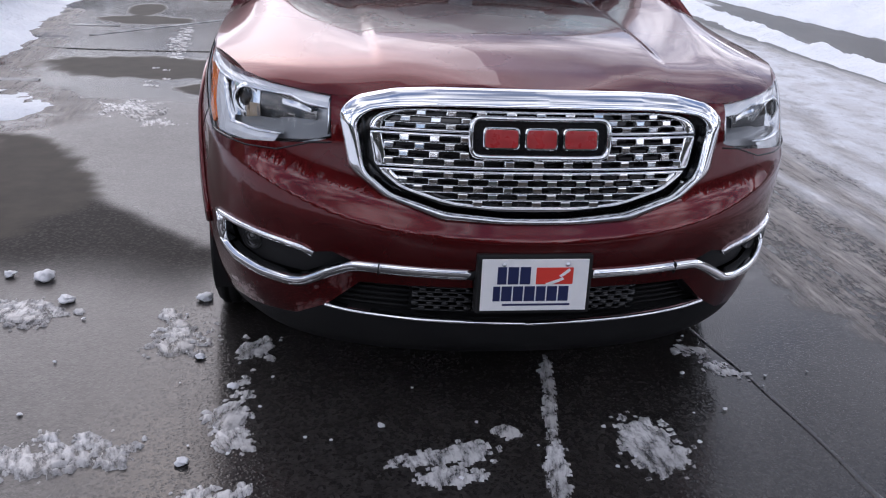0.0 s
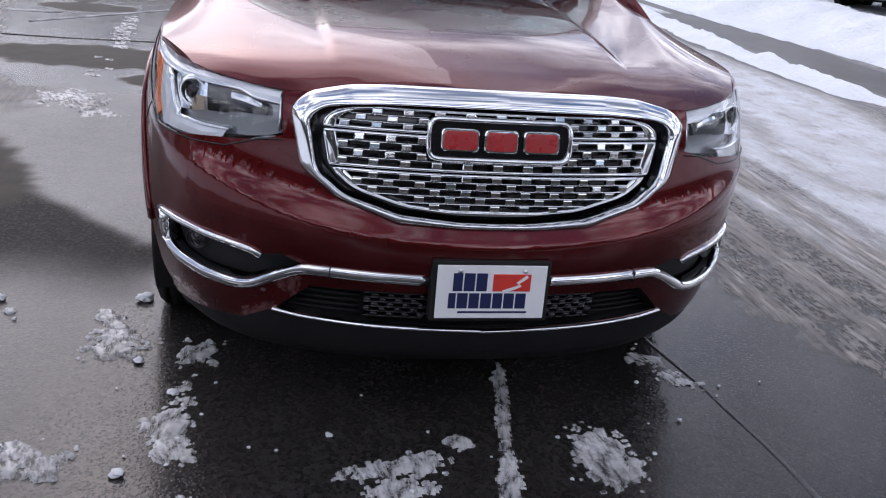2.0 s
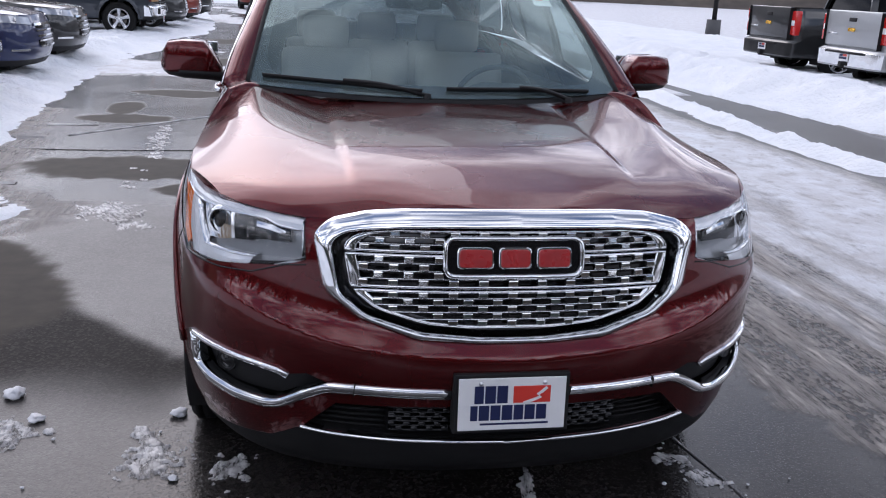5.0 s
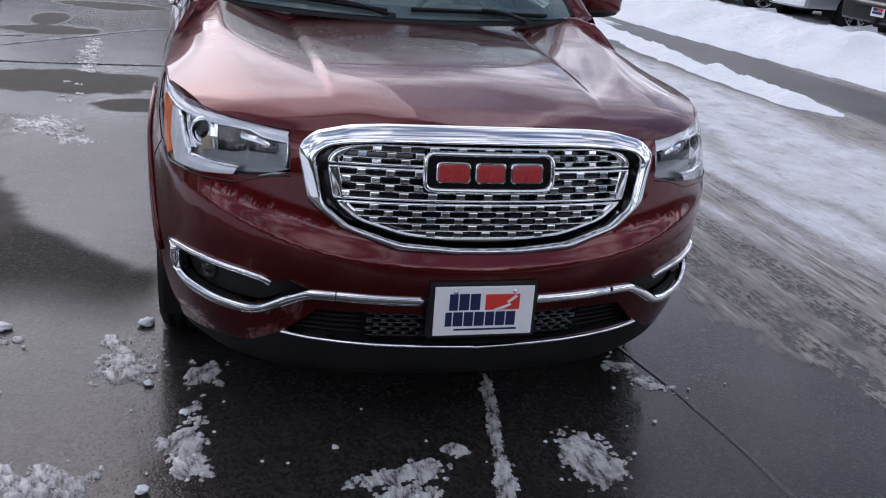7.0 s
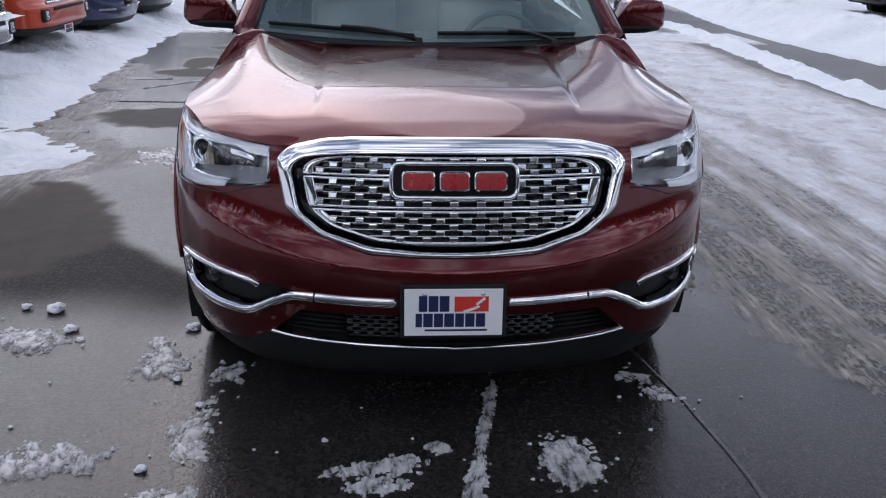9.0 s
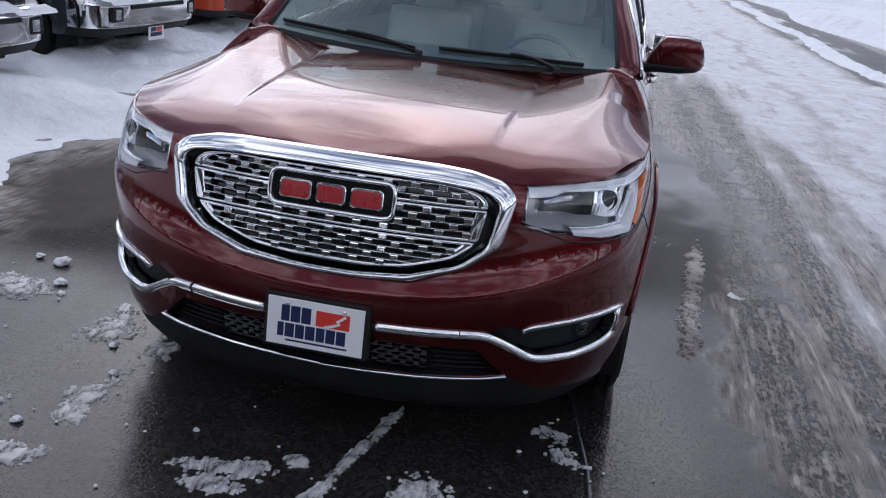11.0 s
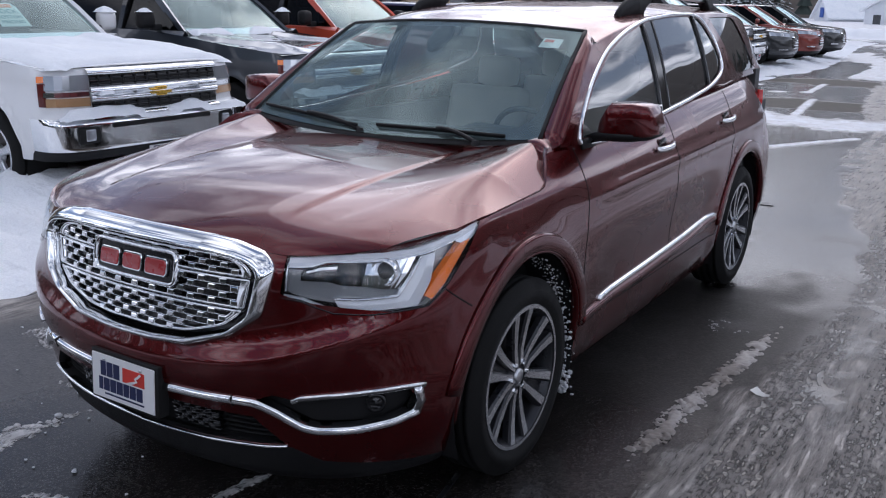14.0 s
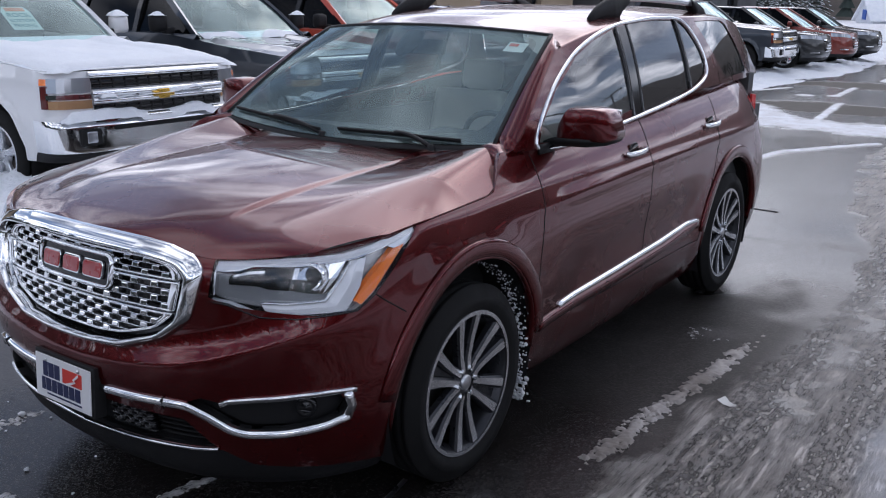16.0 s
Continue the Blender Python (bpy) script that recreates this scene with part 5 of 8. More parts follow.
# hood: a crowned panel with a raised middle, set in by the outline
HZ = curve([0.10, 0.16, 0.25, 0.40, 0.60, 0.80, 1.0, 1.16, 1.28, 1.42], [0.995, 1.012, 1.036, 1.062, 1.084, 1.099, 1.110, 1.118, 1.126, 1.142])
edge_pts = [shell.at(s, z) for s, z in TOP if z <= 1.2 and shell.at(s, z).y < 1.37]
EY = np.array([p.y for p in edge_pts])
EXs = np.array([p.x for p in edge_pts])
EZ = np.array([p.z for p in edge_pts])
hood_xe = curve(EY[::2] if len(EY) % 2 else np.r_[EY[::2], EY[-1]], EXs[::2] if len(EY) % 2 else np.r_[EXs[::2], EXs[-1]])
hood_ze = curve(EY[::2] if len(EY) % 2 else np.r_[EY[::2], EY[-1]], EZ[::2] if len(EY) % 2 else np.r_[EZ[::2], EZ[-1]])


HS = curve([0.10, 0.18, 0.25, 0.40, 0.60, 0.76, 1.0, 1.18, 1.30, 1.42], [0.975, 0.985, 1.004, 1.036, 1.066, 1.088, 1.120, 1.143, 1.160, 1.180])


RIDGE_X = curve([0.10, 0.30, 0.50, 0.80, 1.10, 1.36, 1.46], [0.46, 0.545, 0.60, 0.675, 0.745, 0.802, 0.820])


def soft_min(a, b, k):
    return 0.5 * (a + b - np.sqrt((a - b) ** 2 + k * k))


def hood_z(x, y):
    """A crowned dome between two creases, a flat strip up to a ridge on each side, and a flank that falls to the fender."""
    ax = np.abs(x)
    zc, zs = HZ(y), HS(y)
    fade = smooth(0.16, 0.55, y)
    # behind the wheel the flank keeps its line, whatever the seam does
    yl = np.minimum(y, 1.06)
    xe, ze = np.maximum(hood_xe(yl), 0.25), hood_ze(yl) + 0.05 * np.maximum(y - 1.06, 0)
    xr = np.minimum(RIDGE_X(y), 0.80 * xe)
    xc = np.minimum(0.40 + 0.035 * y, 0.70 * xe)
    dome = zc + 0.008 * fade - 0.012 * (ax / xc) ** 2
    foot = zc - 0.012 - 0.001 * fade
    strip = foot + (zs - foot) * (ax - xc) / np.maximum(xr - xc, 0.02)
    step = smooth(0.0, 0.034, ax - xc)
    top = dome + (strip - dome) * step
    t = (ax - xr) / np.maximum(xe - xr, 0.02)
    flank = zs + (ze + 0.002 - zs) * np.sign(t) * np.abs(t) ** 1.4
    far = soft_min(top, flank, 0.007) + 0.002
    # the nose: one soft crown
    q = np.clip(ax / np.maximum(hood_xe(y), 0.25), 0, 1.15)
    crown = zc - 0.016 * (q / 0.8) ** 2 * (1 - fade) + (zs - zc) * smooth(0.30, 0.88, q)
    roll = np.clip((q - 0.74) / 0.26, 0, 1.4) ** 2.4
    near = crown + (hood_ze(y) + 0.002 - zs) * roll
    return near + (far - near) * smooth(0.20, 0.46, y)


hx, hy = np.linspace(-0.95, 0.95, 176), np.r_[np.linspace(0.11, 0.3, 20), np.linspace(0.315, 1.46, 76)]
hood_sheet = Sheet(hx, hy)
plan = [(p.x, p.y) for p in edge_pts[::2]] + [(edge_pts[-1].x, edge_pts[-1].y)]
plan = [p for p in plan if p[1] < 1.37] + [(0.745, 1.405), (0.45, 1.345), (0.0, 1.325)]
# the outline grown inward by the gap
full = [(max(0, x - 0.002), y + 0.003) for x, y in plan]
ring = full + [(-x, y) for x, y in full[-2:0:-1]]
hull = []
for a, b in zip(full, full[1:]):
    hood_sheet.cut([(-b[0], b[1]), (b[0], b[1]), (a[0], a[1]), (-a[0], a[1])], 1) if a[0] > 0.01 or b[0] > 0.01 else None
uv, faces = hood_sheet.take((1,))


def hood_put(u, v):
    return u, v, hood_z(u, v)


def hood_normal(u, v):
    e = 0.004
    gx_, gy_ = (hood_z(u + e, v) - hood_z(u - e, v)) / (2 * e), (hood_z(u, v + e) - hood_z(u, v - e)) / (2 * e)
    n = np.stack([-gx_, -gy_, np.ones_like(gx_)], -1)
    return n / np.linalg.norm(n, axis=-1, keepdims=True)


bend("hood", uv, faces, hood_put, hood_normal, M_RED, suv, "dark red hood with creased raised middle")
# the hood's folded edge and the dark gap beneath it
bm = bmesh.new()
rim3 = [Vector((x, y, float(hood_z(np.float64(x), np.float64(y))))) for x, y in ring]
a = [bm.verts.new(p) for p in rim3]
b = [bm.verts.new(p + Vector((0, 0, -0.012))) for p in rim3]
c = [bm.verts.new(p * 0.985 + Vector((0, 0.012, -0.014))) for p in rim3]
for k in range(len(rim3)):
    j = (k + 1) % len(rim3)
    bm.faces.new((a[k], a[j], b[j], b[k]))
    bm.faces.new((b[k], b[j], c[j], c[k]))
bmesh.ops.recalc_face_normals(bm, faces=bm.faces[:])
part("hood_edge", bm, M_RED, suv)
for side in (1, -1):
    bm = bmesh.new()
    line = [(s, z) for s, z in TOP if shell.at(s, z).y < 1.40]
    quad_strip(bm, [[shell.at(s, z + 0.001, -0.0005, side) for s, z in line], [shell.at(s, z - 0.004, -0.02, side) for s, z in line], [shell.at(s, z - 0.05, -0.05, side) for s, z in line]])
    part("hood_jamb", bm, M_RED, suv)
bm = bmesh.new()
box(bm, -0.74, 0.74, 0.32, 1.40, 0.55, 0.93)
part("engine_bay", bm, M_DARK, suv, smooth=False)

# ---- the SUV's cabin: greenhouse skin, glass, roof, inside ----
ROOF_E = curve([1.2, 2.0, 2.3, 2.65, 3.2, 3.8, 4.2, 4.5, 4.75, 4.95], [1.50, 1.580, 1.628, 1.662, 1.683, 1.684, 1.672, 1.640, 1.56, 1.42])
BELT_X = curve([1.2, 1.6, 2.5, 3.5, 4.3, 4.95], [0.845, 0.862, 0.866, 0.858, 0.815, 0.72])
ROOF_X = curve([1.2, 2.05, 2.6, 3.4, 4.2, 4.95], [0.69, 0.655, 0.650, 0.652, 0.635, 0.56])


def belt_z(y):
    return zs_side(y) - 0.004


def gutter(y):
    """How far the gutter lies under the roof's edge line."""
    return 0.045 - 0.020 * smooth(2.1, 2.8, y)


def green(y, q):
    """The section over the belt: q 0 at the belt, 0.62 at the gutter, 1 at the roof's middle."""
    zb, ze, xb, xr = belt_z(y), ROOF_E(y), BELT_X(y), ROOF_X(y)
    a = np.clip(q / 0.62, 0, 1)
    drop = gutter(y)
    # side: slightly bowed glass that turns in at the gutter
    sxx = xb + (xr + 0.055 - xb) * a + 0.014 * np.sin(math.pi * a)
    szz = zb + (ze - drop - zb) * a
    b = np.clip((q - 0.62) / 0.38, 0, 1)
    # roof: from the gutter over to the middle
    k = np.sin(b * math.pi / 2)
    rx = (xr + 0.055) * (1 - b) ** 1.0
    rz = (ze - drop) + (drop + 0.035 - 0.005 * smooth(2.1, 2.8, y)) * (1 - (1 - b) ** 3.2)
    x = np.where(q <= 0.62, sxx, rx)
    z = np.where(q <= 0.62, szz, rz)
    return x, y, z


def green_n(y, q):
    e = 0.004
    a, b = np.stack(green(y + e, q), -1), np.stack(green(y - e, q), -1)
    c, d = np.stack(green(y, q + 2 * e), -1), np.stack(green(y, q - 2 * e), -1)
    n = np.cross(a - b, c - d)
    return n / (np.linalg.norm(n, axis=-1, keepdims=True) + 1e-12)


def yq(y, z):
    """The sheet's coordinates of a point of the side at that height."""
    zb, zt = float(belt_z(y)), float(ROOF_E(y)) - float(gutter(np.float64(y)))
    return (y, 0.62 * (z - zb) / (zt - zb))


top_sheet = Sheet(np.r_[np.arange(1.24, 4.9, 0.045), 4.9], np.r_[np.linspace(0, 0.56, 15), np.linspace(0.58, 0.70, 9), np.linspace(0.73, 1.0, 9)])
CUT, FGLASS, RGLASS, QGLASS, BPIL, VENT = 1, 2, 3, 4, 5, 6
# in front of the windscreen's edge nothing stands: a slanting line in the side, then the roof's front edge
SCREEN_EDGE = [(1.40, -0.02)] + [yq(y, z) for y, z in ((1.43, 1.187), (1.60, 1.298), (1.80, 1.424), (1.97, 1.524))] + [(2.040, 0.62), (2.036, 0.66), (2.030, 0.685), (2.000, 0.76), (1.972, 0.88), (1.960, 1.01)]
for (y0, q0), (y1, q1) in zip(SCREEN_EDGE, SCREEN_EDGE[1:]):
    top_sheet.cut([(0.9, q0), (y0, q0), (y1, q1), (0.9, q1)], CUT)
# side windows
top_sheet.cut([yq(1.60, 1.165), yq(1.95, 1.163), yq(2.53, 1.204), yq(2.585, 1.612), yq(2.32, 1.558), yq(2.12, 1.493), yq(1.86, 1.370), yq(1.67, 1.25)], FGLASS)
top_sheet.cut([yq(2.53, 1.204), yq(2.585, 1.612), yq(2.70, 1.626), yq(2.635, 1.212)], BPIL)
top_sheet.cut([yq(2.635, 1.212), yq(2.70, 1.626), yq(3.0, 1.643), yq(3.31, 1.643), yq(3.27, 1.285), yq(3.1, 1.258)], RGLASS)
top_sheet.cut([yq(3.34, 1.642), yq(3.40, 1.630), yq(3.46, 1.597), yq(3.545, 1.50), yq(3.575, 1.40), yq(3.535, 1.35), yq(3.42, 1.312), yq(3.30, 1.29)], VENT)
top_sheet.cut([yq(3.62, 1.634), yq(4.13, 1.632), yq(4.19, 1.612), yq(4.43, 1.335), yq(4.41, 1.312), yq(3.92, 1.306), yq(3.87, 1.33)], QGLASS)


def top_skin(name, numbers, mat, label="", joined=False, sink=0.0):
    uv, faces = top_sheet.take(numbers)

    def put(u, v):
        p, n = np.stack(green(u, v), -1), green_n(u, v)
        p = p - n * sink
        return p[:, 0], p[:, 1], p[:, 2]

    return bend(name, uv, faces, put, green_n, mat, suv, label, (1, -1), joined)


top_skin("roof", (0,), M_RED, "dark red roof and pillars", joined=True)
top_skin("centre_pillar_cover", (BPIL,), M_GLOSSBLACK)
for nm, num, mt in (("front_door_glass", FGLASS, M_SIDE), ("rear_door_glass", RGLASS, M_TINT), ("vent_glass", VENT, M_TINT), ("quarter_glass", QGLASS, M_TINT)):
    for ob in top_skin(nm, (num,), mt, "dark tinted glass" if mt is M_TINT else "tinted door glass", sink=0.006):
        ob.visible_shadow = False


def green_pt(y, z, out, side):
    u, v = yq(y, z)
    p = Vector([float(c) for c in green(np.float64(u), np.float64(v))])
    n = Vector(green_n(np.array([u]), np.array([v]))[0])
    p = p + n * out
    return Vector((p.x * side, p.y, p.z)), Vector((n.x * side, n.y, n.z))


def green_trim(name, pts, prof, mat, side, label="", closed=False, step=0.04):
    dense = []
    for p, q in zip(pts, pts[1:] + (pts[:1] if closed else [])):
        n = max(1, int(math.dist(p, q) / step))
        dense += [(p[0] + (q[0] - p[0]) * k / n, p[1] + (q[1] - p[1]) * k / n) for k in range(n)]
    if not closed:
        dense.append(pts[-1])
    pn = [green_pt(y, z, 0, side) for y, z in dense]
    bm = bmesh.new()
    sweep(bm, [p for p, _ in pn], prof, [n for _, n in pn], closed)
    return part(name, bm, mat, suv, label)


DLO = rounded([(1.555, 1.150), (1.66, 1.27), (1.86, 1.392), (2.12, 1.512), (2.34, 1.578), (2.60, 1.630), (3.0, 1.655), (3.32, 1.655), (3.42, 1.640), (3.49, 1.600), (3.57, 1.50), (3.60, 1.40), (3.565, 1.335), (3.42, 1.296), (3.285, 1.270), (2.9, 1.226), (2.4, 1.186), (1.95, 1.148)], 0.10, 4)
for side in (1, -1):
    green_trim("window_surround", DLO, [(0.005, -0.009), (0.010, 0.0), (0.005, 0.009), (-0.008, 0.009), (-0.008, -0.009)], M_CHROME, side, "bright chrome window surround", closed=True)
    green_trim("pillar_seal", [(2.525, 1.204), (2.58, 1.62)], [(0.003, -0.012), (0.003, 0.012), (-0.01, 0.012), (-0.01, -0.012)], M_GLOSSBLACK, side)
    green_trim("pillar_seal", [(2.635, 1.212), (2.70, 1.632)], [(0.003, -0.010), (0.003, 0.010), (-0.01, 0.010), (-0.01, -0.010)], M_GLOSSBLACK, side)
    green_trim("pillar_seal", [(3.285, 1.285), (3.325, 1.645)], [(0.004, -0.015), (0.004, 0.015), (-0.01, 0.015), (-0.01, -0.015)], M_GLOSSBLACK, side)
    # mirror sail
    green_trim("mirror_sail", [(1.60, 1.165), (1.72, 1.165)], [(0.004, -0.01), (0.004, 0.03), (-0.008, 0.03), (-0.008, -0.01)], M_PLASTIC, side)

# windscreen
def screen(a, b):
    x = (0.765 * (1 - b) + 0.655 * b) * a
    y = (1.325 + 0.105 * a * a) * (1 - b) + (1.965 + 0.085 * a * a) * b
    z = (1.155 + 0.032 * a * a) * (1 - b) + (1.612 - 0.030 * a * a) * b + 0.018 * np.sin(math.pi * b)
    return x, y, z


na, nb = 33, 21
A, B = np.meshgrid(np.linspace(-1, 1, na), np.linspace(0, 1, nb), indexing="ij")
P = np.stack(screen(A, B), -1).reshape(-1, 3)
ob = facing(grid_mesh("windscreen", P, na, nb, M_GLASS), (0, -1, 1))
ob.parent, ob.visible_shadow = suv, False
tagged(ob, "sloping clear windscreen reflecting the sky")
# dark printed border and the pillars' trim beside the glass
bm = bmesh.new()
for (a0, a1, b0, b1) in ((-1, 1, 0.0, 0.085), (-1, 1, 0.955, 1.0), (-1, -0.93, 0.085, 0.955), (0.93, 1, 0.085, 0.955)):
    n = 24
    horizontal = a1 - a0 > 1
    lo, hi = [], []
    for k in range(n + 1):
        t = k / n
        pa, pb = ((a0 + (a1 - a0) * t, b0), (a0 + (a1 - a0) * t, b1)) if horizontal else ((a0, b0 + (b1 - b0) * t), (a1, b0 + (b1 - b0) * t))
        for lst, (aa, bb) in ((lo, pa), (hi, pb)):
            x, y, z = screen(np.float64(aa), np.float64(bb))
            lst.append(bm.verts.new((float(x), float(y) + 0.005, float(z) - 0.003)))
    for k in range(n):
        bm.faces.new((lo[k], lo[k + 1], hi[k + 1], hi[k]))
for sa in (-1, 1):
    for b_in, ra, rb, up in ((0.085, 0.13, 0.20, 1), (0.955, 0.07, 0.10, -1)):
        a_in = sa * 0.93
        fan = [(a_in, b_in)] + [(a_in - sa * ra * (1 - math.cos(t)), b_in + up * rb * (1 - math.sin(t))) for t in np.linspace(0, math.pi / 2, 9)]
        fv = []
        for aa, bb in fan:
            x, y, z = screen(np.float64(aa), np.float64(bb))
            fv.append(bm.verts.new((float(x), float(y) + 0.005, float(z) - 0.003)))
        for k in range(1, 9):
            bm.faces.new((fv[0], fv[k], fv[k + 1]))
part("screen_border", bm, M_GLOSSBLACK, suv, "black printed windscreen border")
# the painted pillar between the glass and the side, a thin black strip beside the glass
edge_q = np.array([q for _, q in SCREEN_EDGE[:6]])
edge_y = np.array([y for y, _ in SCREEN_EDGE[:6]])
for side in (1, -1):
    bm = bmesh.new()
    rows = []
    for b in np.linspace(-0.05, 1.02, 24):
        p = Vector(float(v) for v in screen(np.float64(0.995), np.float64(b)))
        q = b * 0.645
        o = Vector(float(v) for v in green(np.float64(np.interp(q, edge_q, edge_y) + 0.012), np.float64(max(q, 0.0))))
        if b < 0:
            p, o = Vector((0.752, 1.415, 1.140)), Vector((0.802, 1.405, 1.140))
        row = []
        for t in np.linspace(0, 1, 7):
            m = p.lerp(o, t)
            lift = 0.016 * math.sin(math.pi * t) + 0.002
            m = m + Vector((0.35, -0.45, 0.75)).normalized() * lift * (1 - 0.5 * b)
            row.append((m.x * side, m.y, m.z))
        rows.append(row)
    vs_ = quad_strip(bm, rows)
    # its foot, down to the hood's corner
    bmesh.ops.recalc_face_normals(bm, faces=bm.faces[:])
    part("windscreen_pillar", bm, M_RED, suv)
    bm = bmesh.new()
    rows = []
    rim_y, rim_x = [p[1] for p in plan[:-2]] + [1.50], [p[0] for p in plan[:-2]] + [0.782]
    for y in np.linspace(1.10, 1.50, 22):
        zt = float(zs_side(y))
        outer = shell.at(shell.sy(y, zt), zt, 0.0, 1) + Vector((0, 0, -0.0015))
        xi = float(np.interp(y, rim_y, rim_x))
        zi = float(hood_z(np.float64(xi), np.float64(min(y, 1.405)))) - 0.004 + 0.007 * float(smooth(1.30, 1.35, y)) + max(0.0, y - 1.405) * 0.55
        inner = Vector((xi - 0.004 - 0.030 * float(smooth(1.32, 1.37, y)), y, zi))
        bulge = 0.013 * smooth(1.32, 1.38, y)
        rows.append([tuple(outer.lerp(inner, u) + Vector((0, 0, float(bulge) * math.sin(math.pi * u)))) for u in np.linspace(0, 1, 6)])
    quad_strip(bm, [[(p[0] * side, p[1], p[2]) for p in row] for row in rows])
    bmesh.ops.recalc_face_normals(bm, faces=bm.faces[:])
    part("fender_corner", bm, M_RED, suv)
    bm = bmesh.new()
    path = [Vector(float(v) for v in screen(np.float64(side * 0.992), np.float64(b))) for b in np.linspace(0.0, 1.0, 14)]
    sweep(bm, path, [(0.007, -0.007), (0.007, 0.007), (-0.02, 0.010), (-0.02, -0.010)], Vector((0, -0.5, 0.85)))
    part("screen_seal", bm, M_PLASTIC, suv, "thin black seal beside the windscreen")
bm = bmesh.new()
path = [Vector(float(v) for v in screen(np.float64(a), np.float64(1.01))) for a in np.linspace(-1, 1, 24)]
sweep(bm, path, [(0.004, -0.008), (0.004, 0.008), (-0.02, 0.01), (-0.02, -0.01)], Vector((0, -0.4, 0.9)))
part("roof_seam", bm, M_PLASTIC, suv)
# cowl
bm = bmesh.new()
xs = np.linspace(-0.76, 0.76, 31)
rows = []
for dy, dz in ((-0.035, -0.022), (-0.03, -0.008), (0.0, -0.008), (0.05, 0.015)):
    rows.append([bm.verts.new((x, 1.340 + 0.10 * (x / 0.76) ** 2 + dy, 1.158 + 0.030 * (x / 0.76) ** 2 + dz)) for x in xs])
for r0, r1 in zip(rows, rows[1:]):
    for k in range(30):
        bm.faces.new((r0[k], r0[k + 1], r1[k + 1], r1[k]))
part("cowl_panel", bm, M_PLASTIC, suv, "black cowl panel")


def on_screen(x, b, out):
    p = Vector(float(v) for v in screen(np.float64(x / (0.765 * (1 - b) + 0.655 * b)), np.float64(b)))
    return p + Vector((0, -0.55, 0.83)) * out


def wiper(x0, x1, b0, b1, px):
    w = new("wiper")
    w.parent = suv
    tagged(w, "black windscreen wiper")
    bm = bmesh.new()
    pts = [on_screen(x0 + (x1 - x0) * t, b0 + (b1 - b0) * t + 0.015 * math.sin(math.pi * t), 0.013) for t in np.linspace(0, 1, 14)]
    sweep(bm, pts, [(0.007, -0.002), (0.008, 0.004), (0.001, 0.008), (-0.012, 0.002), (-0.012, -0.002), (0.001, -0.008)], Vector((0, -0.55, 0.83)))
    part("wiper_blade", bm, M_PLASTIC, w)
    bm = bmesh.new()
    mid = on_screen((x0 + x1) / 2, (b0 + b1) / 2 + 0.015, 0.022)
    root = Vector((px, 1.335, 1.163))
    pts = [root.lerp(mid, t) + Vector((0, 0, 0.012 * math.sin(math.pi * t))) for t in np.linspace(0, 1, 8)]
    sweep(bm, pts, [(0.007, -0.006), (0.007, 0.006), (-0.005, 0.008), (-0.005, -0.008)], Vector((0, -0.4, 0.9)))
    part("wiper_arm", bm, M_PLASTIC, w)
    bm = bmesh.new()
    lathe(bm, [(0.0, 0.022), (0.014, 0.02), (0.018, 0.0)], 16, Matrix.Translation(root - Vector((0, 0, 0.012))) @ Matrix.Rotation(-math.pi / 2, 4, "Y"))
    part("wiper_pivot", bm, M_PLASTIC, w)


wiper(0.02, 0.62, 0.050, 0.012, 0.52)
wiper(-0.70, -0.08, 0.055, 0.030, -0.06)

# roof rails
for side in (1, -1):
    rail = new("roof_rail")
    rail.parent = suv
    tagged(rail, "satin silver roof rail on black feet")
    bm = bmesh.new()
    path = [Vector((side * (0.615 - 0.02 * abs(t - 0.45)), 2.86 + 0.98 * t, 1.752 + 0.006 * math.sin(math.pi * t) - 0.02 * t)) for t in np.linspace(0, 1, 14)]
    sweep(bm, path, [(0.016, -0.012), (0.016, 0.012), (0.0, 0.018), (-0.016, 0.014), (-0.016, -0.014), (0.0, -0.018)], Vector((0, 0, 1)))
    part("rail_bar", bm, M_SATIN, rail)
    for y0, y1, s in ((2.52, 2.90, 1), (4.10, 3.82, -1)):
        bm = bmesh.new()
        n = 10
        rings = []
        for k in range(n + 1):
            t = k / n
            y = y0 + (y1 - y0) * t
            x = 0.615 - 0.02 * abs((y - 2.86) / 0.98 - 0.45)
            base = float(ROOF_E(y)) + 0.004
            topz = base + (1.763 - 0.02 * (y - 2.86) / 0.98 - base) * math.sin(t * math.pi / 2) ** 0.8 + 0.006
            lowz = base if t < 0.75 else base + (1.729 - base) * (t - 0.75) / 0.25
            hw = 0.012 + 0.010 * t
            rings.append([bm.verts.new((side * (x + dx), y, z)) for dx, z in ((-hw * 1.4, lowz - 0.03 * (t < 0.75)), (-hw, topz - 0.006), (-hw * 0.5, topz), (hw * 0.5, topz), (hw, topz - 0.006), (hw * 1.4, lowz - 0.03 * (t < 0.75)))])
        for r0, r1 in zip(rings, rings[1:]):
            for k in range(6):
                bm.faces.new((r0[k], r0[(k + 1) % 6], r1[(k + 1) % 6], r1[k]))
        bm.faces.new(rings[-1])
        bm.faces.new(rings[0][::-1])
        bmesh.ops.recalc_face_normals(bm, faces=bm.faces[:])
        part("rail_foot", bm, M_PLASTIC, rail, "black rail foot")

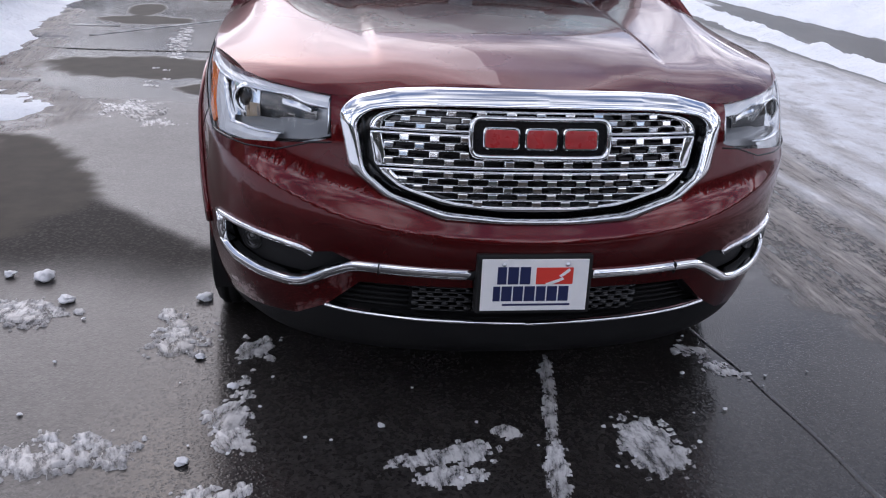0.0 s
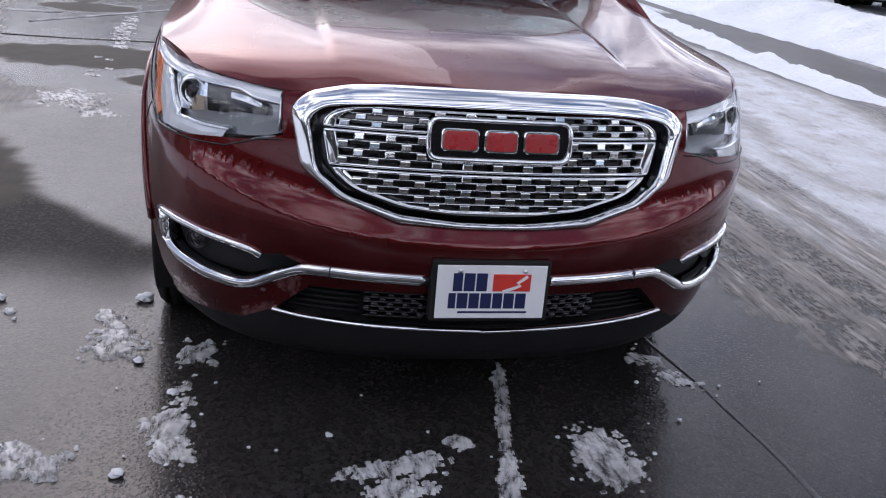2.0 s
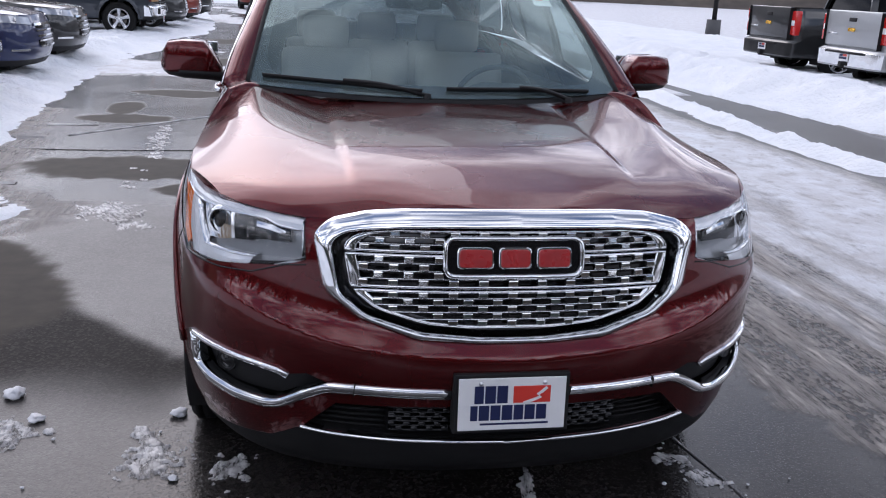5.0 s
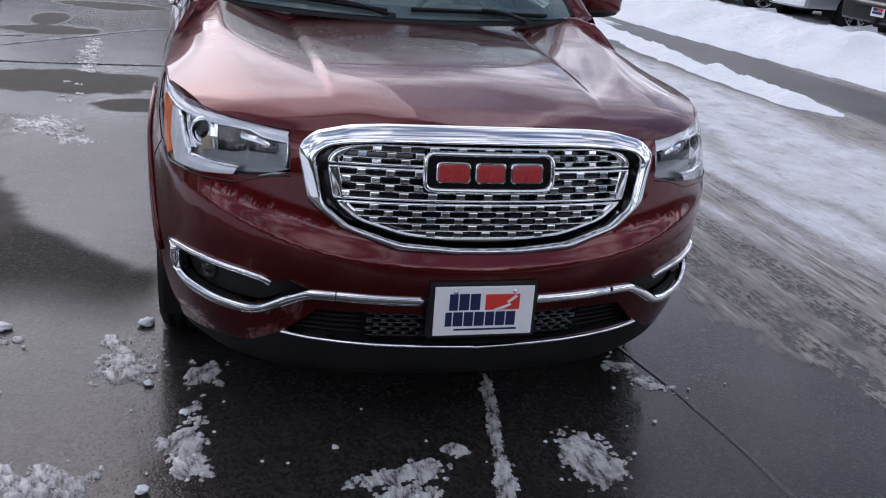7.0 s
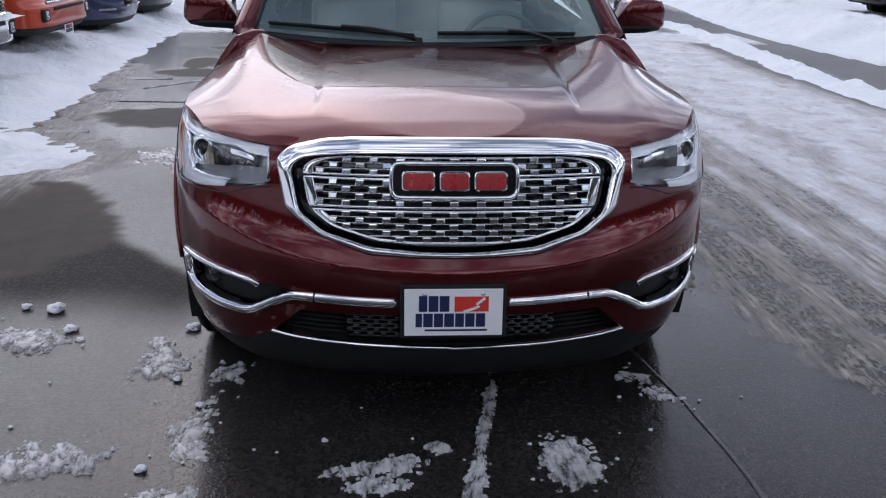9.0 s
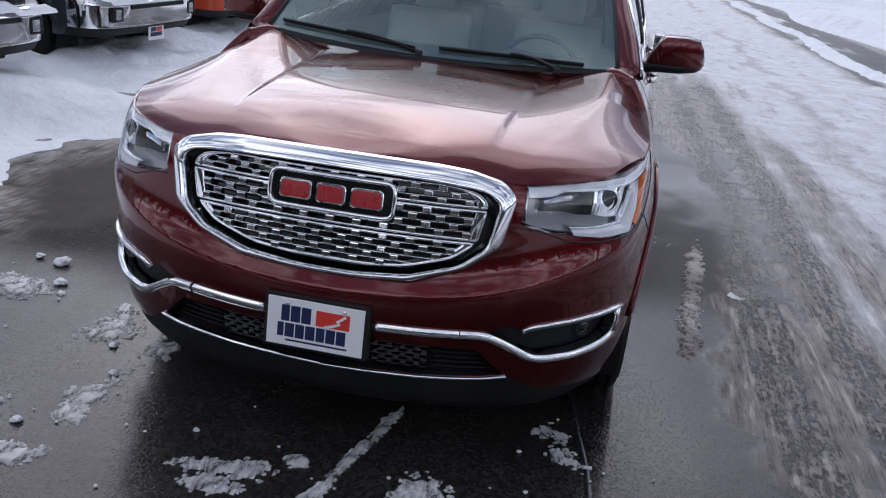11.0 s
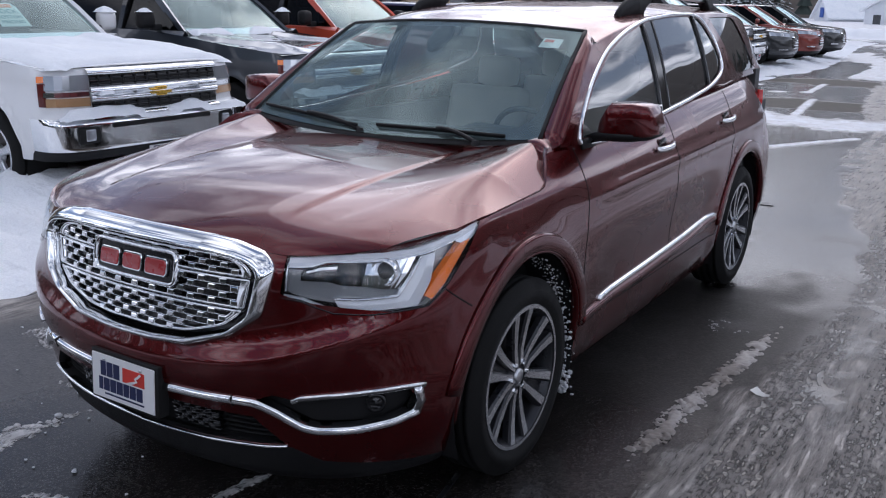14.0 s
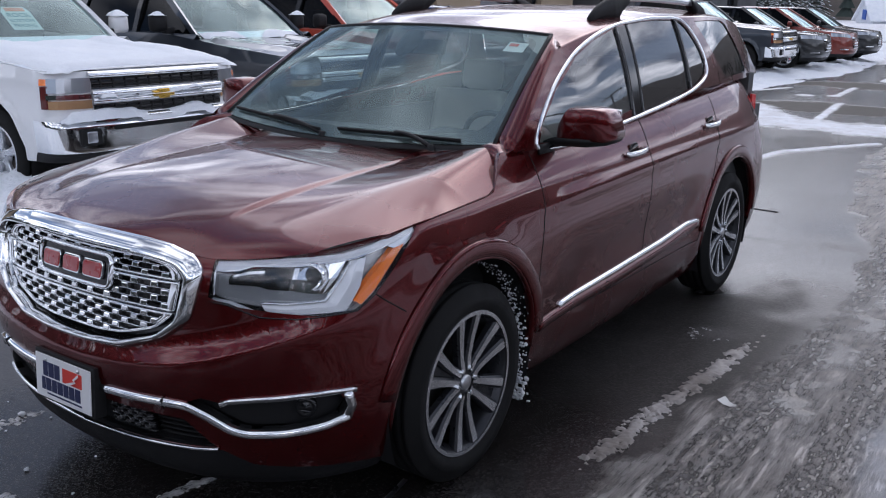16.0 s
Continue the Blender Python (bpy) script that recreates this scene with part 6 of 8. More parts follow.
# door mirrors
for side in (1, -1):
    mirror = new("door_mirror")
    mirror.parent = suv
    tagged(mirror, "red door mirror with black base")
    bm = bmesh.new()
    rows = []
    # sections across the housing: x, depth front, depth back, z low, z high
    secs = ((0.874, 1.72, 1.80, 1.188, 1.214), (0.895, 1.688, 1.825, 1.184, 1.256), (0.925, 1.670, 1.836, 1.183, 1.304), (0.942, 1.667, 1.840, 1.183, 1.322), (1.03, 1.675, 1.845, 1.184, 1.324), (1.088, 1.692, 1.845, 1.188, 1.316), (1.108, 1.715, 1.843, 1.194, 1.282), (1.122, 1.755, 1.838, 1.203, 1.236))
    for x, yf, yb, zl, zh in secs:
        cy, cz, ry, rz = (yf + yb) / 2, (zl + zh) / 2, (yb - yf) / 2, (zh - zl) / 2
        ring = []
        for a in np.linspace(0, 2 * math.pi, 20, endpoint=False):
            ca, sa = math.cos(a), math.sin(a)
            ring.append(bm.verts.new((side * x, cy + ry * math.copysign(abs(ca) ** 0.32, ca), cz + rz * math.copysign(abs(sa) ** 0.32, sa))))
        rows.append(ring)
    for r0, r1 in zip(rows, rows[1:]):
        for k in range(20):
            bm.faces.new((r0[k], r0[(k + 1) % 20], r1[(k + 1) % 20], r1[k]))
    bm.faces.new(rows[0])
    bm.faces.new(rows[-1][::-1])
    bmesh.ops.recalc_face_normals(bm, faces=bm.faces[:])
    part("mirror_housing", bm, M_RED, mirror)
    bm = bmesh.new()
    rows = []
    for x, yf, yb, zl, zh in ((0.835, 1.68, 1.77, 1.150, 1.180), (0.87, 1.69, 1.80, 1.155, 1.195), (0.92, 1.667, 1.836, 1.164, 1.200), (1.02, 1.672, 1.846, 1.168, 1.202), (1.09, 1.70, 1.846, 1.178, 1.205), (1.115, 1.745, 1.84, 1.19, 1.208)):
        rows.append([bm.verts.new((side * x, y, z)) for y, z in ((yf, zh), (yf + 0.006, (zl + zh) / 2), (yf + 0.03, zl), (yb - 0.02, zl), (yb, (zl + zh) / 2), (yb, zh))])
    for r0, r1 in zip(rows, rows[1:]):
        for k in range(6):
            bm.faces.new((r0[k], r0[(k + 1) % 6], r1[(k + 1) % 6], r1[k]))
    bm.faces.new(rows[0])
    bm.faces.new(rows[-1][::-1])
    bmesh.ops.recalc_face_normals(bm, faces=bm.faces[:])
    part("mirror_base", bm, M_PLASTIC, mirror, "black mirror base")
    bm = bmesh.new()
    box(bm, 0.895, 1.10, 1.840, 1.850, 1.200, 1.312, 0.004, Matrix.Diagonal((side, 1, 1, 1)))
    part("mirror_glass", bm, M_CHROME, mirror)
    # handles
    for y, z, own in ((2.44, 1.050, front_doors), (3.50, 1.078, rear_doors)):
        s = shell.sy(y, z)
        own_door = own[0] if side > 0 else own[1]
        bm = bmesh.new()
        pts = [shell.at(shell.sy(y + d, z + d * 0.03), z + d * 0.03, 0.006 + 0.030 * math.sin(math.pi * (d + 0.11) / 0.22) ** 0.5, side) for d in np.linspace(-0.11, 0.11, 12)]
        sweep(bm, pts, [(0.008, -0.012), (0.010, 0.0), (0.008, 0.012), (-0.006, 0.014), (-0.006, -0.014)], shell.at(s, z, 0.05, side) - shell.at(s, z, 0, side))
        part("door_handle", bm, M_CHROME, own_door, "chrome door handle")
        bm = bmesh.new()
        c = shell.at(s, z, -0.004, side)
        bmesh.ops.create_uvsphere(bm, u_segments=18, v_segments=10, radius=1, matrix=Matrix.Translation(c) @ Matrix.Diagonal((0.0065, 0.055, 0.045, 1)))
        part("handle_recess", bm, M_GLOSSBLACK, own_door)

# number-plate holder with the dealer's plate: bars stand for its lettering
plate = new("front_plate")
plate.parent = suv
tagged(plate, "white dealer plate with navy bars and a red block")
plate.matrix_local = Matrix.Translation((0, -0.018, 0))


def plate_box(name, x0, x1, z0, z1, y0, y1, mat, parent, bevel=0.002):
    bm = bmesh.new()
    box(bm, x0, x1, y0, y1, z0, z1, bevel)
    tilt = Matrix.Translation((0, 0, 0.41)) @ Matrix.Rotation(radians(-3.5), 4, "X") @ Matrix.Translation((0, 0, -0.41))
    bmesh.ops.transform(bm, matrix=tilt, verts=bm.verts[:])
    return part(name, bm, mat, parent, smooth=False)


plate_box("plate_bracket", -0.165, 0.165, 0.398, 0.572, 0.006, 0.05, M_PLASTIC, plate, 0.004)
plate_box("plate_sheet", -0.1525, 0.1525, 0.409, 0.561, -0.001, 0.004, M_PLATE, plate)
# letter-like bars in two rows, a small line, a red block with a pale stripe
xk = -0.108
for wdt in (0.030, 0.034, 0.034):
    plate_box("plate_bar", xk, xk + wdt - 0.004, 0.488, 0.539, -0.0025, 0.001, M_INK, plate, 0.0008)
    xk += wdt
xk = -0.118
for wdt in (0.024, 0.033, 0.032, 0.034, 0.031, 0.033, 0.033):
    plate_box("plate_bar", xk, xk + wdt - 0.004, 0.438, 0.482, -0.0025, 0.001, M_INK, plate, 0.0008)
    xk += wdt
plate_box("plate_bar", -0.09, 0.105, 0.424, 0.430, -0.0018, 0.001, M_INK, plate, 0.0005)
plate_box("plate_block", 0.002, 0.108, 0.488, 0.537, -0.0025, 0.001, M_INKRED, plate, 0.0008)
bm = bmesh.new()
pts = [(0.03, 0.489), (0.062, 0.500), (0.078, 0.507), (0.070, 0.514), (0.082, 0.522), (0.096, 0.534)]
sweep(bm, [Vector((x, -0.0052 + (z - 0.41) * 0.061 - 0.002, z)) for x, z in pts], [(0.0012, -0.004), (0.0012, 0.004), (-0.0012, 0.004), (-0.0012, -0.004)], Vector((0, -1, 0)))
part("plate_stripe", bm, M_PLATE, plate, smooth=False)
for x in (-0.09, 0.09):
    bm = bmesh.new()
    lathe(bm, [(0.0, 0.005), (0.005, 0.004), (0.007, 0.0)], 14, Matrix.Translation((x, 0.006, 0.546)) @ Matrix.Rotation(-math.pi / 2, 4, "Z"))
    part("plate_screw", bm, M_SATIN, plate)

# inside: floor, dash, wheel, seats
bm = bmesh.new()
box(bm, -0.80, 0.80, 1.40, 4.6, 0.30, 0.50)
box(bm, -0.86, -0.80, 1.5, 4.6, 0.45, 1.10)
box(bm, 0.80, 0.86, 1.5, 4.6, 0.45, 1.10)
box(bm, -0.8, 0.8, 4.5, 4.6, 0.4, 1.3)
part("cabin_tub", bm, M_DASH, suv, smooth=False)
bm = bmesh.new()
rows = []
for y, z in ((1.44, 1.135), (1.60, 1.150), (1.78, 1.155), (1.90, 1.12), (1.95, 1.0), (1.92, 0.7)):
    rows.append([bm.verts.new((x, y + 0.04 * abs(x), z - 0.03 * abs(x) + (0.03 if 0.2 < x < 0.6 and 1.6 < y < 1.92 else 0))) for x in np.linspace(-0.78, 0.78, 19)])
for r0, r1 in zip(rows, rows[1:]):
    for k in range(18):
        bm.faces.new((r0[k], r0[k + 1], r1[k + 1], r1[k]))
part("dashboard", bm, M_DASH, suv, "dark dashboard")
bm = bmesh.new()
ringp = [Matrix.Rotation(radians(25), 4, "X") @ Vector((0.185 * math.cos(a), 0, 0.185 * math.sin(a))) + Vector((0.38, 2.08, 1.06)) for a in np.linspace(0, 2 * math.pi, 28, endpoint=False)]
sweep(bm, ringp, [(0.014 * math.cos(a), 0.014 * math.sin(a)) for a in np.linspace(0, 2 * math.pi, 8, endpoint=False)], Vector((0, 1, 0.3)), closed=True)
box(bm, 0.30, 0.46, 2.03, 2.07, 1.0, 1.10, 0.015)
part("steering_wheel", bm, M_DASH, suv, "dark steering wheel")
for sx, sy_ in ((0.38, 2.35), (-0.38, 2.35), (0.40, 3.25), (-0.40, 3.25), (0.0, 3.25)):
    seat = new("seat")
    seat.parent = suv
    hw = 0.25 if sy_ < 3 else 0.2
    for nm, (x0, x1, y0, y1, z0, z1, tilt) in {"seat_cushion": (-hw, hw, 0.0, 0.5, 0.52, 0.70, 0), "seat_back": (-hw, hw, 0.46, 0.60, 0.62, 1.24, -14), "headrest": (-0.13, 0.13, 0.62, 0.72, 1.24, 1.42, -8)}.items():
        bm = bmesh.new()
        m = Matrix.Translation((sx, sy_, 0)) @ Matrix.Translation((0, 0.5, 0.6)) @ Matrix.Rotation(radians(tilt), 4, "X") @ Matrix.Translation((0, -0.5, -0.6))
        box(bm, x0, x1, y0, y1, z0, z1, 0.045, m)
        part(nm, bm, M_SEAT, seat)
# inside mirror pod and stickers on the glass
bm = bmesh.new()
c = on_screen(-0.03, 0.90, -0.04)
bmesh.ops.create_uvsphere(bm, u_segments=20, v_segments=12, radius=1, matrix=Matrix.Translation(c) @ Matrix.Rotation(radians(35), 4, "X") @ Matrix.Diagonal((0.055, 0.11, 0.03, 1)))
box(bm, -0.16, 0.10, 2.02, 2.045, 1.475, 1.545, 0.02)
part("inside_mirror", bm, M_PLASTIC, suv, "dark mirror and sensor pod")
bm = bmesh.new()
st = [on_screen(x, b, -0.006) for x, b in ((0.50, 0.80), (0.59, 0.80), (0.585, 0.90), (0.50, 0.90))]
bm.faces.new([bm.verts.new(p) for p in st])
part("windscreen_sticker", bm, M_STICKER, suv, "small pale paper sticker", smooth=False)
bm = bmesh.new()
st = [on_screen(x, b, -0.0045) for x, b in ((0.51, 0.855), (0.55, 0.855), (0.55, 0.885), (0.51, 0.885))]
bm.faces.new([bm.verts.new(p) for p in st])
part("sticker_mark", bm, M_STICKRED, suv, smooth=False)
# headliner under the roof, floor pan under the body
bm = bmesh.new()
box(bm, -0.62, 0.62, 0.45, 4.75, 0.24, 0.30)
part("underbody", bm, M_DARK, suv, smooth=False)
# the tail: glass hatch and lamps, seen only edge on
bm = bmesh.new()
rows = []
for q in np.linspace(0, 1, 14):
    x, y, z = green(np.float64(4.9), np.float64(q))
    rows.append((float(x), float(z)))
vsx = [bm.verts.new((x, 4.9, z)) for x, z in rows] + [bm.verts.new((-x, 4.9, z)) for x, z in rows[-2::-1]]
bm.faces.new(vsx)
facing(part("tailgate_glass", bm, M_TINT, suv, smooth=False), (0, 1, 0))
for side in (1, -1):
    trim("tail_lamp", [G(4.45, 1.10), G(4.60, 1.10)], [(0.012, -0.07), (0.016, 0.0), (0.012, 0.07), (-0.02, 0.07), (-0.02, -0.07)], M_TAIL, side, "red tail lamp")

# ---- other vehicles: pickups and smaller cars ----
def bars(parent, place, rows, mat, name="plate_bar"):
    """Bars for lettering on a small plate: rows of (x0, x1, z0, z1)."""
    for x0, x1, z0, z1 in rows:
        bm = bmesh.new()
        box(bm, x0, x1, -0.004, 0.0, z0, z1)
        bmesh.ops.transform(bm, matrix=place, verts=bm.verts[:])
        part(name, bm, mat, parent, smooth=False)


def dealer_plate(parent, place):
    """A white plate with navy bars and a red block, its face to -y."""
    p = new("plate")
    p.parent = parent
    tagged(p, "white dealer plate with navy bars")
    bm = bmesh.new()
    box(bm, -0.152, 0.152, -0.003, 0.003, -0.076, 0.076, 0.002)
    bmesh.ops.transform(bm, matrix=place, verts=bm.verts[:])
    part("plate_sheet", bm, M_PLATE, p, smooth=False)
    bars(p, place @ Matrix.Translation((0, -0.002, 0)), [(-0.108, -0.010, 0.008, 0.050), (-0.118, 0.108, -0.040, 0.0)], M_INK)
    bars(p, place @ Matrix.Translation((0, -0.002, 0)), [(0.002, 0.108, 0.008, 0.050)], M_INKRED, "plate_block")


M_TAILDARK = material("dark_red_lamp_trim", (0.10, 0.010, 0.008), 0.2, coat=1.0)


def vehicle(name, label, category, kind, mat, at_pose, group="", snow=False, tail=False, nose=True, badge_mat=None, bumper=None):
    """A parked pickup or a crossover, its nose at y = 0 looking to -y."""
    v = thing(name, label, category, group)
    pick = kind == "pickup"
    L, half = (5.85, 1.005) if pick else (4.70, 0.945)
    wy, wr = ((0.98, 4.62), 0.405) if pick else ((0.95, 3.72), 0.365)
    arch = wr + 0.065
    base = 0.42 if pick else 0.26
    if pick:
        wcurve = curve([0.30, 0.5, 0.8, 1.0, 1.15, 1.30, 1.45], [0.95, 0.99, 1.005, 1.0, 0.975, 0.945, 0.91])
        ncurve = curve([0.30, 0.46, 0.50, 0.74, 0.78, 1.10, 1.2, 1.5], [0.10, 0.05, 0.0, 0.0, 0.045, 0.075, 0.16, 0.40])
        tline = curve([0.0, 0.10, 0.35, 1.0, 1.75, 2.2, 3.95, 4.1, 5.85], [1.135, 1.14, 1.155, 1.20, 1.275, 1.31, 1.33, 1.39, 1.40])
        tcurve = curve([0.3, 0.45, 0.7, 0.72, 1.5], [0.1, 0.0, 0.0, 0.12, 0.12])
        front, rear = (0.78, 0.03, 0.30), (0.85, 0.02, 0.15)
        cowl, cab0, cab1, belt, roof, rx = (1.72, 1.27), 1.72, 3.98, 1.31, 1.86, 0.70
    else:
        wcurve = curve([0.25, 0.4, 0.7, 0.9, 1.02, 1.15], [0.88, 0.925, 0.945, 0.935, 0.90, 0.83])
        ncurve = curve([0.25, 0.35, 0.5, 0.7, 0.92, 1.0, 1.2], [0.12, 0.05, 0.0, 0.02, 0.10, 0.16, 0.35])
        tline = curve([0.0, 0.2, 0.5, 1.1, 1.45, 2.0, 3.5, 4.7], [0.92, 0.93, 0.96, 1.02, 1.08, 1.07, 1.14, 1.12])
        tcurve = curve([0.25, 0.5, 1.1], [0.1, 0.0, 0.15])
        front, rear = (0.55, 0.10, 0.65), (0.6, 0.10, 0.5)
        cowl, cab0, cab1, belt, roof, rx = (1.35, 1.06), 1.35, 4.50, 1.08, 1.66, 0.62
    sh = Shell(L, front, rear, lambda z, y: wcurve(z) + 0 * y, ncurve, tcurve, half)
    sh.bumps.append(lambda y, z: sum(0.018 * smooth(arch + 0.09, arch + 0.03, np.hypot(y - w, z - wr)) for w in wy))
    g = Sheet(np.r_[np.arange(0, 1.7, 0.05), np.arange(1.7, sh.end - 0.9, 0.12), np.linspace(sh.end - 0.9, sh.end, 14)], np.arange(base, 1.50, 0.055))
    # top line
    pts = []
    for s in np.r_[np.arange(0, 1.6, 0.1), np.arange(1.6, sh.end, 0.25), sh.end]:
        y = float(sh.place(np.float64(s), np.float64(1.0))[1])
        pts.append((s, float(tline(y))))
    for (s0, z0), (s1, z1) in zip(pts, pts[1:]):
        g.cut([(s0, z0), (s1, z1), (s1, 1.8), (s0, 1.8)], 1)
    for w in wy:
        ring = [(sh.sy(w - arch - 0.005, base), base - 0.2)] + [(sh.sy(w - arch * math.cos(a), wr + 0.02 + arch * math.sin(a)), wr + 0.02 + arch * math.sin(a)) for a in np.linspace(0, math.pi, 15)] + [(sh.sy(w + arch + 0.005, base), base - 0.2)]
        g.cut(ring, 1)
    chrome = []
    if pick:
        corner = sh.sx(0.97, 0.65)
        g.cut([(0, 0.755), (corner + 0.22, 0.755), (corner + 0.22, 0.50), (0, 0.50)], 2)
        g.cut([(0, 0.50), (corner + 0.22, 0.50), (corner + 0.22, 0.2), (0, 0.2)], 3)
        rs = sh.end
        g.cut([(rs, 0.70), (rs - 1.02, 0.70), (rs - 1.02, 0.45), (rs, 0.45)], 4)
        g.cut([(sh.sy(2.75, 0.9), 0.3), (sh.sy(2.75, 0.9), 1.6), (sh.sy(4.03, 0.9), 1.6), (sh.sy(4.03, 0.9), 0.3)], 5)
        g.cut([(sh.sy(1.62, 0.9), 0.3), (sh.sy(1.62, 0.9), 1.6), (sh.sy(2.75, 0.9), 1.6), (sh.sy(2.75, 0.9), 0.3)], 6)
    else:
        g.cut([(0, 0.34), (sh.end, 0.34), (sh.end, 0.1), (0, 0.1)], 3)
        g.cut([(sh.sy(2.45, 0.8), 0.3), (sh.sy(2.45, 0.8), 1.6), (sh.sy(3.3, 0.8), 1.6), (sh.sy(3.3, 0.8), 0.3)], 5)
        g.cut([(sh.sy(1.42, 0.8), 0.3), (sh.sy(1.42, 0.8), 1.6), (sh.sy(2.45, 0.8), 1.6), (sh.sy(2.45, 0.8), 0.3)], 6)

    def skin_of(nm, num, m, lab="", joined=True):
        uv, faces = g.take((num,))
        if faces:
            return bend(nm, uv, faces, sh.place, sh.normal, m, v, lab, (1, -1), joined)

    split = sh.sy(4.03, 0.9) if pick else sh.sy(3.3, 0.8)
    for f in g.bm.faces:
        if f[g.lay] == 0 and f.calc_center_median().x > split:
            f[g.lay] = 7
    skin_of("front_body", 0, mat)
    skin_of("bed_side" if pick else "rear_quarter_panel", 7, mat, joined=False)
    skin_of("front_bumper", 2, bumper or M_CHROME, "painted front bumper" if bumper else "chrome front bumper")
    skin_of("lower_valance", 3, M_PLASTIC, "black plastic valance")
    skin_of("rear_bumper", 4, M_CHROME if mat is not M_BLACKP else M_PLASTIC, "rear bumper")
    skin_of("rear_door", 5, mat, joined=False)
    skin_of("front_door", 6, mat, joined=False)
    # hood
    def hood_at(a, y, t):
        zc = tline(y) + (0.035 if pick else 0.03) * math.sin(math.pi * min(1, t * 1.2 + 0.12)) * 0.9
        dome = 0.03 * smooth(0.12, 0.4, t) * (smooth(0.42, 0.50, abs(a)) * (1 - smooth(0.72, 0.86, abs(a)))) if pick else 0.0
        return float(zc - 0.03 * abs(a) ** 4 + dome)

    bm = bmesh.new()
    rows = []
    for t in np.linspace(0, 1, 16):
        row = []
        for a in np.linspace(-1, 1, 25):
            y0 = float(sh.place(np.float64(sh.sx(abs(a) * half * 0.93, 1.0)), np.float64(float(tline(0.2))))[1]) - 0.005
            y = y0 + (cowl[0] + 0.06 - y0) * t
            row.append((a * float(wcurve(tline(y))), y, hood_at(a, y, t)))
        rows.append(row)
    quad_strip(bm, rows)
    part("hood", bm, mat, v)
    # bed
    if pick:
        bm = bmesh.new()
        quad_strip(bm, [[(-0.91, 4.06, z), (0.91, 4.06, z)] for z in (1.385, 0.75)])
        quad_strip(bm, [[(-0.85, y, 0.76), (0.85, y, 0.76)] for y in (4.06, 5.75)])
        quad_strip(bm, [[(x, 4.06, z), (x, 5.8, z)] for x, z in ((-0.935, 1.398), (-0.83, 1.398), (-0.83, 0.76))])
        quad_strip(bm, [[(x, 4.06, z), (x, 5.8, z)] for x, z in ((0.935, 1.398), (0.83, 1.398), (0.83, 0.76))])
        part("bed", bm, M_PLASTIC, v, smooth=False)
        bm = bmesh.new()
        box(bm, -0.80, 0.80, 5.70, 5.775, 0.78, 1.41, 0.02)
        tg = part("tailgate", bm, mat, v)
        bm = bmesh.new()
        box(bm, -0.11, 0.11, 5.77, 5.79, 1.22, 1.29, 0.01)
        part("tailgate_handle", bm, M_PLASTIC, tg)
        bm = bmesh.new()
        box(bm, -0.10, 0.10, 5.776, 5.786, 1.05, 1.11, 0.02)
        part("badge", bm, M_GOLD, tg, "small gold badge")
        bm = bmesh.new()
        box(bm, 0.44, 0.74, 5.776, 5.781, 0.98, 1.01)
        part("lettering_bar", bm, M_SATIN, tg)
    # cabin: roof, pillars, panes
    zb = belt
    fx = 0.84 if pick else 0.80
    run = 0.78 if pick else 0.95
    zr = roof
    A0, A1 = Vector((fx, cowl[0] + 0.05, cowl[1] - 0.01)), Vector((rx, cowl[0] + run, zr - 0.05))
    rear_slope = 0.10 if pick else 0.45
    C0, C1 = Vector((fx + 0.03, cab1, zb - 0.02)), Vector((rx, cab1 - rear_slope, zr - 0.05))
    bx = fx + 0.05
    bm = bmesh.new()
    rows = []
    for t in np.linspace(0, 1, 12):
        y = A1.y - 0.03 + (C1.y - A1.y + 0.06) * t
        rows.append([(a * (rx + 0.012), y + (-0.05 * (1 - a * a) if t < 0.1 else 0), zr - 0.045 + 0.045 * (1 - a**4) * (0.6 + 0.4 * math.sin(math.pi * t)) - 0.03 * (1 - math.sin(math.pi * t)) * 0.6) for a in np.linspace(-1, 1, 15)])
    quad_strip(bm, rows)
    ob = part("roof", bm, mat, v)
    md = ob.modifiers.new("thickness", "SOLIDIFY")
    md.thickness, md.offset = 0.04, -1
    mid_y = 2.80 if pick else 2.52
    for side in (1, -1):
        def sd(p):
            return Vector((p[0] * side, p[1], p[2]))

        def side_x(z):
            return bx + (rx + 0.01 - bx) * (z - zb) / (zr - 0.05 - zb)

        for nm, p, q, w in (("front_pillar", A0, A1, 0.035), ("centre_pillar", Vector((bx, mid_y, zb)), Vector((rx + 0.01, mid_y - 0.03, zr - 0.05)), 0.04), ("rear_pillar", C0, C1, 0.07)):
            bm = bmesh.new()
            sweep(bm, [sd(p), sd(p.lerp(q, 0.5) + Vector((0.008, 0, 0.012))), sd(q)], [(0.025, -w), (0.025, w), (-0.02, w), (-0.02, -w)], Vector((side, 0, 0.4)))
            part(nm, bm, mat if nm != "centre_pillar" else M_GLOSSBLACK, v, smooth=False)
        # shoulder between the doors and the panes
        bm = bmesh.new()
        ys = np.linspace(cowl[0] - 0.02, C0.y + 0.05, 12)
        quad_strip(bm, [[(side * float(wcurve(tline(y)) + 0.002), y, float(tline(y)) - 0.004) for y in ys], [(side * (bx + 0.01), y, max(zb, float(tline(y))) + 0.012) for y in ys], [(side * (bx - 0.06), y, max(zb, float(tline(y))) - 0.02) for y in ys]])
        part("belt_shoulder", bm, mat, v)
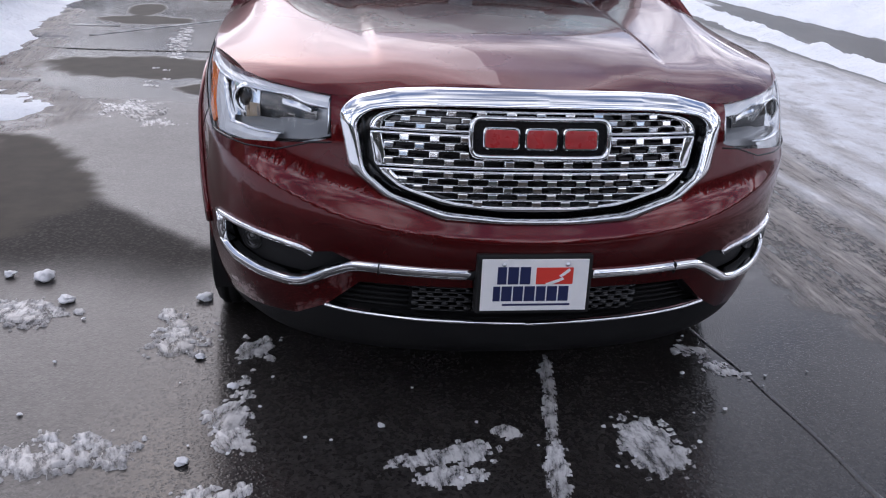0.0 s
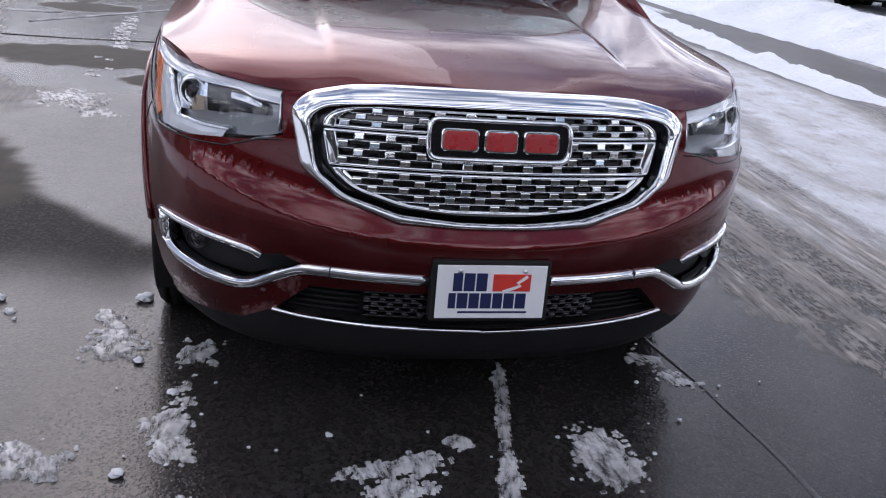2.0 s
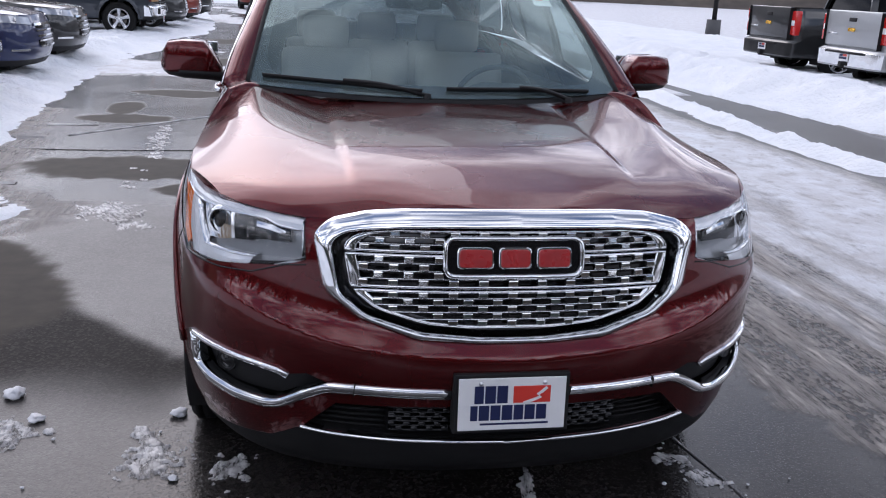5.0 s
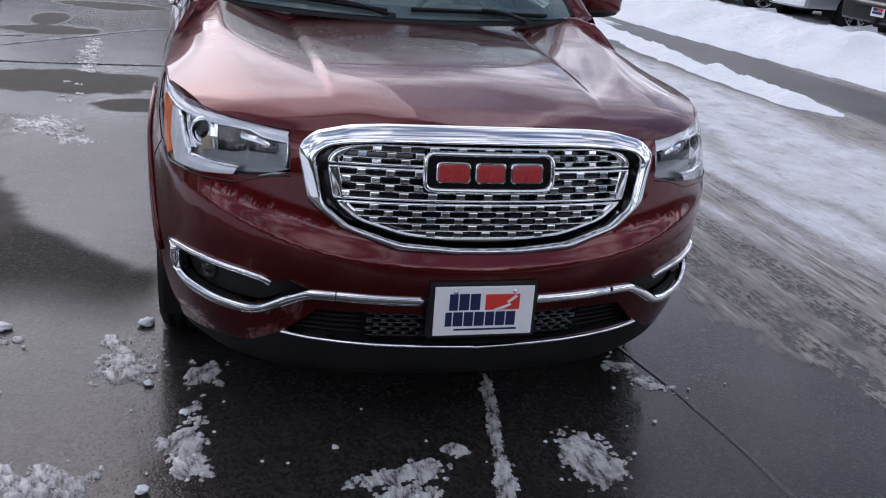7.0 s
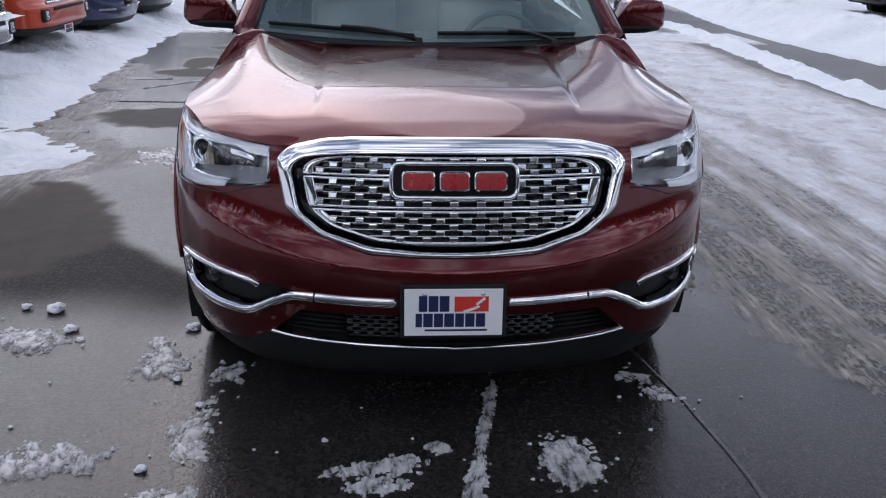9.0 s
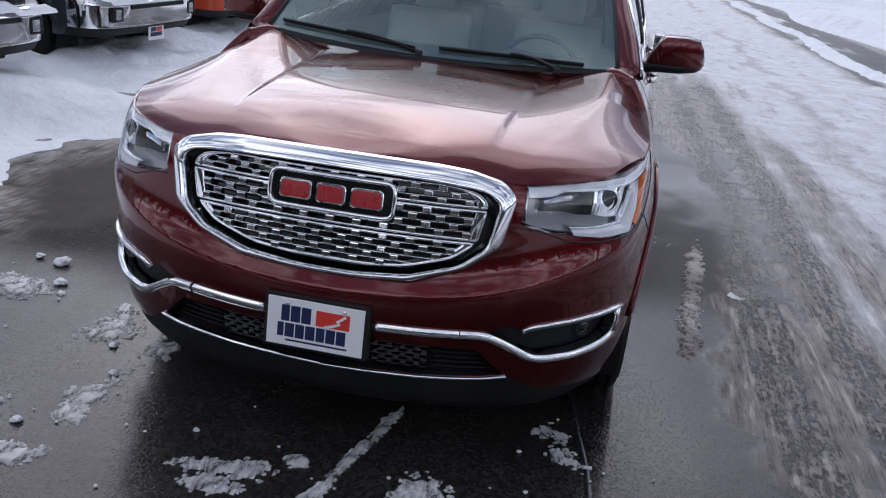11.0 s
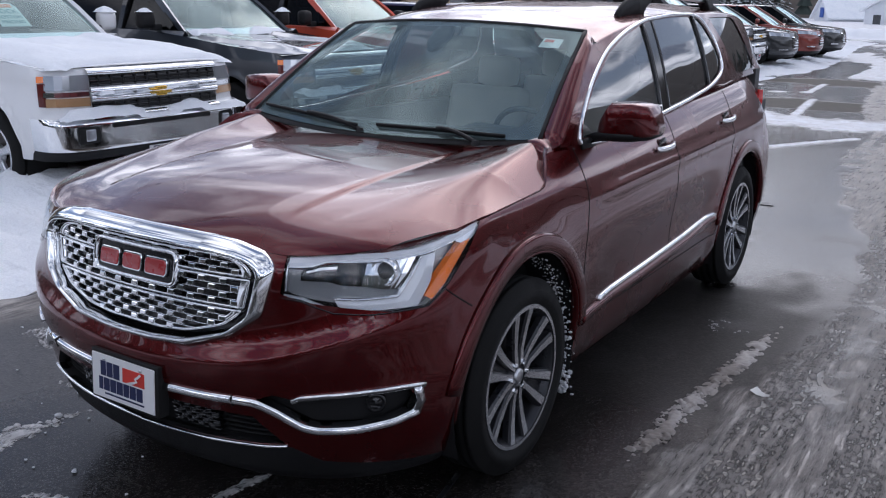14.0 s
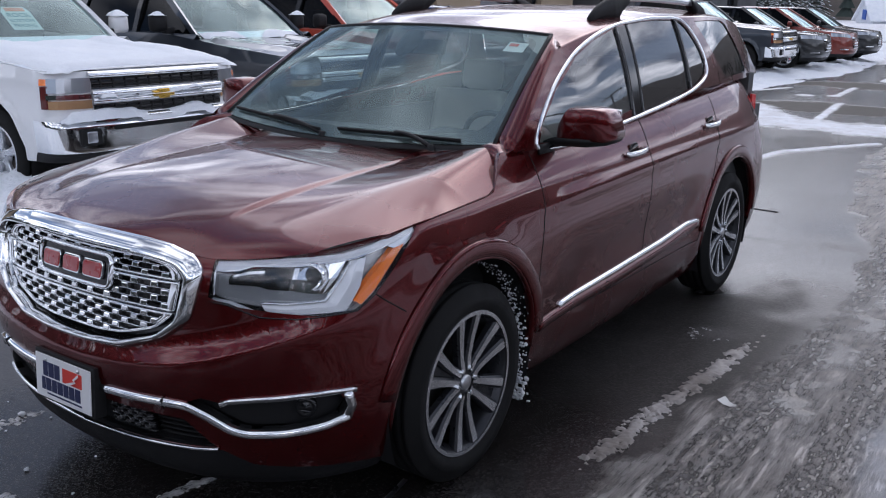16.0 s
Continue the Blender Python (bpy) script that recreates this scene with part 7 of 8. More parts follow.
        for nm, ya, yb2 in (("front_door_glass", A0.y + 0.05, mid_y - 0.03), ("rear_door_glass", mid_y + 0.03, C0.y - 0.04)):
            bm = bmesh.new()
            t_a = A1.y + 0.0 if nm.startswith("front") else mid_y
            t_b = mid_y - 0.06 if nm.startswith("front") else C1.y - 0.03
            quad_strip(bm, [[(side * bx, ya, zb + 0.005), (side * bx, yb2, zb + 0.005)], [(side * (rx + 0.008), t_a, zr - 0.07), (side * (rx + 0.008), t_b, zr - 0.07)]])
            ob = facing(part(nm, bm, M_TINT2, v, "dark tinted glass", smooth=False), (side, 0, 0))
            ob.visible_shadow = False
        # door mirror and handles
        mir = new("door_mirror")
        mir.parent = v
        bm = bmesh.new()
        box(bm, 1.0, 1.20, A0.y + 0.28, A0.y + 0.40, zb + 0.03, zb + 0.22 if pick else zb + 0.17, 0.05, Matrix.Diagonal((side, 1, 1, 1)) @ Matrix.Translation((0 if pick else -0.08, 0, 0)))
        part("mirror_housing", bm, M_PLASTIC if pick and mat is not M_WHITE else mat, mir)
        bm = bmesh.new()
        box(bm, 0.90, 1.03, A0.y + 0.30, A0.y + 0.38, zb + 0.01, zb + 0.08, 0.015, Matrix.Diagonal((side, 1, 1, 1)) @ Matrix.Translation((0 if pick else -0.08, 0, 0)))
        part("mirror_arm", bm, M_PLASTIC, mir)
        for y in (mid_y - 0.15, C0.y - 0.20):
            bm = bmesh.new()
            z = zb - 0.16
            x = float(wcurve(z))
            box(bm, x - 0.005, x + 0.035, y - 0.10, y + 0.10, z - 0.016, z + 0.016, 0.012, Matrix.Diagonal((side, 1, 1, 1)))
            part("door_handle", bm, mat if mat is M_BLACKP else M_CHROME, v)
        for w in wy:
            wheel("wheel", v, (side * (half - 0.135), w, wr), side, wr, wr * (0.62 if pick else 0.66), 0.25, "five", M_SATIN, M_MACHINED, False)
            bm = bmesh.new()
            quad_strip(bm, [[(side * x, w - arch * 1.03 * math.cos(a), wr + 0.02 + arch * 1.03 * math.sin(a)) for a in np.linspace(-0.3, math.pi + 0.3, 16)] for x in (half - 0.02, 0.62)])
            part("wheel_arch_liner", bm, M_DARK, v)
        # head and tail lamps
        if nose:
            lamp = new("headlight")
            lamp.parent = v
            specs = (((0.665, 0.965, 0.975, 1.090), M_LENS2), ((0.665, 0.965, 0.850, 0.915), M_AMBERLAMP), ((0.665, 0.97, 0.925, 0.962), M_CHROME)) if pick else (((0.50, 0.86, 0.80, 0.90), M_LENS2), ((0.62, 0.84, 0.46, 0.49), M_CHROME))
            for (x0, x1, z0, z1), mm in specs:
                bm = bmesh.new()
                xs = np.linspace(x0, x1, 7)
                lift = 0.04 if not pick and mm is M_LENS2 else 0.0
                f0 = [[sh.at(sh.sx(x, z0), z + lift * (x - x0) / (x1 - x0), 0.012, side) for x in xs] for z in (z0, z1)]
                ring = [sh.at(sh.sx(x0, z0), z1, -0.02, side)]
                quad_strip(bm, [[p + Vector((0, 0.05, 0)) for p in f0[0]], f0[0], f0[1], [p + Vector((0, 0.05, 0)) for p in f0[1]]])
                part("lamp_chamber", bm, mm, lamp, smooth=False)
                if mm is M_LENS2:
                    # wraps round the corner
                    bm = bmesh.new()
                    quad_strip(bm, [[sh.at(sh.sx(x1, z0) + d, z, 0.010, side) for d in np.linspace(0, 0.06 if pick else 0.22, 5)] for z in ((z0 + lift, z1 + lift) if not pick else (z1 - 0.055, z1 - 0.005))])
                    part("side_chamber", bm, M_LENS2 if not pick else M_AMBER, lamp, smooth=False)
                    if pick:
                        bm = bmesh.new()
                        quad_strip(bm, [[sh.at(sh.sx(x1, z0) + d, z, 0.009, side) for d in np.linspace(-0.01, 0.055, 5)] for z in (0.852, 0.93, z1 - 0.06)])
                        part("side_trim", bm, M_TAILDARK, lamp, smooth=False)
                        continue
                    bm = bmesh.new()
                    c = sh.at(sh.sx((x0 + x1) / 2 + 0.06, z0), (z0 + z1) / 2 + lift * 0.6, 0.016, side)
                    bmesh.ops.create_uvsphere(bm, u_segments=14, v_segments=8, radius=0.035, matrix=Matrix.Translation(c) @ Matrix.Diagonal((1, 0.3, 1, 1)))
                    part("lamp_bulb", bm, M_REFLECTOR, lamp)
        if tail or not pick:
            tl = new("tail_lamp")
            tl.parent = v
            z0, z1 = (0.86, 1.34) if pick else (0.85, 1.05)
            bm = bmesh.new()
            y1 = L - 0.12 if pick else L - 0.15
            x1 = float(wcurve(1.1)) if pick else 0.80
            box(bm, x1 - 0.17, x1 + 0.004, y1 - 0.12, y1 + 0.012, z0, z1, 0.02, Matrix.Diagonal((side, 1, 1, 1)))
            part("tail_lens", bm, M_TAIL, tl, "red tail lamp lens")
            bm = bmesh.new()
            box(bm, x1 - 0.15, x1 - 0.03, y1 + 0.008, y1 + 0.016, (z0 + z1) / 2 - 0.05, (z0 + z1) / 2 + 0.05, 0.004, Matrix.Diagonal((side, 1, 1, 1)))
            part("reverse_lens", bm, M_PLATE, tl)
    # windscreen and rear pane
    bm = bmesh.new()
    quad_strip(bm, [[(a * (fx * (1 - b) + rx * b), A0.y - 0.07 * (1 - a * a) + (A1.y - A0.y) * b, A0.z - 0.01 * (1 - a * a) + (A1.z - A0.z) * b + 0.02 * math.sin(math.pi * b)) for a in np.linspace(-1, 1, 15)] for b in np.linspace(0, 1, 8)])
    ob = facing(part("windscreen", bm, M_GLASS, v, "clear windscreen"), (0, -1, 1))
    ob.visible_shadow = False
    bm = bmesh.new()
    quad_strip(bm, [[(a * (fx + 0.02), C0.y - 0.01, zb) for a in (-1, 1)], [(a * rx, C1.y - 0.01, zr - 0.06) for a in (-1, 1)]])
    facing(part("rear_glass", bm, M_TINT2, v, smooth=False), (0, 1, 0.3))
    bm = bmesh.new()
    box(bm, -0.80, 0.80, A0.y + 0.02, C0.y - 0.05, 0.5, zb - 0.03)
    part("cabin_floor", bm, M_DASH, v, smooth=False)
    for x in (-0.36, 0.36):
        for y in ((2.45,) if True else ()):
            bm = bmesh.new()
            box(bm, x - 0.24, x + 0.24, y + 0.22, y + 0.36, zb - 0.2, zb + 0.26, 0.05)
            box(bm, x - 0.12, x + 0.12, y + 0.26, y + 0.36, zb + 0.27, zb + 0.42, 0.04)
            part("seat_back", bm, M_DASH if pick else M_SEAT, v)
    bm = bmesh.new()
    box(bm, -0.7, 0.7, 0.35, L - 0.3, base - 0.06, base + 0.10)
    part("underbody", bm, M_DARK, v, smooth=False)
    # nose
    if nose and pick:
        grl = new("grille")
        grl.parent = v
        tagged(grl, "dark grille with chrome bars")

        def face(nm, x1, z0, z1, out, m, segs=13, shrink=0.0):
            bm = bmesh.new()
            xs = np.linspace(-x1, x1, segs)

            def at_x(x, z, o):
                p = sh.at(sh.sx(abs(x), z), z, o)
                return Vector((math.copysign(p.x, x), p.y, p.z))

            quad_strip(bm, [[at_x(x, z0, out - 0.04) for x in xs], [at_x(x, z0, out) for x in xs], [at_x(x * (1 - shrink), (z0 + z1) / 2, out + 0.006) for x in xs], [at_x(x, z1, out) for x in xs], [at_x(x, z1, out - 0.04) for x in xs]])
            return part(nm, bm, m, grl)

        face("opening", 0.655, 0.995, 1.085, 0.006, M_GLOSSBLACK)
        face("opening", 0.655, 0.785, 0.875, 0.006, M_GLOSSBLACK)
        face("chrome_bar", 0.665, 1.088, 1.135, 0.022, M_CHROME)
        face("chrome_bar", 0.66, 0.885, 0.925, 0.034, M_CHROME)
        face("chrome_bar", 0.66, 0.935, 0.985, 0.028, M_CHROME)
        face("chrome_bar", 0.66, 0.757, 0.783, 0.020, M_CHROME)
        for z in (1.022, 1.052, 0.812, 0.845):
            face("slat", 0.645, z - 0.006, z + 0.006, 0.014, M_PLASTIC)
        for x in np.linspace(-0.58, 0.58, 11):
            for z in (1.04, 0.83):
                bm = bmesh.new()
                c = sh.at(sh.sx(abs(x), z), z, 0.012)
                box(bm, x - 0.008, x + 0.008, c.y - 0.004, c.y + 0.02, z - 0.038, z + 0.038)
                part("mesh_rib", bm, M_PLASTIC, grl, smooth=False)
        bm = bmesh.new()
        y = float(sh.at(0.0, 0.93).y) - 0.050
        box(bm, -0.105, 0.105, y, y + 0.03, 0.905, 0.950, 0.006)
        box(bm, -0.05, 0.05, y - 0.004, y + 0.03, 0.888, 0.967, 0.006)
        part("badge", bm, badge_mat or M_GOLD, grl, "plain gold badge")
        # bumper: step, fog lamps, tow openings, plate
        for side in (1, -1):
            bm = bmesh.new()
            c = sh.at(sh.sx(0.72, 0.62), 0.62, 0.004, side)
            box(bm, c.x - 0.10, c.x + 0.10, c.y - 0.01, c.y + 0.03, 0.555, 0.695, 0.02)
            part("fog_lamp_recess", bm, M_PLASTIC, v)
            bm = bmesh.new()
            box(bm, c.x - 0.05, c.x + 0.05, c.y - 0.016, c.y + 0.02, 0.575, 0.675, 0.015)
            part("fog_lamp", bm, M_LENS2, v)
        bm = bmesh.new()
        box(bm, -0.52, 0.52, -0.004, 0.03, 0.665, 0.705, 0.012)
        part("bumper_opening", bm, M_PLASTIC, v)
        dealer_plate(v, Matrix.Translation((0.0, 0.035, 0.415)))
    elif nose:
        grl = new("grille")
        grl.parent = v
        tagged(grl, "dark grille edged in chrome")
        for z0, z1, x1, m, o in ((0.52, 0.80, 0.40, M_GLOSSBLACK, 0.008), (0.79, 0.82, 0.44, M_CHROME, 0.02), (0.64, 0.665, 0.40, M_CHROME, 0.016), (0.575, 0.595, 0.38, M_CHROME, 0.016), (0.71, 0.73, 0.41, M_CHROME, 0.016), (0.50, 0.52, 0.36, M_CHROME, 0.018)):
            bm = bmesh.new()
            xs = np.linspace(-x1, x1, 9)
            rows = []
            for z, oo in ((z0, o - 0.03), (z0, o), (z1, o), (z1, o - 0.03)):
                rows.append([Vector((math.copysign(sh.at(sh.sx(abs(x), z), z, oo).x, x), sh.at(sh.sx(abs(x), z), z, oo).y, z)) for x in xs])
            quad_strip(bm, rows)
            part("grille_bar" if m is M_CHROME else "opening", bm, m, grl, smooth=False)
    if tail and pick:
        dealer_plate(v, Matrix.Translation((0.0, 5.862, 0.60)) @ Matrix.Rotation(math.pi, 4, "Z"))
        bm = bmesh.new()
        box(bm, -0.55, 0.55, 5.80, 5.90, 0.66, 0.70, 0.012)
        part("bumper_step", bm, M_PLASTIC, v)
        bm = bmesh.new()
        box(bm, -0.05, 0.05, 5.70, 5.92, 0.42, 0.52, 0.01)
        part("tow_hitch", bm, M_PLASTIC, v)
    v.matrix_world = at_pose
    y_front = 0.12
    return v, sh, lambda x, y: hood_at(max(-1, min(1, x / 0.97)), y, (y - y_front) / (cowl[0] + 0.06 - y_front)), wcurve


M_LENS2 = material("lamp_glass_over_reflector", (0.45, 0.47, 0.50), 0.12, 0.6, coat=1.0)
M_AMBERLAMP = material("pale_amber_lamp", (0.55, 0.33, 0.17), 0.2, 0.3, coat=1.0)


def snow_cover(name, label, world_m, x0, x1, y0, y1, z_of, thick, seed, step=0.045, hole=0.0):
    """Snow lying on a vehicle: a lumpy sheet with a ragged edge, resting on z_of(x, y)."""
    xs, ys = np.arange(x0, x1 + step / 2, step), np.arange(y0, y1 + step / 2, step)
    X, Y = np.meshgrid(xs, ys, indexing="ij")
    n = fbm(X * 3, Y * 3, 3, seed)
    inset = np.minimum(np.minimum(X - x0, x1 - X), np.minimum(Y - y0, y1 - Y))
    h = thick * (0.45 + 1.1 * n) * smooth(-0.01, 0.12, inset + 0.10 * (n - 0.5)) - thick * 0.10
    if hole:
        h = h - thick * 2.2 * (1 - smooth(hole, hole + 0.10, fbm(X * 2.2 + 7, Y * 2.2, 3, seed + 3)))
    base = np.vectorize(lambda x, y: float(z_of(x, y)))(X, Y)
    idx = np.arange(X.size).reshape(X.shape)
    quads = np.stack([idx[:-1, :-1], idx[1:, :-1], idx[1:, 1:], idx[:-1, 1:]], -1).reshape(-1, 4)
    quads = quads[(h.reshape(-1)[quads] > -0.5).all(1)]
    used = np.unique(quads)
    back = np.full(X.size, -1)
    back[used] = np.arange(len(used))
    V = np.stack([X, Y, base + np.where(h > 0, h, np.maximum(3 * h - 0.01, -0.03))], -1).reshape(-1, 3)[used]
    me = bpy.data.meshes.new(name)
    me.from_pydata(V.tolist(), [], back[quads].tolist())
    me.materials.append(M_SNOWCAP)
    me.polygons.foreach_set("use_smooth", [True] * len(me.polygons))
    ob = new(name, me)
    ob.matrix_world = world_m
    return tagged(ob, label, "snow", kind="stuff")


ROW = "pickups parked in a row facing the lane"
LX = -3.82
P1 = pose(LX, 3.47, 0, 0, 0, 90)
t1, sh1, tl1, wc1 = vehicle("pickup_truck", "white pickup truck with snow-covered hood and gold badge", "truck", "pickup", M_WHITE, P1, ROW)
P2 = pose(LX - 0.05, 6.22, 0, 0, 0, 90)
t2, sh2, tl2, wc2 = vehicle("pickup_truck", "dark slate pickup truck with snow on its bumper", "truck", "pickup", M_NAVY, P2, ROW)
P3 = pose(LX - 0.15, 8.98, 0, 0, 0, 90)
vehicle("pickup_truck", "orange-red pickup truck behind a snow bank", "truck", "pickup", M_ORANGE, P3, ROW, bumper=M_ORANGE)
vehicle("car", "dark blue crossover behind a snow bank", "car", "suv", M_BLUE, pose(LX - 0.1, 11.75, 0, 0, 0, 90), ROW)
vehicle("car", "black crossover behind a snow bank", "car", "suv", M_BLACKP, pose(LX - 0.1, 14.4, 0, 0, 0, 90), ROW)
for P, tl_, sh_, thick, hole, nm, seed in ((P1, tl1, sh1, 0.045, 0.0, "white", 41), (P2, tl2, sh2, 0.02, 0.52, "slate", 47)):
    if nm == "white":
        snow_cover("snow_cover", "snow lying on the white truck's hood", P, -0.955, 0.955, 0.125, 1.74, tl_, thick, seed, hole=hole)
    snow_cover("snow_cover", "snow heaped at the foot of the windscreen", P, -0.76, 0.76, 1.66, 1.86, lambda x, y: 1.275 + 0.55 * max(0, y - 1.74) + 0.02, 0.05, seed + 1, 0.03, 0.35)
    snow_cover("snow_cover", "snow lying along the chrome bumper step", P, -0.95, 0.95, -0.03, 0.11, lambda x, y: 0.750 + 0.15 * max(0, y), 0.085, seed + 2, 0.018, 0.0 if nm == "white" else 0.3)
    snow_cover("snow_cover", "thin snow on the grille bar", P, -0.62, 0.45, -0.012, 0.05, lambda x, y: 0.955, 0.045, seed + 4, 0.010, 0.33)
    for side in (1, -1):
        snow_cover("snow_cover", "cap of snow on a door mirror", P, min(side * 1.0, side * 1.2), max(side * 1.0, side * 1.2), 2.04, 2.19, lambda x, y: 1.55, 0.07, seed + 5, 0.02)
# sale sign hung behind the white truck's windscreen
M_SIGN = material("pale_green_card", (0.50, 0.62, 0.58), 0.6, patch=0.2, patch_scale=20)
M_SIGNTOP = material("orange_card", (0.62, 0.22, 0.10), 0.6)
M_SIGNINK = material("sign_ink", (0.08, 0.20, 0.20), 0.6)
sign = thing("sale_sign", "small pale green paper sale sign behind a windscreen", "sign")
bm = bmesh.new()
bm.faces.new([bm.verts.new((x, 0, z)) for x, z in ((-0.15, -0.17), (0.15, -0.17), (0.15, 0.10), (0.11, 0.17), (-0.11, 0.17), (-0.15, 0.10))])
r = bmesh.ops.extrude_face_region(bm, geom=bm.faces[:])
bmesh.ops.translate(bm, vec=(0, 0.003, 0), verts=[e for e in r["geom"] if isinstance(e, bmesh.types.BMVert)])
part("card", bm, M_SIGN, sign, smooth=False)
bm = bmesh.new()
box(bm, -0.10, 0.10, -0.003, -0.001, 0.10, 0.155)
part("card_top", bm, M_SIGNTOP, sign, smooth=False)
for word, z, size in (("ROCK", 0.015, 0.085), ("BOTTOM", -0.060, 0.060), ("PRICING", -0.130, 0.062)):
    cu = bpy.data.curves.new("sign_word", "FONT")
    cu.body, cu.size, cu.align_x, cu.extrude = word, size, "CENTER", 0.001
    cu.materials.append(M_SIGNINK)
    ob = new("sign_word", cu)
    ob.parent = sign
    ob.matrix_local = Matrix.Translation((0, -0.003, z)) @ Matrix.Rotation(math.pi / 2, 4, "X")
sign.matrix_world = P1 @ Matrix.Translation((0.02, 2.14, 1.50)) @ Matrix.Rotation(radians(-52), 4, "X")

# the row across the lane, tails to the lane
ROW_R = "pickups parked across the lane, tails to the lane"
for yc, mm, lab in ((7.15, M_SILVER, "silver pickup truck with red tail lamps"), (10.05, M_BLACKP, "black pickup truck with red tail lamps"), (13.05, M_SILVER, "silver pickup truck with chrome rear bumper"), (16.0, M_BLACKP, "black pickup truck behind a snow bank")):
    vehicle("pickup_truck", lab, "truck", "pickup", mm, pose(9.4 + 5.85, yc, 0.05, 0, 0, 90), ROW_R, tail=True, nose=False)
# the far row and a car at its end
ROW_F = "cars parked in the far row"
vehicle("pickup_truck", "dark green-black pickup truck with chrome bumper", "truck", "pickup", M_NAVY, pose(-3.6, 22.6, 0, 0, 0, 90), ROW_F)
vehicle("car", "dark crossover with chrome grille", "car", "suv", M_BLACKP, pose(-3.3, 25.3, 0.05, 0, 0, 90), ROW_F)
vehicle("car", "copper red crossover with chrome grille", "car", "suv", M_RUST, pose(-3.15, 28.1, 0.05, 0, 0, 90), ROW_F)
vehicle("car", "black crossover with chrome grille", "car", "suv", M_BLACKP, pose(-3.0, 31.0, 0.05, 0, 0, 90), ROW_F)
vehicle("car", "dark red crossover facing down the aisle", "car", "suv", M_RUST, pose(-1.7, 43.0, 0.0, 0, 0, 4))

# ---- buildings ----
M_TAN = material("tan_stucco", (0.36, 0.28, 0.19), 0.85, patch=0.5, patch_scale=0.6, alt=(0.29, 0.225, 0.155), bump=0.004, bump_scale=60)
M_GREYWALL = material("dark_grey_siding", (0.085, 0.085, 0.088), 0.75, patch=0.4, patch_scale=0.8, bump=0.003, bump_scale=30)
M_WHITEWALL = material("white_siding", (0.74, 0.76, 0.80), 0.7, patch=0.3, patch_scale=0.8)
M_BLUESIGN = material("blue_sign", (0.05, 0.12, 0.45), 0.5)
M_WINDOW = material("dark_window", (0.02, 0.024, 0.03), 0.06, coat=1.0)


def wall_with_openings(parent, x, y0, y1, z1, openings, mat, thick=0.25):
    """A wall in the plane x, its openings (y0, y1, z0, z1) cut through, with a frame and a pane in each."""
    g = Sheet(np.linspace(y0, y1, 3), np.array([-1.0, z1]))
    for a, b, c, d in openings:
        g.cut([(a, c), (b, c), (b, d), (a, d)], 1)
    uv, faces = g.take((0,))
    me = bpy.data.meshes.new("wall")
    me.from_pydata([(x, u, v) for u, v in uv], [], faces)
    me.materials.append(mat)
    ob = new("wall", me)
    ob.parent = parent
    md = ob.modifiers.new("thickness", "SOLIDIFY")
    md.thickness, md.offset = thick, 1
    for a, b, c, d in openings:
        w = new("window")
        w.parent = parent
        bm = bmesh.new()
        box(bm, x - 0.14, x - 0.12, a, b, c, d)
        part("pane", bm, M_WINDOW, w, smooth=False)
        bm = bmesh.new()
        for (p, q, r, s) in ((a, a + 0.07, c, d), (b - 0.07, b, c, d), (a + 0.07, b - 0.07, c, c + 0.07), (a + 0.07, b - 0.07, d - 0.07, d), ((a + b) / 2 - 0.03, (a + b) / 2 + 0.03, c + 0.07, d - 0.07)):
            box(bm, x - 0.12, x - 0.05, p, q, r, s)
        part("window_frame", bm, M_PLASTIC, w, smooth=False)


shop = thing("showroom", "long tan showroom building with dark eaves behind the trucks", "building")
wall_with_openings(shop, -18.0, 0.0, 38.0, 4.2, [(3, 8, 0.6, 2.9), (10, 15, 0.6, 2.9), (17, 19, 0.0, 2.4), (22, 27, 0.6, 2.9), (30, 35, 0.6, 2.9)], M_TAN)
bm = bmesh.new()
box(bm, -30, -16.9, -0.6, 38.6, 4.2, 4.9, 0.05)
part("eaves", bm, M_GREYWALL, shop, "dark flat eaves", smooth=False)
bm = bmesh.new()
box(bm, -30, -18.3, 0.0, 38.0, -0.5, 4.2)
part("building_core", bm, M_TAN, shop, smooth=False)
wing = thing("workshop", "dark grey workshop with a low eave and a sign", "building")
wall_with_openings(wing, -16.6, 39.2, 62.0, 3.2, [(42, 46, 0.0, 2.6), (49, 53, 0.0, 2.6), (56, 58, 0.8, 2.2)], M_GREYWALL)
bm = bmesh.new()
quad_strip(bm, [[(x, 39.0, z), (x, 62.8, z)] for x, z in ((-15.6, 3.0), (-15.6, 3.3), (-22.0, 6.2), (-30, 3.0))])
ob = part("roof", bm, M_GREYWALL, wing, smooth=False)
bm = bmesh.new()
box(bm, -30, -16.9, 39.2, 62.0, -0.5, 3.1)
part("building_core", bm, M_GREYWALL, wing, smooth=False)
bm = bmesh.new()
box(bm, -15.62, -15.5, 59.4, 61.4, 2.2, 3.0, 0.02)
part("sign_board", bm, M_WHITEWALL, wing, "small pale sign board", smooth=False)
bm = bmesh.new()
box(bm, -15.5, -15.48, 59.7, 61.1, 2.5, 2.75)
part("sign_bar", bm, M_BLUESIGN, wing, smooth=False)


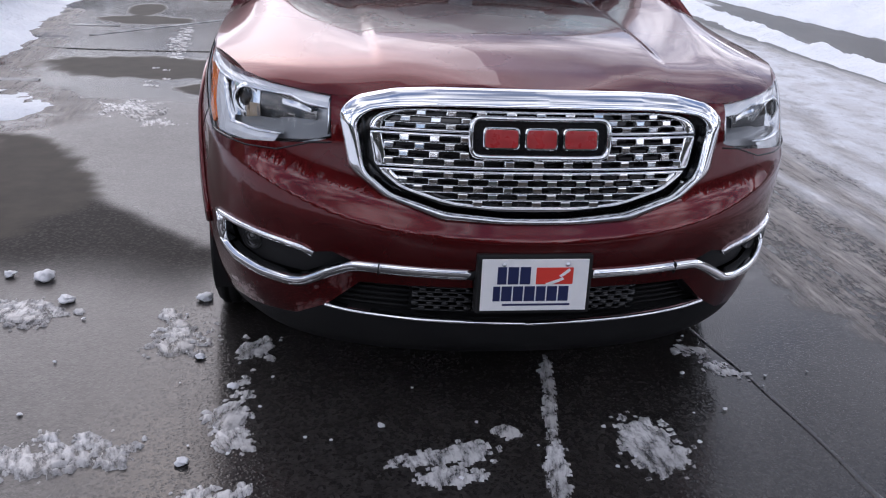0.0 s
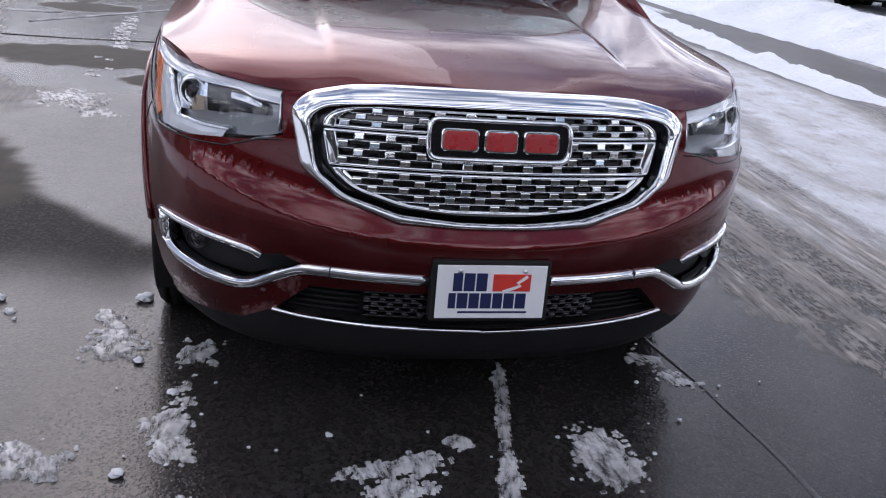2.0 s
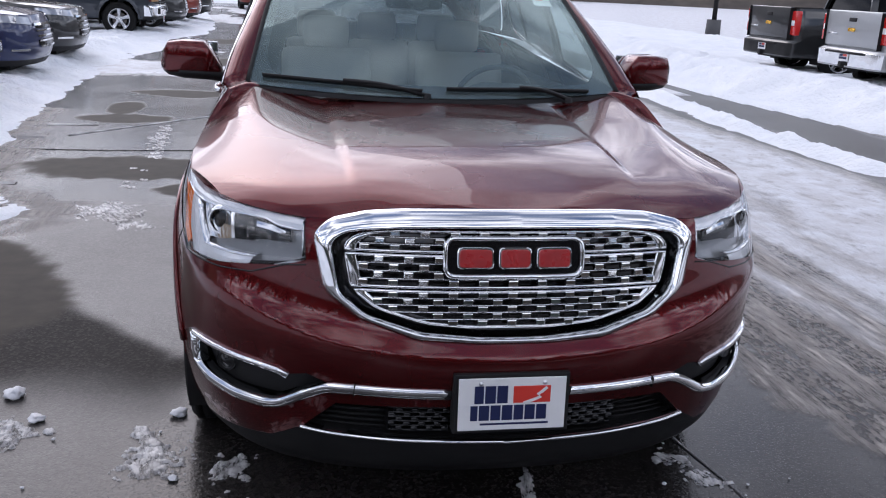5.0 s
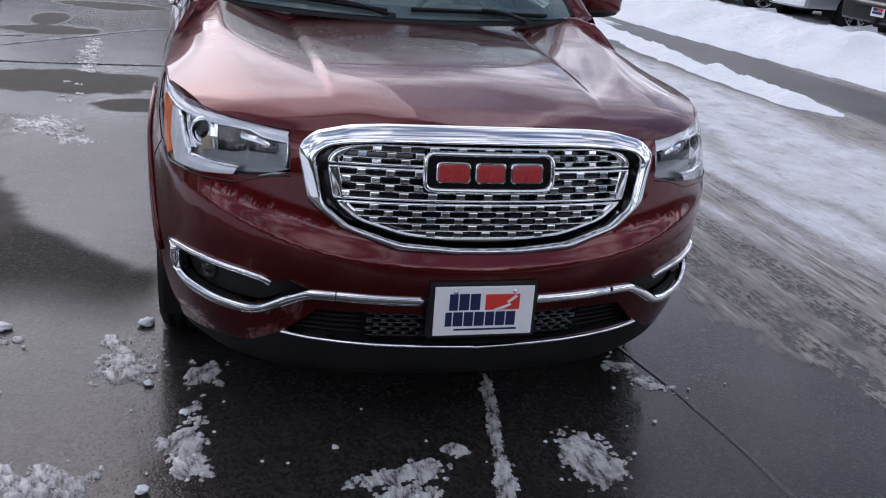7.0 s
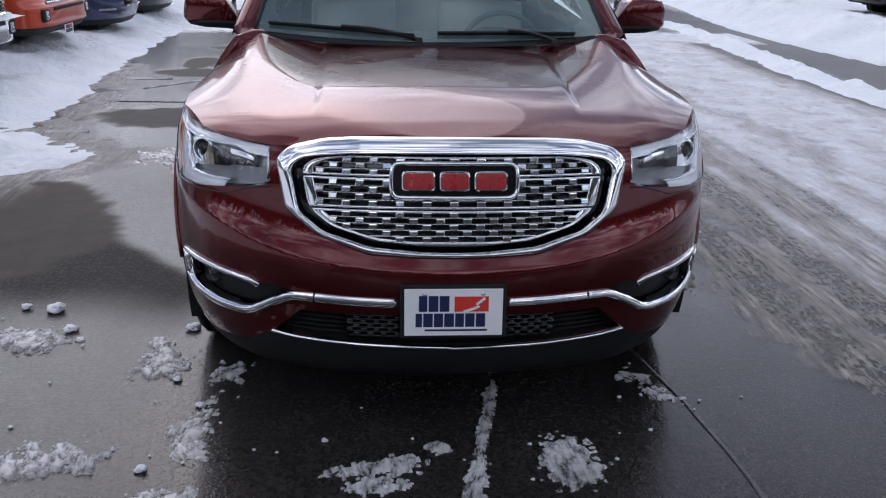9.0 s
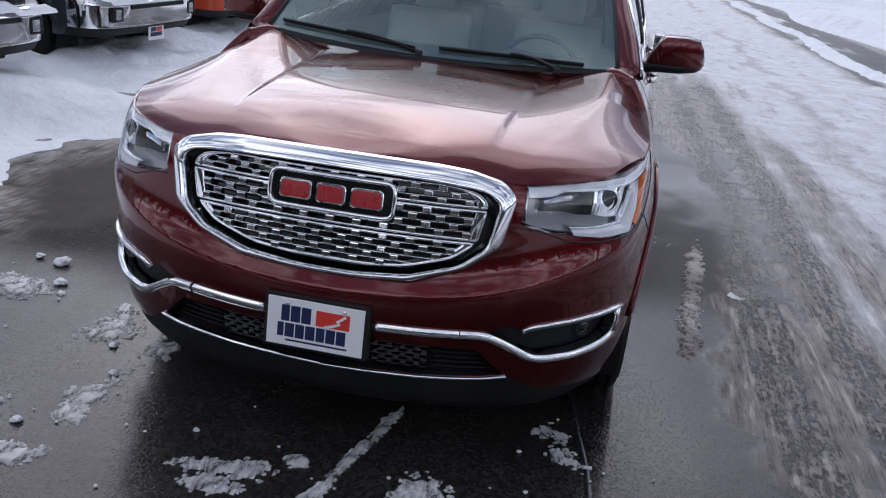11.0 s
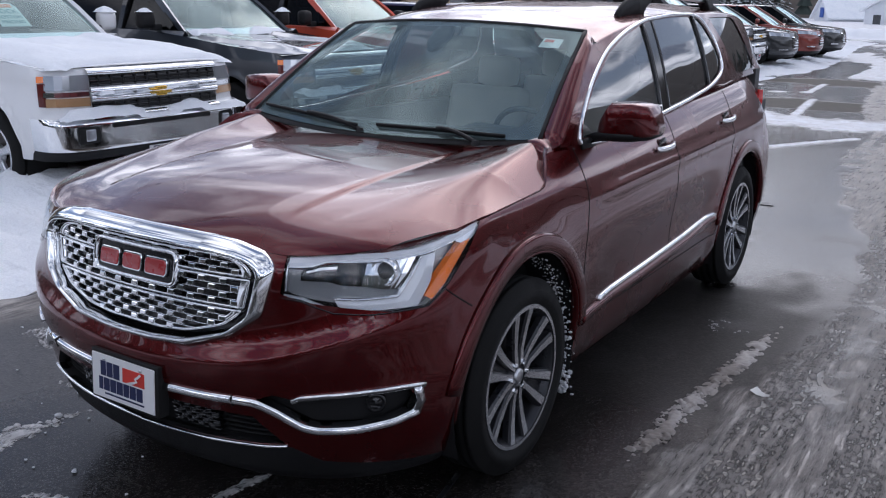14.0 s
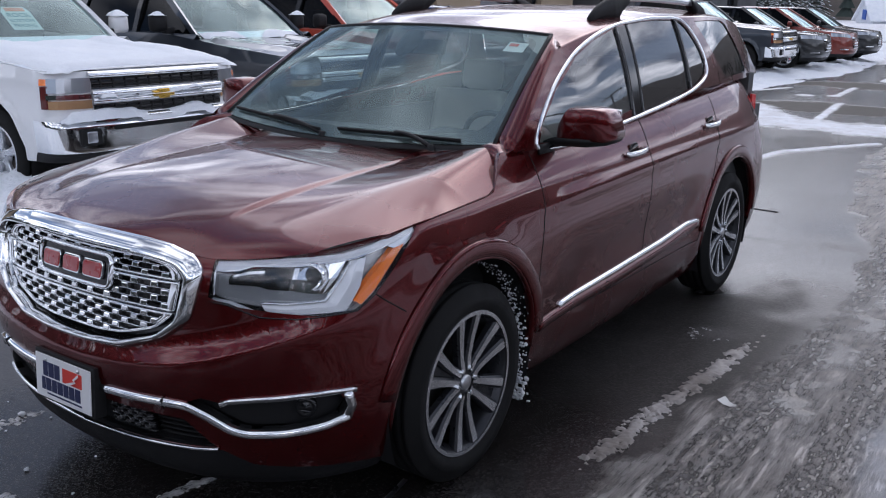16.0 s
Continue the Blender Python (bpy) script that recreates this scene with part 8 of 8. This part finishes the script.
def house(name, label, m, w, d, eave, ridge, sign=False):
    """A gabled house with snow on its roof; its gable looks to -y... its eave side to -x and +x."""
    h = thing(name, label, "house")
    bm = bmesh.new()
    prof = [(-w / 2, -2.0), (w / 2, -2.0), (w / 2, eave), (0, ridge - 0.1), (-w / 2, eave)]
    a = [bm.verts.new((x, 0, z)) for x, z in prof]
    b = [bm.verts.new((x, d, z)) for x, z in prof]
    bm.faces.new(a[::-1])
    bm.faces.new(b)
    for k in range(5):
        bm.faces.new((a[k], a[(k + 1) % 5], b[(k + 1) % 5], b[k]))
    bmesh.ops.recalc_face_normals(bm, faces=bm.faces[:])
    part("wall", bm, M_WHITEWALL, h, "white clapboard wall", smooth=False)
    for s in (1, -1):
        bm = bmesh.new()
        e = Vector((s * (w / 2 + 0.4), 0, eave - 0.25))
        quad_strip(bm, [[(s * (w / 2 + 0.4), y, eave - 0.22), (0, y, ridge)] for y in (-0.4, d + 0.4)])
        ob = part("roof", bm, M_SNOW, h, "snow-covered roof", smooth=False)
        md = ob.modifiers.new("snow", "SOLIDIFY")
        md.thickness, md.offset = 0.22, 0
    for x in np.linspace(-w * 0.3, w * 0.3, 3):
        win = new("window")
        win.parent = h
        bm = bmesh.new()
        box(bm, x - 0.42, x + 0.42, -0.03, 0.05, 0.9, 2.2)
        part("pane", bm, M_WINDOW, win, smooth=False)
        bm = bmesh.new()
        for q in ((x - 0.5, x - 0.42, 0.85, 2.28), (x + 0.42, x + 0.5, 0.85, 2.28), (x - 0.42, x + 0.42, 2.2, 2.28), (x - 0.42, x + 0.42, 0.82, 0.9)):
            box(bm, q[0], q[1], -0.05, 0.05, q[2], q[3])
        part("window_frame", bm, M_WHITEWALL, win, smooth=False)
    if sign:
        bm = bmesh.new()
        box(bm, -0.6, 0.6, -0.12, -0.04, eave - 0.1, eave + 1.0)
        part("sign_board", bm, M_BLUESIGN, h, "blue sign board", smooth=False)
    h.matrix_world = m
    return h


house("house", "white house with a snow-covered roof and blue sign", pose(-19.2, 113, -2.2, 0, 0, -62), 6.0, 8.0, 2.7, 5.0, True)
house("house", "white outbuilding with a snowy gable roof", pose(-9.5, 98, -1.3, 0, 0, -25), 7.0, 9, 2.8, 4.6)
house("shed", "small white gabled shed in the distance", pose(-5.2, 108, -1.3, 0, 0, 5), 5.0, 6, 2.4, 4.6)


def pile(X, Y):
    w = lumps(X, Y, 61, 0.5)
    return 3.6 * np.exp(-(((X - 6.0) / 6.5) ** 2) - ((Y - 62) / 7) ** 2) * (0.85 + 0.5 * w) + 0.9 * np.exp(-(((Y - 55) / 2.5) ** 2)) * smooth(-30, -20, X) * (0.7 + w) * (1 - smooth(14, 20, X)) - 0.25 + 0.1 * w


snow_field("snow_pile", "tall ploughed pile of clean snow at the lot's end", -32, 24, 50, 78, 0.35, pile)

# ---- trees ----
M_BARK = material("grey_bark", (0.10, 0.085, 0.07), 0.9, patch=0.5, patch_scale=4, bump=0.01, bump_scale=25)
M_NEEDLE = material("dark_needles", (0.022, 0.034, 0.028), 0.8, patch=0.6, patch_scale=2, alt=(0.035, 0.045, 0.040))
M_TWIG = material("bare_twigs", (0.085, 0.070, 0.058), 0.9, patch=0.6, patch_scale=0.4, alt=(0.05, 0.043, 0.038))


def conifer(height, seed, sprays=26, rich=True):
    """A spruce: tapered trunk, whorls of drooping boughs made of small needle sprays, snow lying on them."""
    rnd = random.Random(seed)
    t = thing("spruce_tree", "tall dark spruce tree dusted with snow", "tree", "spruces behind the far row")
    bm = bmesh.new()
    bmesh.ops.create_cone(bm, cap_ends=True, segments=9, radius1=height * 0.018, radius2=0.02, depth=height, matrix=Matrix.Translation((0, 0, height / 2)))
    part("trunk", bm, M_BARK, t)
    gr, sn = bmesh.new(), bmesh.new()
    z = height * 0.08
    while z < height * 0.98:
        f = 1 - z / height
        reach = height * 0.24 * f**0.85 + 0.1
        n = max(4, int(9 * f) + 4)
        for k in range(n):
            a = 2 * math.pi * (k + rnd.random()) / n
            r1 = reach * rnd.uniform(0.65, 1.08)
            steps = 4
            for j in range(steps):
                q0, q1 = j / steps, (j + 1) / steps
                w = (0.30 * f + 0.10) * (1.15 - q0) * rnd.uniform(0.8, 1.2)
                p0 = Vector((math.cos(a) * r1 * q0, math.sin(a) * r1 * q0, z - 0.32 * r1 * q0**1.4))
                p1 = Vector((math.cos(a) * r1 * q1, math.sin(a) * r1 * q1, z - 0.32 * r1 * q1**1.4))
                s = Vector((-math.sin(a), math.cos(a), 0)) * w
                dz = Vector((0, 0, -0.10 * w - 0.05))
                c = [gr.verts.new(p) for p in (p0, p0.lerp(p1, 0.5) + s + dz, p1, p0.lerp(p1, 0.5) - s + dz)]
                gr.faces.new(c)
                if rnd.random() < 0.75:
                    up = Vector((0, 0, 0.05))
                    c = [sn.verts.new(p + up) for p in (p0.lerp(p1, 0.1), p0.lerp(p1, 0.5) + s * 0.6 + dz, p0.lerp(p1, 0.9), p0.lerp(p1, 0.5) - s * 0.6 + dz)]
                    sn.faces.new(c)
        z += height * 0.035 * rnd.uniform(0.8, 1.2)
    tagged(part("crown", gr, M_NEEDLE, t, smooth=False), kind="stuff")
    tagged(part("bough_snow", sn, M_SNOW, t, smooth=False), "snow lying on the boughs", kind="stuff")
    return t


tree_a, tree_b = conifer(11.0, 3), conifer(8.5, 8)
tree_a.matrix_world = pose(-17.5, 74, -0.5)
tree_b.matrix_world = pose(-16.2, 77, -0.5)
for x, y, z, r, src in ((-20.5, 79, -0.5, 40, tree_b), (-24, 76, -0.5, 90, tree_a), (-19.6, 81, -0.8, 200, tree_b), (-22.5, 84, -0.6, 150, tree_a), (-4.0, 112, -1, 80, tree_a), (-1.0, 116, -1, 20, tree_b), (3.0, 114, -1, 140, tree_a), (7.5, 112, -1, 10, tree_a)):
    copy_thing(src, pose(x, y, z, 0, 0, r))

# a ring of wooded hill closes the place; behind the camera it is added, unseen
rnd = random.Random(5)
hill_n = 240
ang = np.linspace(0, 2 * math.pi, hill_n, endpoint=False)
rows = []
for rad, base in ((118, -2.0), (150, 4.0), (200, 12.0), (280, 20.0), (420, 24.0)):
    hh = base * (1 + 1.4 * smooth(-0.2, 0.6, np.sin(ang))) * (0.75 + 0.5 * fbm(np.cos(ang) * 3 + 5, np.sin(ang) * 3 + 5, 3, rad))
    rows.append(np.stack([np.cos(ang) * rad, np.sin(ang) * rad + 10, hh], -1))
hill = grid_mesh("wooded_hill", np.stack(rows, 1).reshape(-1, 3), hill_n, 5, M_TWIG, closed_u=True)
tagged(hill, "brown wooded hills in winter, carried on unseen round the lot", "hill", kind="structure")
bm_t, bm_n = [], []
F_t, F_n = [], []
for k in range(1500):
    a, rad = rnd.uniform(0, 2 * math.pi), rnd.uniform(122, 230)
    # a nearer belt behind the camera, unseen, added to darken reflections in the paint
    if k > 1150:
        a, rad = rnd.uniform(math.pi * 1.08, math.pi * 1.92), rnd.uniform(48, 75)
    base = np.interp(rad, [60, 118, 150, 200, 280], [0.0, -2.0, 4.0, 12.0, 20.0]) * 0.85
    cx, cy, h = math.cos(a) * rad, math.sin(a) * rad + 10, rnd.uniform(6, 13)
    pine = rnd.random() < 0.4
    V, FF = (bm_n, F_n) if pine else (bm_t, F_t)
    if pine:
        for j in range(5):
            z0, r0 = base + h * (0.12 + 0.17 * j), h * 0.20 * (1 - j / 5.5)
            i0 = len(V)
            V.append((cx, cy, z0 + h * 0.30))
            for q in range(7):
                b = 2 * math.pi * q / 7 + j
                rr = r0 * rnd.uniform(0.7, 1.2)
                V.append((cx + rr * math.cos(b), cy + rr * math.sin(b), z0))
            FF += [(i0, i0 + 1 + q, i0 + 1 + (q + 1) % 7) for q in range(7)]
    else:
        # bare crown: a spray of thin upright blades round a trunk
        for q in range(16):
            b, rr = rnd.uniform(0, 2 * math.pi), h * rnd.uniform(0.05, 0.30)
            zt = base + h * rnd.uniform(0.65, 1.0)
            w = 0.10 + 0.05 * h * rnd.random() * 0.5
            i0 = len(V)
            V += [(cx, cy, base + h * rnd.uniform(0.1, 0.4)), (cx + rr * math.cos(b) - w, cy + rr * math.sin(b), zt), (cx + rr * math.cos(b) + w, cy + rr * math.sin(b) + w, zt)]
            FF.append((i0, i0 + 1, i0 + 2))
for nm, V, FF, mm, lab in (("bare_woods", bm_t, F_t, M_TWIG, "bare brown winter woods on the hills and in an added unseen belt"), ("pine_woods", bm_n, F_n, M_NEEDLE, "dark pines on the hills and in an added unseen belt")):
    me = bpy.data.meshes.new(nm)
    me.from_pydata(V, [], FF)
    me.materials.append(mm)
    tagged(new(nm, me), lab, "trees", kind="stuff")

# street lamp whose reflection shows in the door glass
lampost = thing("street_lamp", "tall dark twin-headed car park lamp post", "street lamp")
bm = bmesh.new()
bmesh.ops.create_cone(bm, cap_ends=True, segments=14, radius1=0.10, radius2=0.06, depth=8.0, matrix=Matrix.Translation((0, 0, 4.0)))
part("pole", bm, M_PLASTIC, lampost)
bm = bmesh.new()
bmesh.ops.create_cone(bm, cap_ends=True, segments=18, radius1=0.30, radius2=0.28, depth=0.7, matrix=Matrix.Translation((0, 0, 0.35)))
part("base", bm, M_GREYWALL, lampost)
for s in (1, -1):
    head = new("lamp_head")
    head.parent = lampost
    bm = bmesh.new()
    box(bm, min(s * 0.1, s * 1.0), max(s * 0.1, s * 1.0), -0.22, 0.22, 7.85, 8.0, 0.04)
    part("housing", bm, M_PLASTIC, head)
    bm = bmesh.new()
    box(bm, min(s * 0.3, s * 0.95), max(s * 0.3, s * 0.95), -0.17, 0.17, 7.83, 7.851)
    part("lens", bm, M_LENS2, head, smooth=False)
lampost.matrix_world = pose(16.5, 33.0, 0, 0, 0, 20)

# ---- slush, ice and litter on the asphalt ----
def slush_patch(name, label, cx, cy, ax, ay, turn, thick, seed, mat=None, step=0.006, ragged=1.0):
    """A flat crust of slush with a torn edge and a pitted top."""
    xs, ys = np.arange(-ax * 1.6, ax * 1.6, step), np.arange(-ay * 1.6, ay * 1.6, step)
    X, Y = np.meshgrid(xs, ys, indexing="ij")
    n = fbm((X + cx) * 14, (Y + cy) * 14, 4, seed)
    n2 = fbm((X + cx) * 55, (Y + cy) * 55, 3, seed + 2)
    n3 = fbm((X + cx) * 130, (Y + cy) * 130, 2, seed + 4)
    d = 0.95 - np.hypot(X / ax, Y / ay) + ragged * 1.9 * (n - 0.5) + 1.15 * (n2 - 0.5) + 0.45 * (n3 - 0.5)
    Z = 0.34 * thick * smooth(0.0, 0.35, d) * (0.30 + 0.8 * n2 + 0.5 * n3 + 0.4 * (n - 0.5)) - 0.0042
    idx = np.arange(X.size).reshape(X.shape)
    quads = np.stack([idx[:-1, :-1], idx[1:, :-1], idx[1:, 1:], idx[:-1, 1:]], -1).reshape(-1, 4)
    quads = quads[(Z.reshape(-1)[quads] > 0.0).any(1)]
    if not len(quads):
        return
    used = np.unique(quads)
    back = np.full(X.size, -1)
    back[used] = np.arange(len(used))
    V = np.stack([X, Y, np.maximum(Z, -0.004)], -1).reshape(-1, 3)[used]
    me = bpy.data.meshes.new(name)
    me.from_pydata(V.tolist(), [], back[quads].tolist())
    me.materials.append(mat or M_CRUST)
    me.polygons.foreach_set("use_smooth", [True] * len(me.polygons))
    ob = new(name, me)
    ob.matrix_world = pose(cx, cy, 0.0, 0, 0, turn)
    return tagged(ob, label, "slush", "slush on the asphalt", "stuff")


M_CRUST = snow_material("icy_crust", (0.66, 0.65, 0.645), (0.34, 0.33, 0.325), 0.25, 0.004, 1.0)
# half-melted: clear ice lets the asphalt show in streaks
nt_ = M_CRUST.node_tree
tc_, mp_, ns_, mr_ = (nt_.nodes.new("ShaderNode" + k) for k in ("TexCoord", "Mapping", "TexNoise", "MapRange"))
mp_.inputs["Scale"].default_value = (1.0, 0.35, 1.0)
ns_.inputs["Scale"].default_value, ns_.inputs["Detail"].default_value, ns_.inputs["Roughness"].default_value = 38.0, 7.0, 0.68
mr_.inputs[1].default_value, mr_.inputs[2].default_value, mr_.inputs[3].default_value = 0.36, 0.58, 0.10
nt_.links.new(tc_.outputs["Object"], mp_.inputs["Vector"])
nt_.links.new(mp_.outputs[0], ns_.inputs["Vector"])
nt_.links.new(ns_.outputs["Fac"], mr_.inputs[0])
nt_.links.new(mr_.outputs[0], nt_.nodes["Principled BSDF"].inputs["Alpha"])
M_CLUMP = snow_material("icy_lump", (0.72, 0.73, 0.75), (0.48, 0.48, 0.49), 0.45, 0.004, 0.8)
M_STRIP = snow_material("brown_slush", (0.40, 0.37, 0.345), (0.20, 0.175, 0.155), 0.5, 0.004, 1.0)
LAB = "torn patch of grey icy slush on wet asphalt"
slush_patch("slush_patch", LAB, -1.06, 0.62, 0.105, 0.12, 10, 0.028, 101, ragged=0.8)
slush_patch("slush_patch", LAB, -1.10, 0.78, 0.035, 0.10, 20, 0.030, 122, ragged=0.8)
slush_patch("slush_patch", LAB, -0.80, 0.56, 0.060, 0.13, -8, 0.030, 102)
slush_patch("slush_patch", LAB, -0.83, 0.34, 0.040, 0.09, -12, 0.020, 123)
slush_patch("slush_patch", LAB, -0.86, 0.15, 0.062, 0.10, -10, 0.024, 103)
slush_patch("slush_patch", LAB, -0.84, 0.00, 0.055, 0.07, 20, 0.018, 104)
slush_patch("slush_patch", LAB, -0.88, -0.27, 0.11, 0.06, 5, 0.032, 105)
slush_patch("slush_patch", LAB, -0.245, -0.11, 0.165, 0.062, 8, 0.024, 106, ragged=0.5)
slush_patch("slush_patch", LAB, -0.050, 0.00, 0.042, 0.055, 0, 0.024, 107, ragged=0.7)
slush_patch("slush_patch", LAB, -0.23, -0.215, 0.115, 0.055, 0, 0.024, 117, ragged=0.5)
slush_patch("slush_patch", LAB, 0.375, -0.11, 0.112, 0.160, 8, 0.028, 108, ragged=0.30)
slush_patch("slush_patch", LAB, 0.74, 0.50, 0.06, 0.08, 30, 0.014, 109)
slush_patch("slush_patch", LAB, 0.80, 0.34, 0.08, 0.07, 0, 0.014, 110)
slush_patch("slush_patch", "thin strip of ice along a parking line", 0.165, 0.30, 0.022, 0.22, -10, 0.018, 111, ragged=0.6)
slush_patch("slush_patch", "thin strip of ice along a parking line", 0.115, 0.08, 0.026, 0.24, -10, 0.022, 112, ragged=0.6)
slush_patch("slush_patch", "thin strip of ice along a parking line", 0.066, -0.20, 0.034, 0.24, -10, 0.026, 113, ragged=0.7)
slush_patch("slush_patch", LAB, -1.68, 0.86, 0.17, 0.11, 0, 0.030, 114)
slush_patch("slush_patch", LAB, -1.80, 4.05, 0.20, 0.24, 30, 0.03, 115, step=0.018)
slush_patch("slush_patch", LAB, -1.55, 3.7, 0.12, 0.10, 0, 0.02, 116, step=0.018)
slush_patch("slush_patch", "pale icy residue along a parking line", -1.83, 6.9, 0.09, 0.9, 3, 0.012, 118, step=0.03)
slush_patch("slush_patch", "pale icy residue along a parking line", -1.80, 5.2, 0.08, 0.5, 3, 0.010, 119, step=0.03)
slush_patch("slush_patch", LAB, -1.32, -0.05, 0.22, 0.10, 15, 0.035, 120)
slush_patch("slush_patch", LAB, 1.16, 3.05, 0.10, 0.10, 15, 0.010, 121)

slush_patch("slush_patch", "ragged strip of brown slush along a tyre track", 1.285, 1.72, 0.045, 0.40, -4, 0.030, 131, M_STRIP)
slush_patch("slush_patch", "ragged strip of brown slush along a tyre track", 1.345, 2.55, 0.05, 0.48, -4, 0.026, 132, M_STRIP, 0.009)


def clump(cx, cy, r, seed):
    rnd = random.Random(seed)
    bm = bmesh.new()
    bmesh.ops.create_icosphere(bm, subdivisions=3, radius=r)
    off = Vector((seed * 1.7, seed * 0.3, 0))
    for p in bm.verts:
        p.co *= 1 + 0.55 * noise.noise(p.co * (1.3 / r) + off) + 0.30 * noise.noise(p.co * (3.5 / r) + off)
        p.co.z = p.co.z * 0.50 + r * 0.30
    ob = mesh_object("snow_clump", bm, M_CLUMP)
    ob.matrix_world = pose(cx, cy, 0, 0, 0, rnd.uniform(0, 360))
    return tagged(ob, "small lump of icy snow on wet asphalt", "snow", "lumps of snow on the asphalt")


spots = [(-1.51, 0.96, 0.026), (-1.64, 1.17, 0.036), (-1.01, 0.965, 0.028), (-0.41, 0.05, 0.010), (-1.78, 1.20, 0.022), (-0.97, -0.10, 0.018), (-0.86, 0.30, 0.016), (-0.98, 0.50, 0.016), (-1.9, 1.0, 0.03)]
rnd = random.Random(12)
for k in range(46):
    a = rnd.choice(((-1.65, 0.95, 0.22), (-1.0, 0.6, 0.22), (-0.86, 0.1, 0.16), (-0.25, -0.1, 0.3), (0.36, -0.1, 0.22), (0.78, 0.42, 0.16), (-1.8, 3.9, 0.4)))
    spots.append((rnd.gauss(a[0], a[2]), rnd.gauss(a[1], a[2]), rnd.uniform(0.003, 0.008)))
for k, (x, y, r) in enumerate(spots):
    clump(x, y, r, k + 1)

# tar seam across the asphalt
M_TAR = material("glossy_tar", (0.020, 0.0205, 0.022), 0.26, patch=0.6, patch_scale=14, bump=0.002, bump_scale=30)


def seam(name, label, pts, half, mat, z=0.004):
    bm = bmesh.new()
    dense = []
    for (x0, y0), (x1, y1) in zip(pts, pts[1:]):
        n = max(2, int(math.dist((x0, y0), (x1, y1)) / 0.04))
        dense += [(x0 + (x1 - x0) * k / n, y0 + (y1 - y0) * k / n) for k in range(n)]
    dense.append(pts[-1])
    rows = []
    for k, (x, y) in enumerate(dense):
        x0, y0 = dense[max(0, k - 1)]
        x1, y1 = dense[min(len(dense) - 1, k + 1)]
        t = Vector((x1 - x0, y1 - y0)).normalized()
        w = half * (0.7 + 0.6 * float(fbm(np.float64(x * 9), np.float64(y * 9), 2, 5)))
        j = 0.012 * (float(fbm(np.float64(x * 4), np.float64(y * 4), 2, 8)) - 0.5)
        rows.append([(x - t.y * (s * w + j), y + t.x * (s * w + j), z if abs(s) < 1 else z - 0.006) for s in (-1, -0.6, 0.6, 1)])
    quad_strip(bm, rows)
    return tagged(mesh_object(name, bm, mat), label, "road seam", kind="structure")


seam("tar_seam", "glossy black tar seam in the asphalt", [(0.77, 0.85), (0.81, 0.65), (0.875, 0.30), (0.915, -0.04), (0.93, -0.33), (0.99, -0.8), (1.05, -1.3), (1.2, -2.6)], 0.015, M_TAR, -0.002)
seam("tar_seam", "dark joint across the asphalt", [(-2.95, 6.36), (-2.2, 6.33), (-1.0, 6.42), (0.6, 6.40)], 0.018, M_TAR)
M_FADED = material("faded_line_paint", (0.42, 0.42, 0.43), 0.6, patch=0.9, patch_scale=6, alt=(0.12, 0.12, 0.12))
seam("crack", "pale crack line across the asphalt", [(-2.7, 7.1), (-2.2, 7.7), (-1.5, 8.5), (-0.9, 8.9)], 0.02, M_FADED)
seam("parking_line", "faded white parking line stub", [(-2.95, 4.92), (-2.62, 4.94)], 0.05, M_FADED, 0.006)
seam("parking_line", "faded white parking line stub", [(-3.05, 7.75), (-2.55, 7.80)], 0.05, M_FADED, 0.006)
# scrap of paper
bm = bmesh.new()
quad_strip(bm, [[(0.046 * u, 0.012 * v * (1.2 - 0.8 * u), 0.004 + 0.012 * (u * u) + 0.004 * v) for v in (-1, 0, 1)] for u in (-1, -0.3, 0.4, 1)])
ob = mesh_object("paper_scrap", bm, M_STICKER, smooth=False)
ob.matrix_world = pose(1.544, 2.197, 0.012, 0, 0, -28)
tagged(ob, "small torn white paper scrap on slush", "litter")
# snow packed behind the front wheel
for side in (1,):
    rnd = random.Random(4)
    bm = bmesh.new()
    for k in range(560):
        t = rnd.random() ** 1.3
        z = 0.15 + 0.66 * t
        y = 1.007 + math.sqrt(max(0.0, 0.43**2 - max(0, z - 0.39) ** 2)) + 0.004 - 0.02 * rnd.random()
        bmesh.ops.create_icosphere(bm, subdivisions=1, radius=rnd.uniform(0.002, 0.008) * (1.25 - t), matrix=Matrix.Translation((rnd.gauss(0.885, 0.026), y, z)) @ Matrix.Rotation(rnd.uniform(0, 3), 4, (1, 0.3, 0.2)) @ Matrix.Diagonal((rnd.uniform(0.6, 1.8), rnd.uniform(0.5, 1.0), rnd.uniform(0.6, 1.8), 1)))
    ob = mesh_object("packed_slush", bm, M_CLUMP)
    tagged(ob, "dirty slush packed behind the front wheel", "slush", kind="stuff")
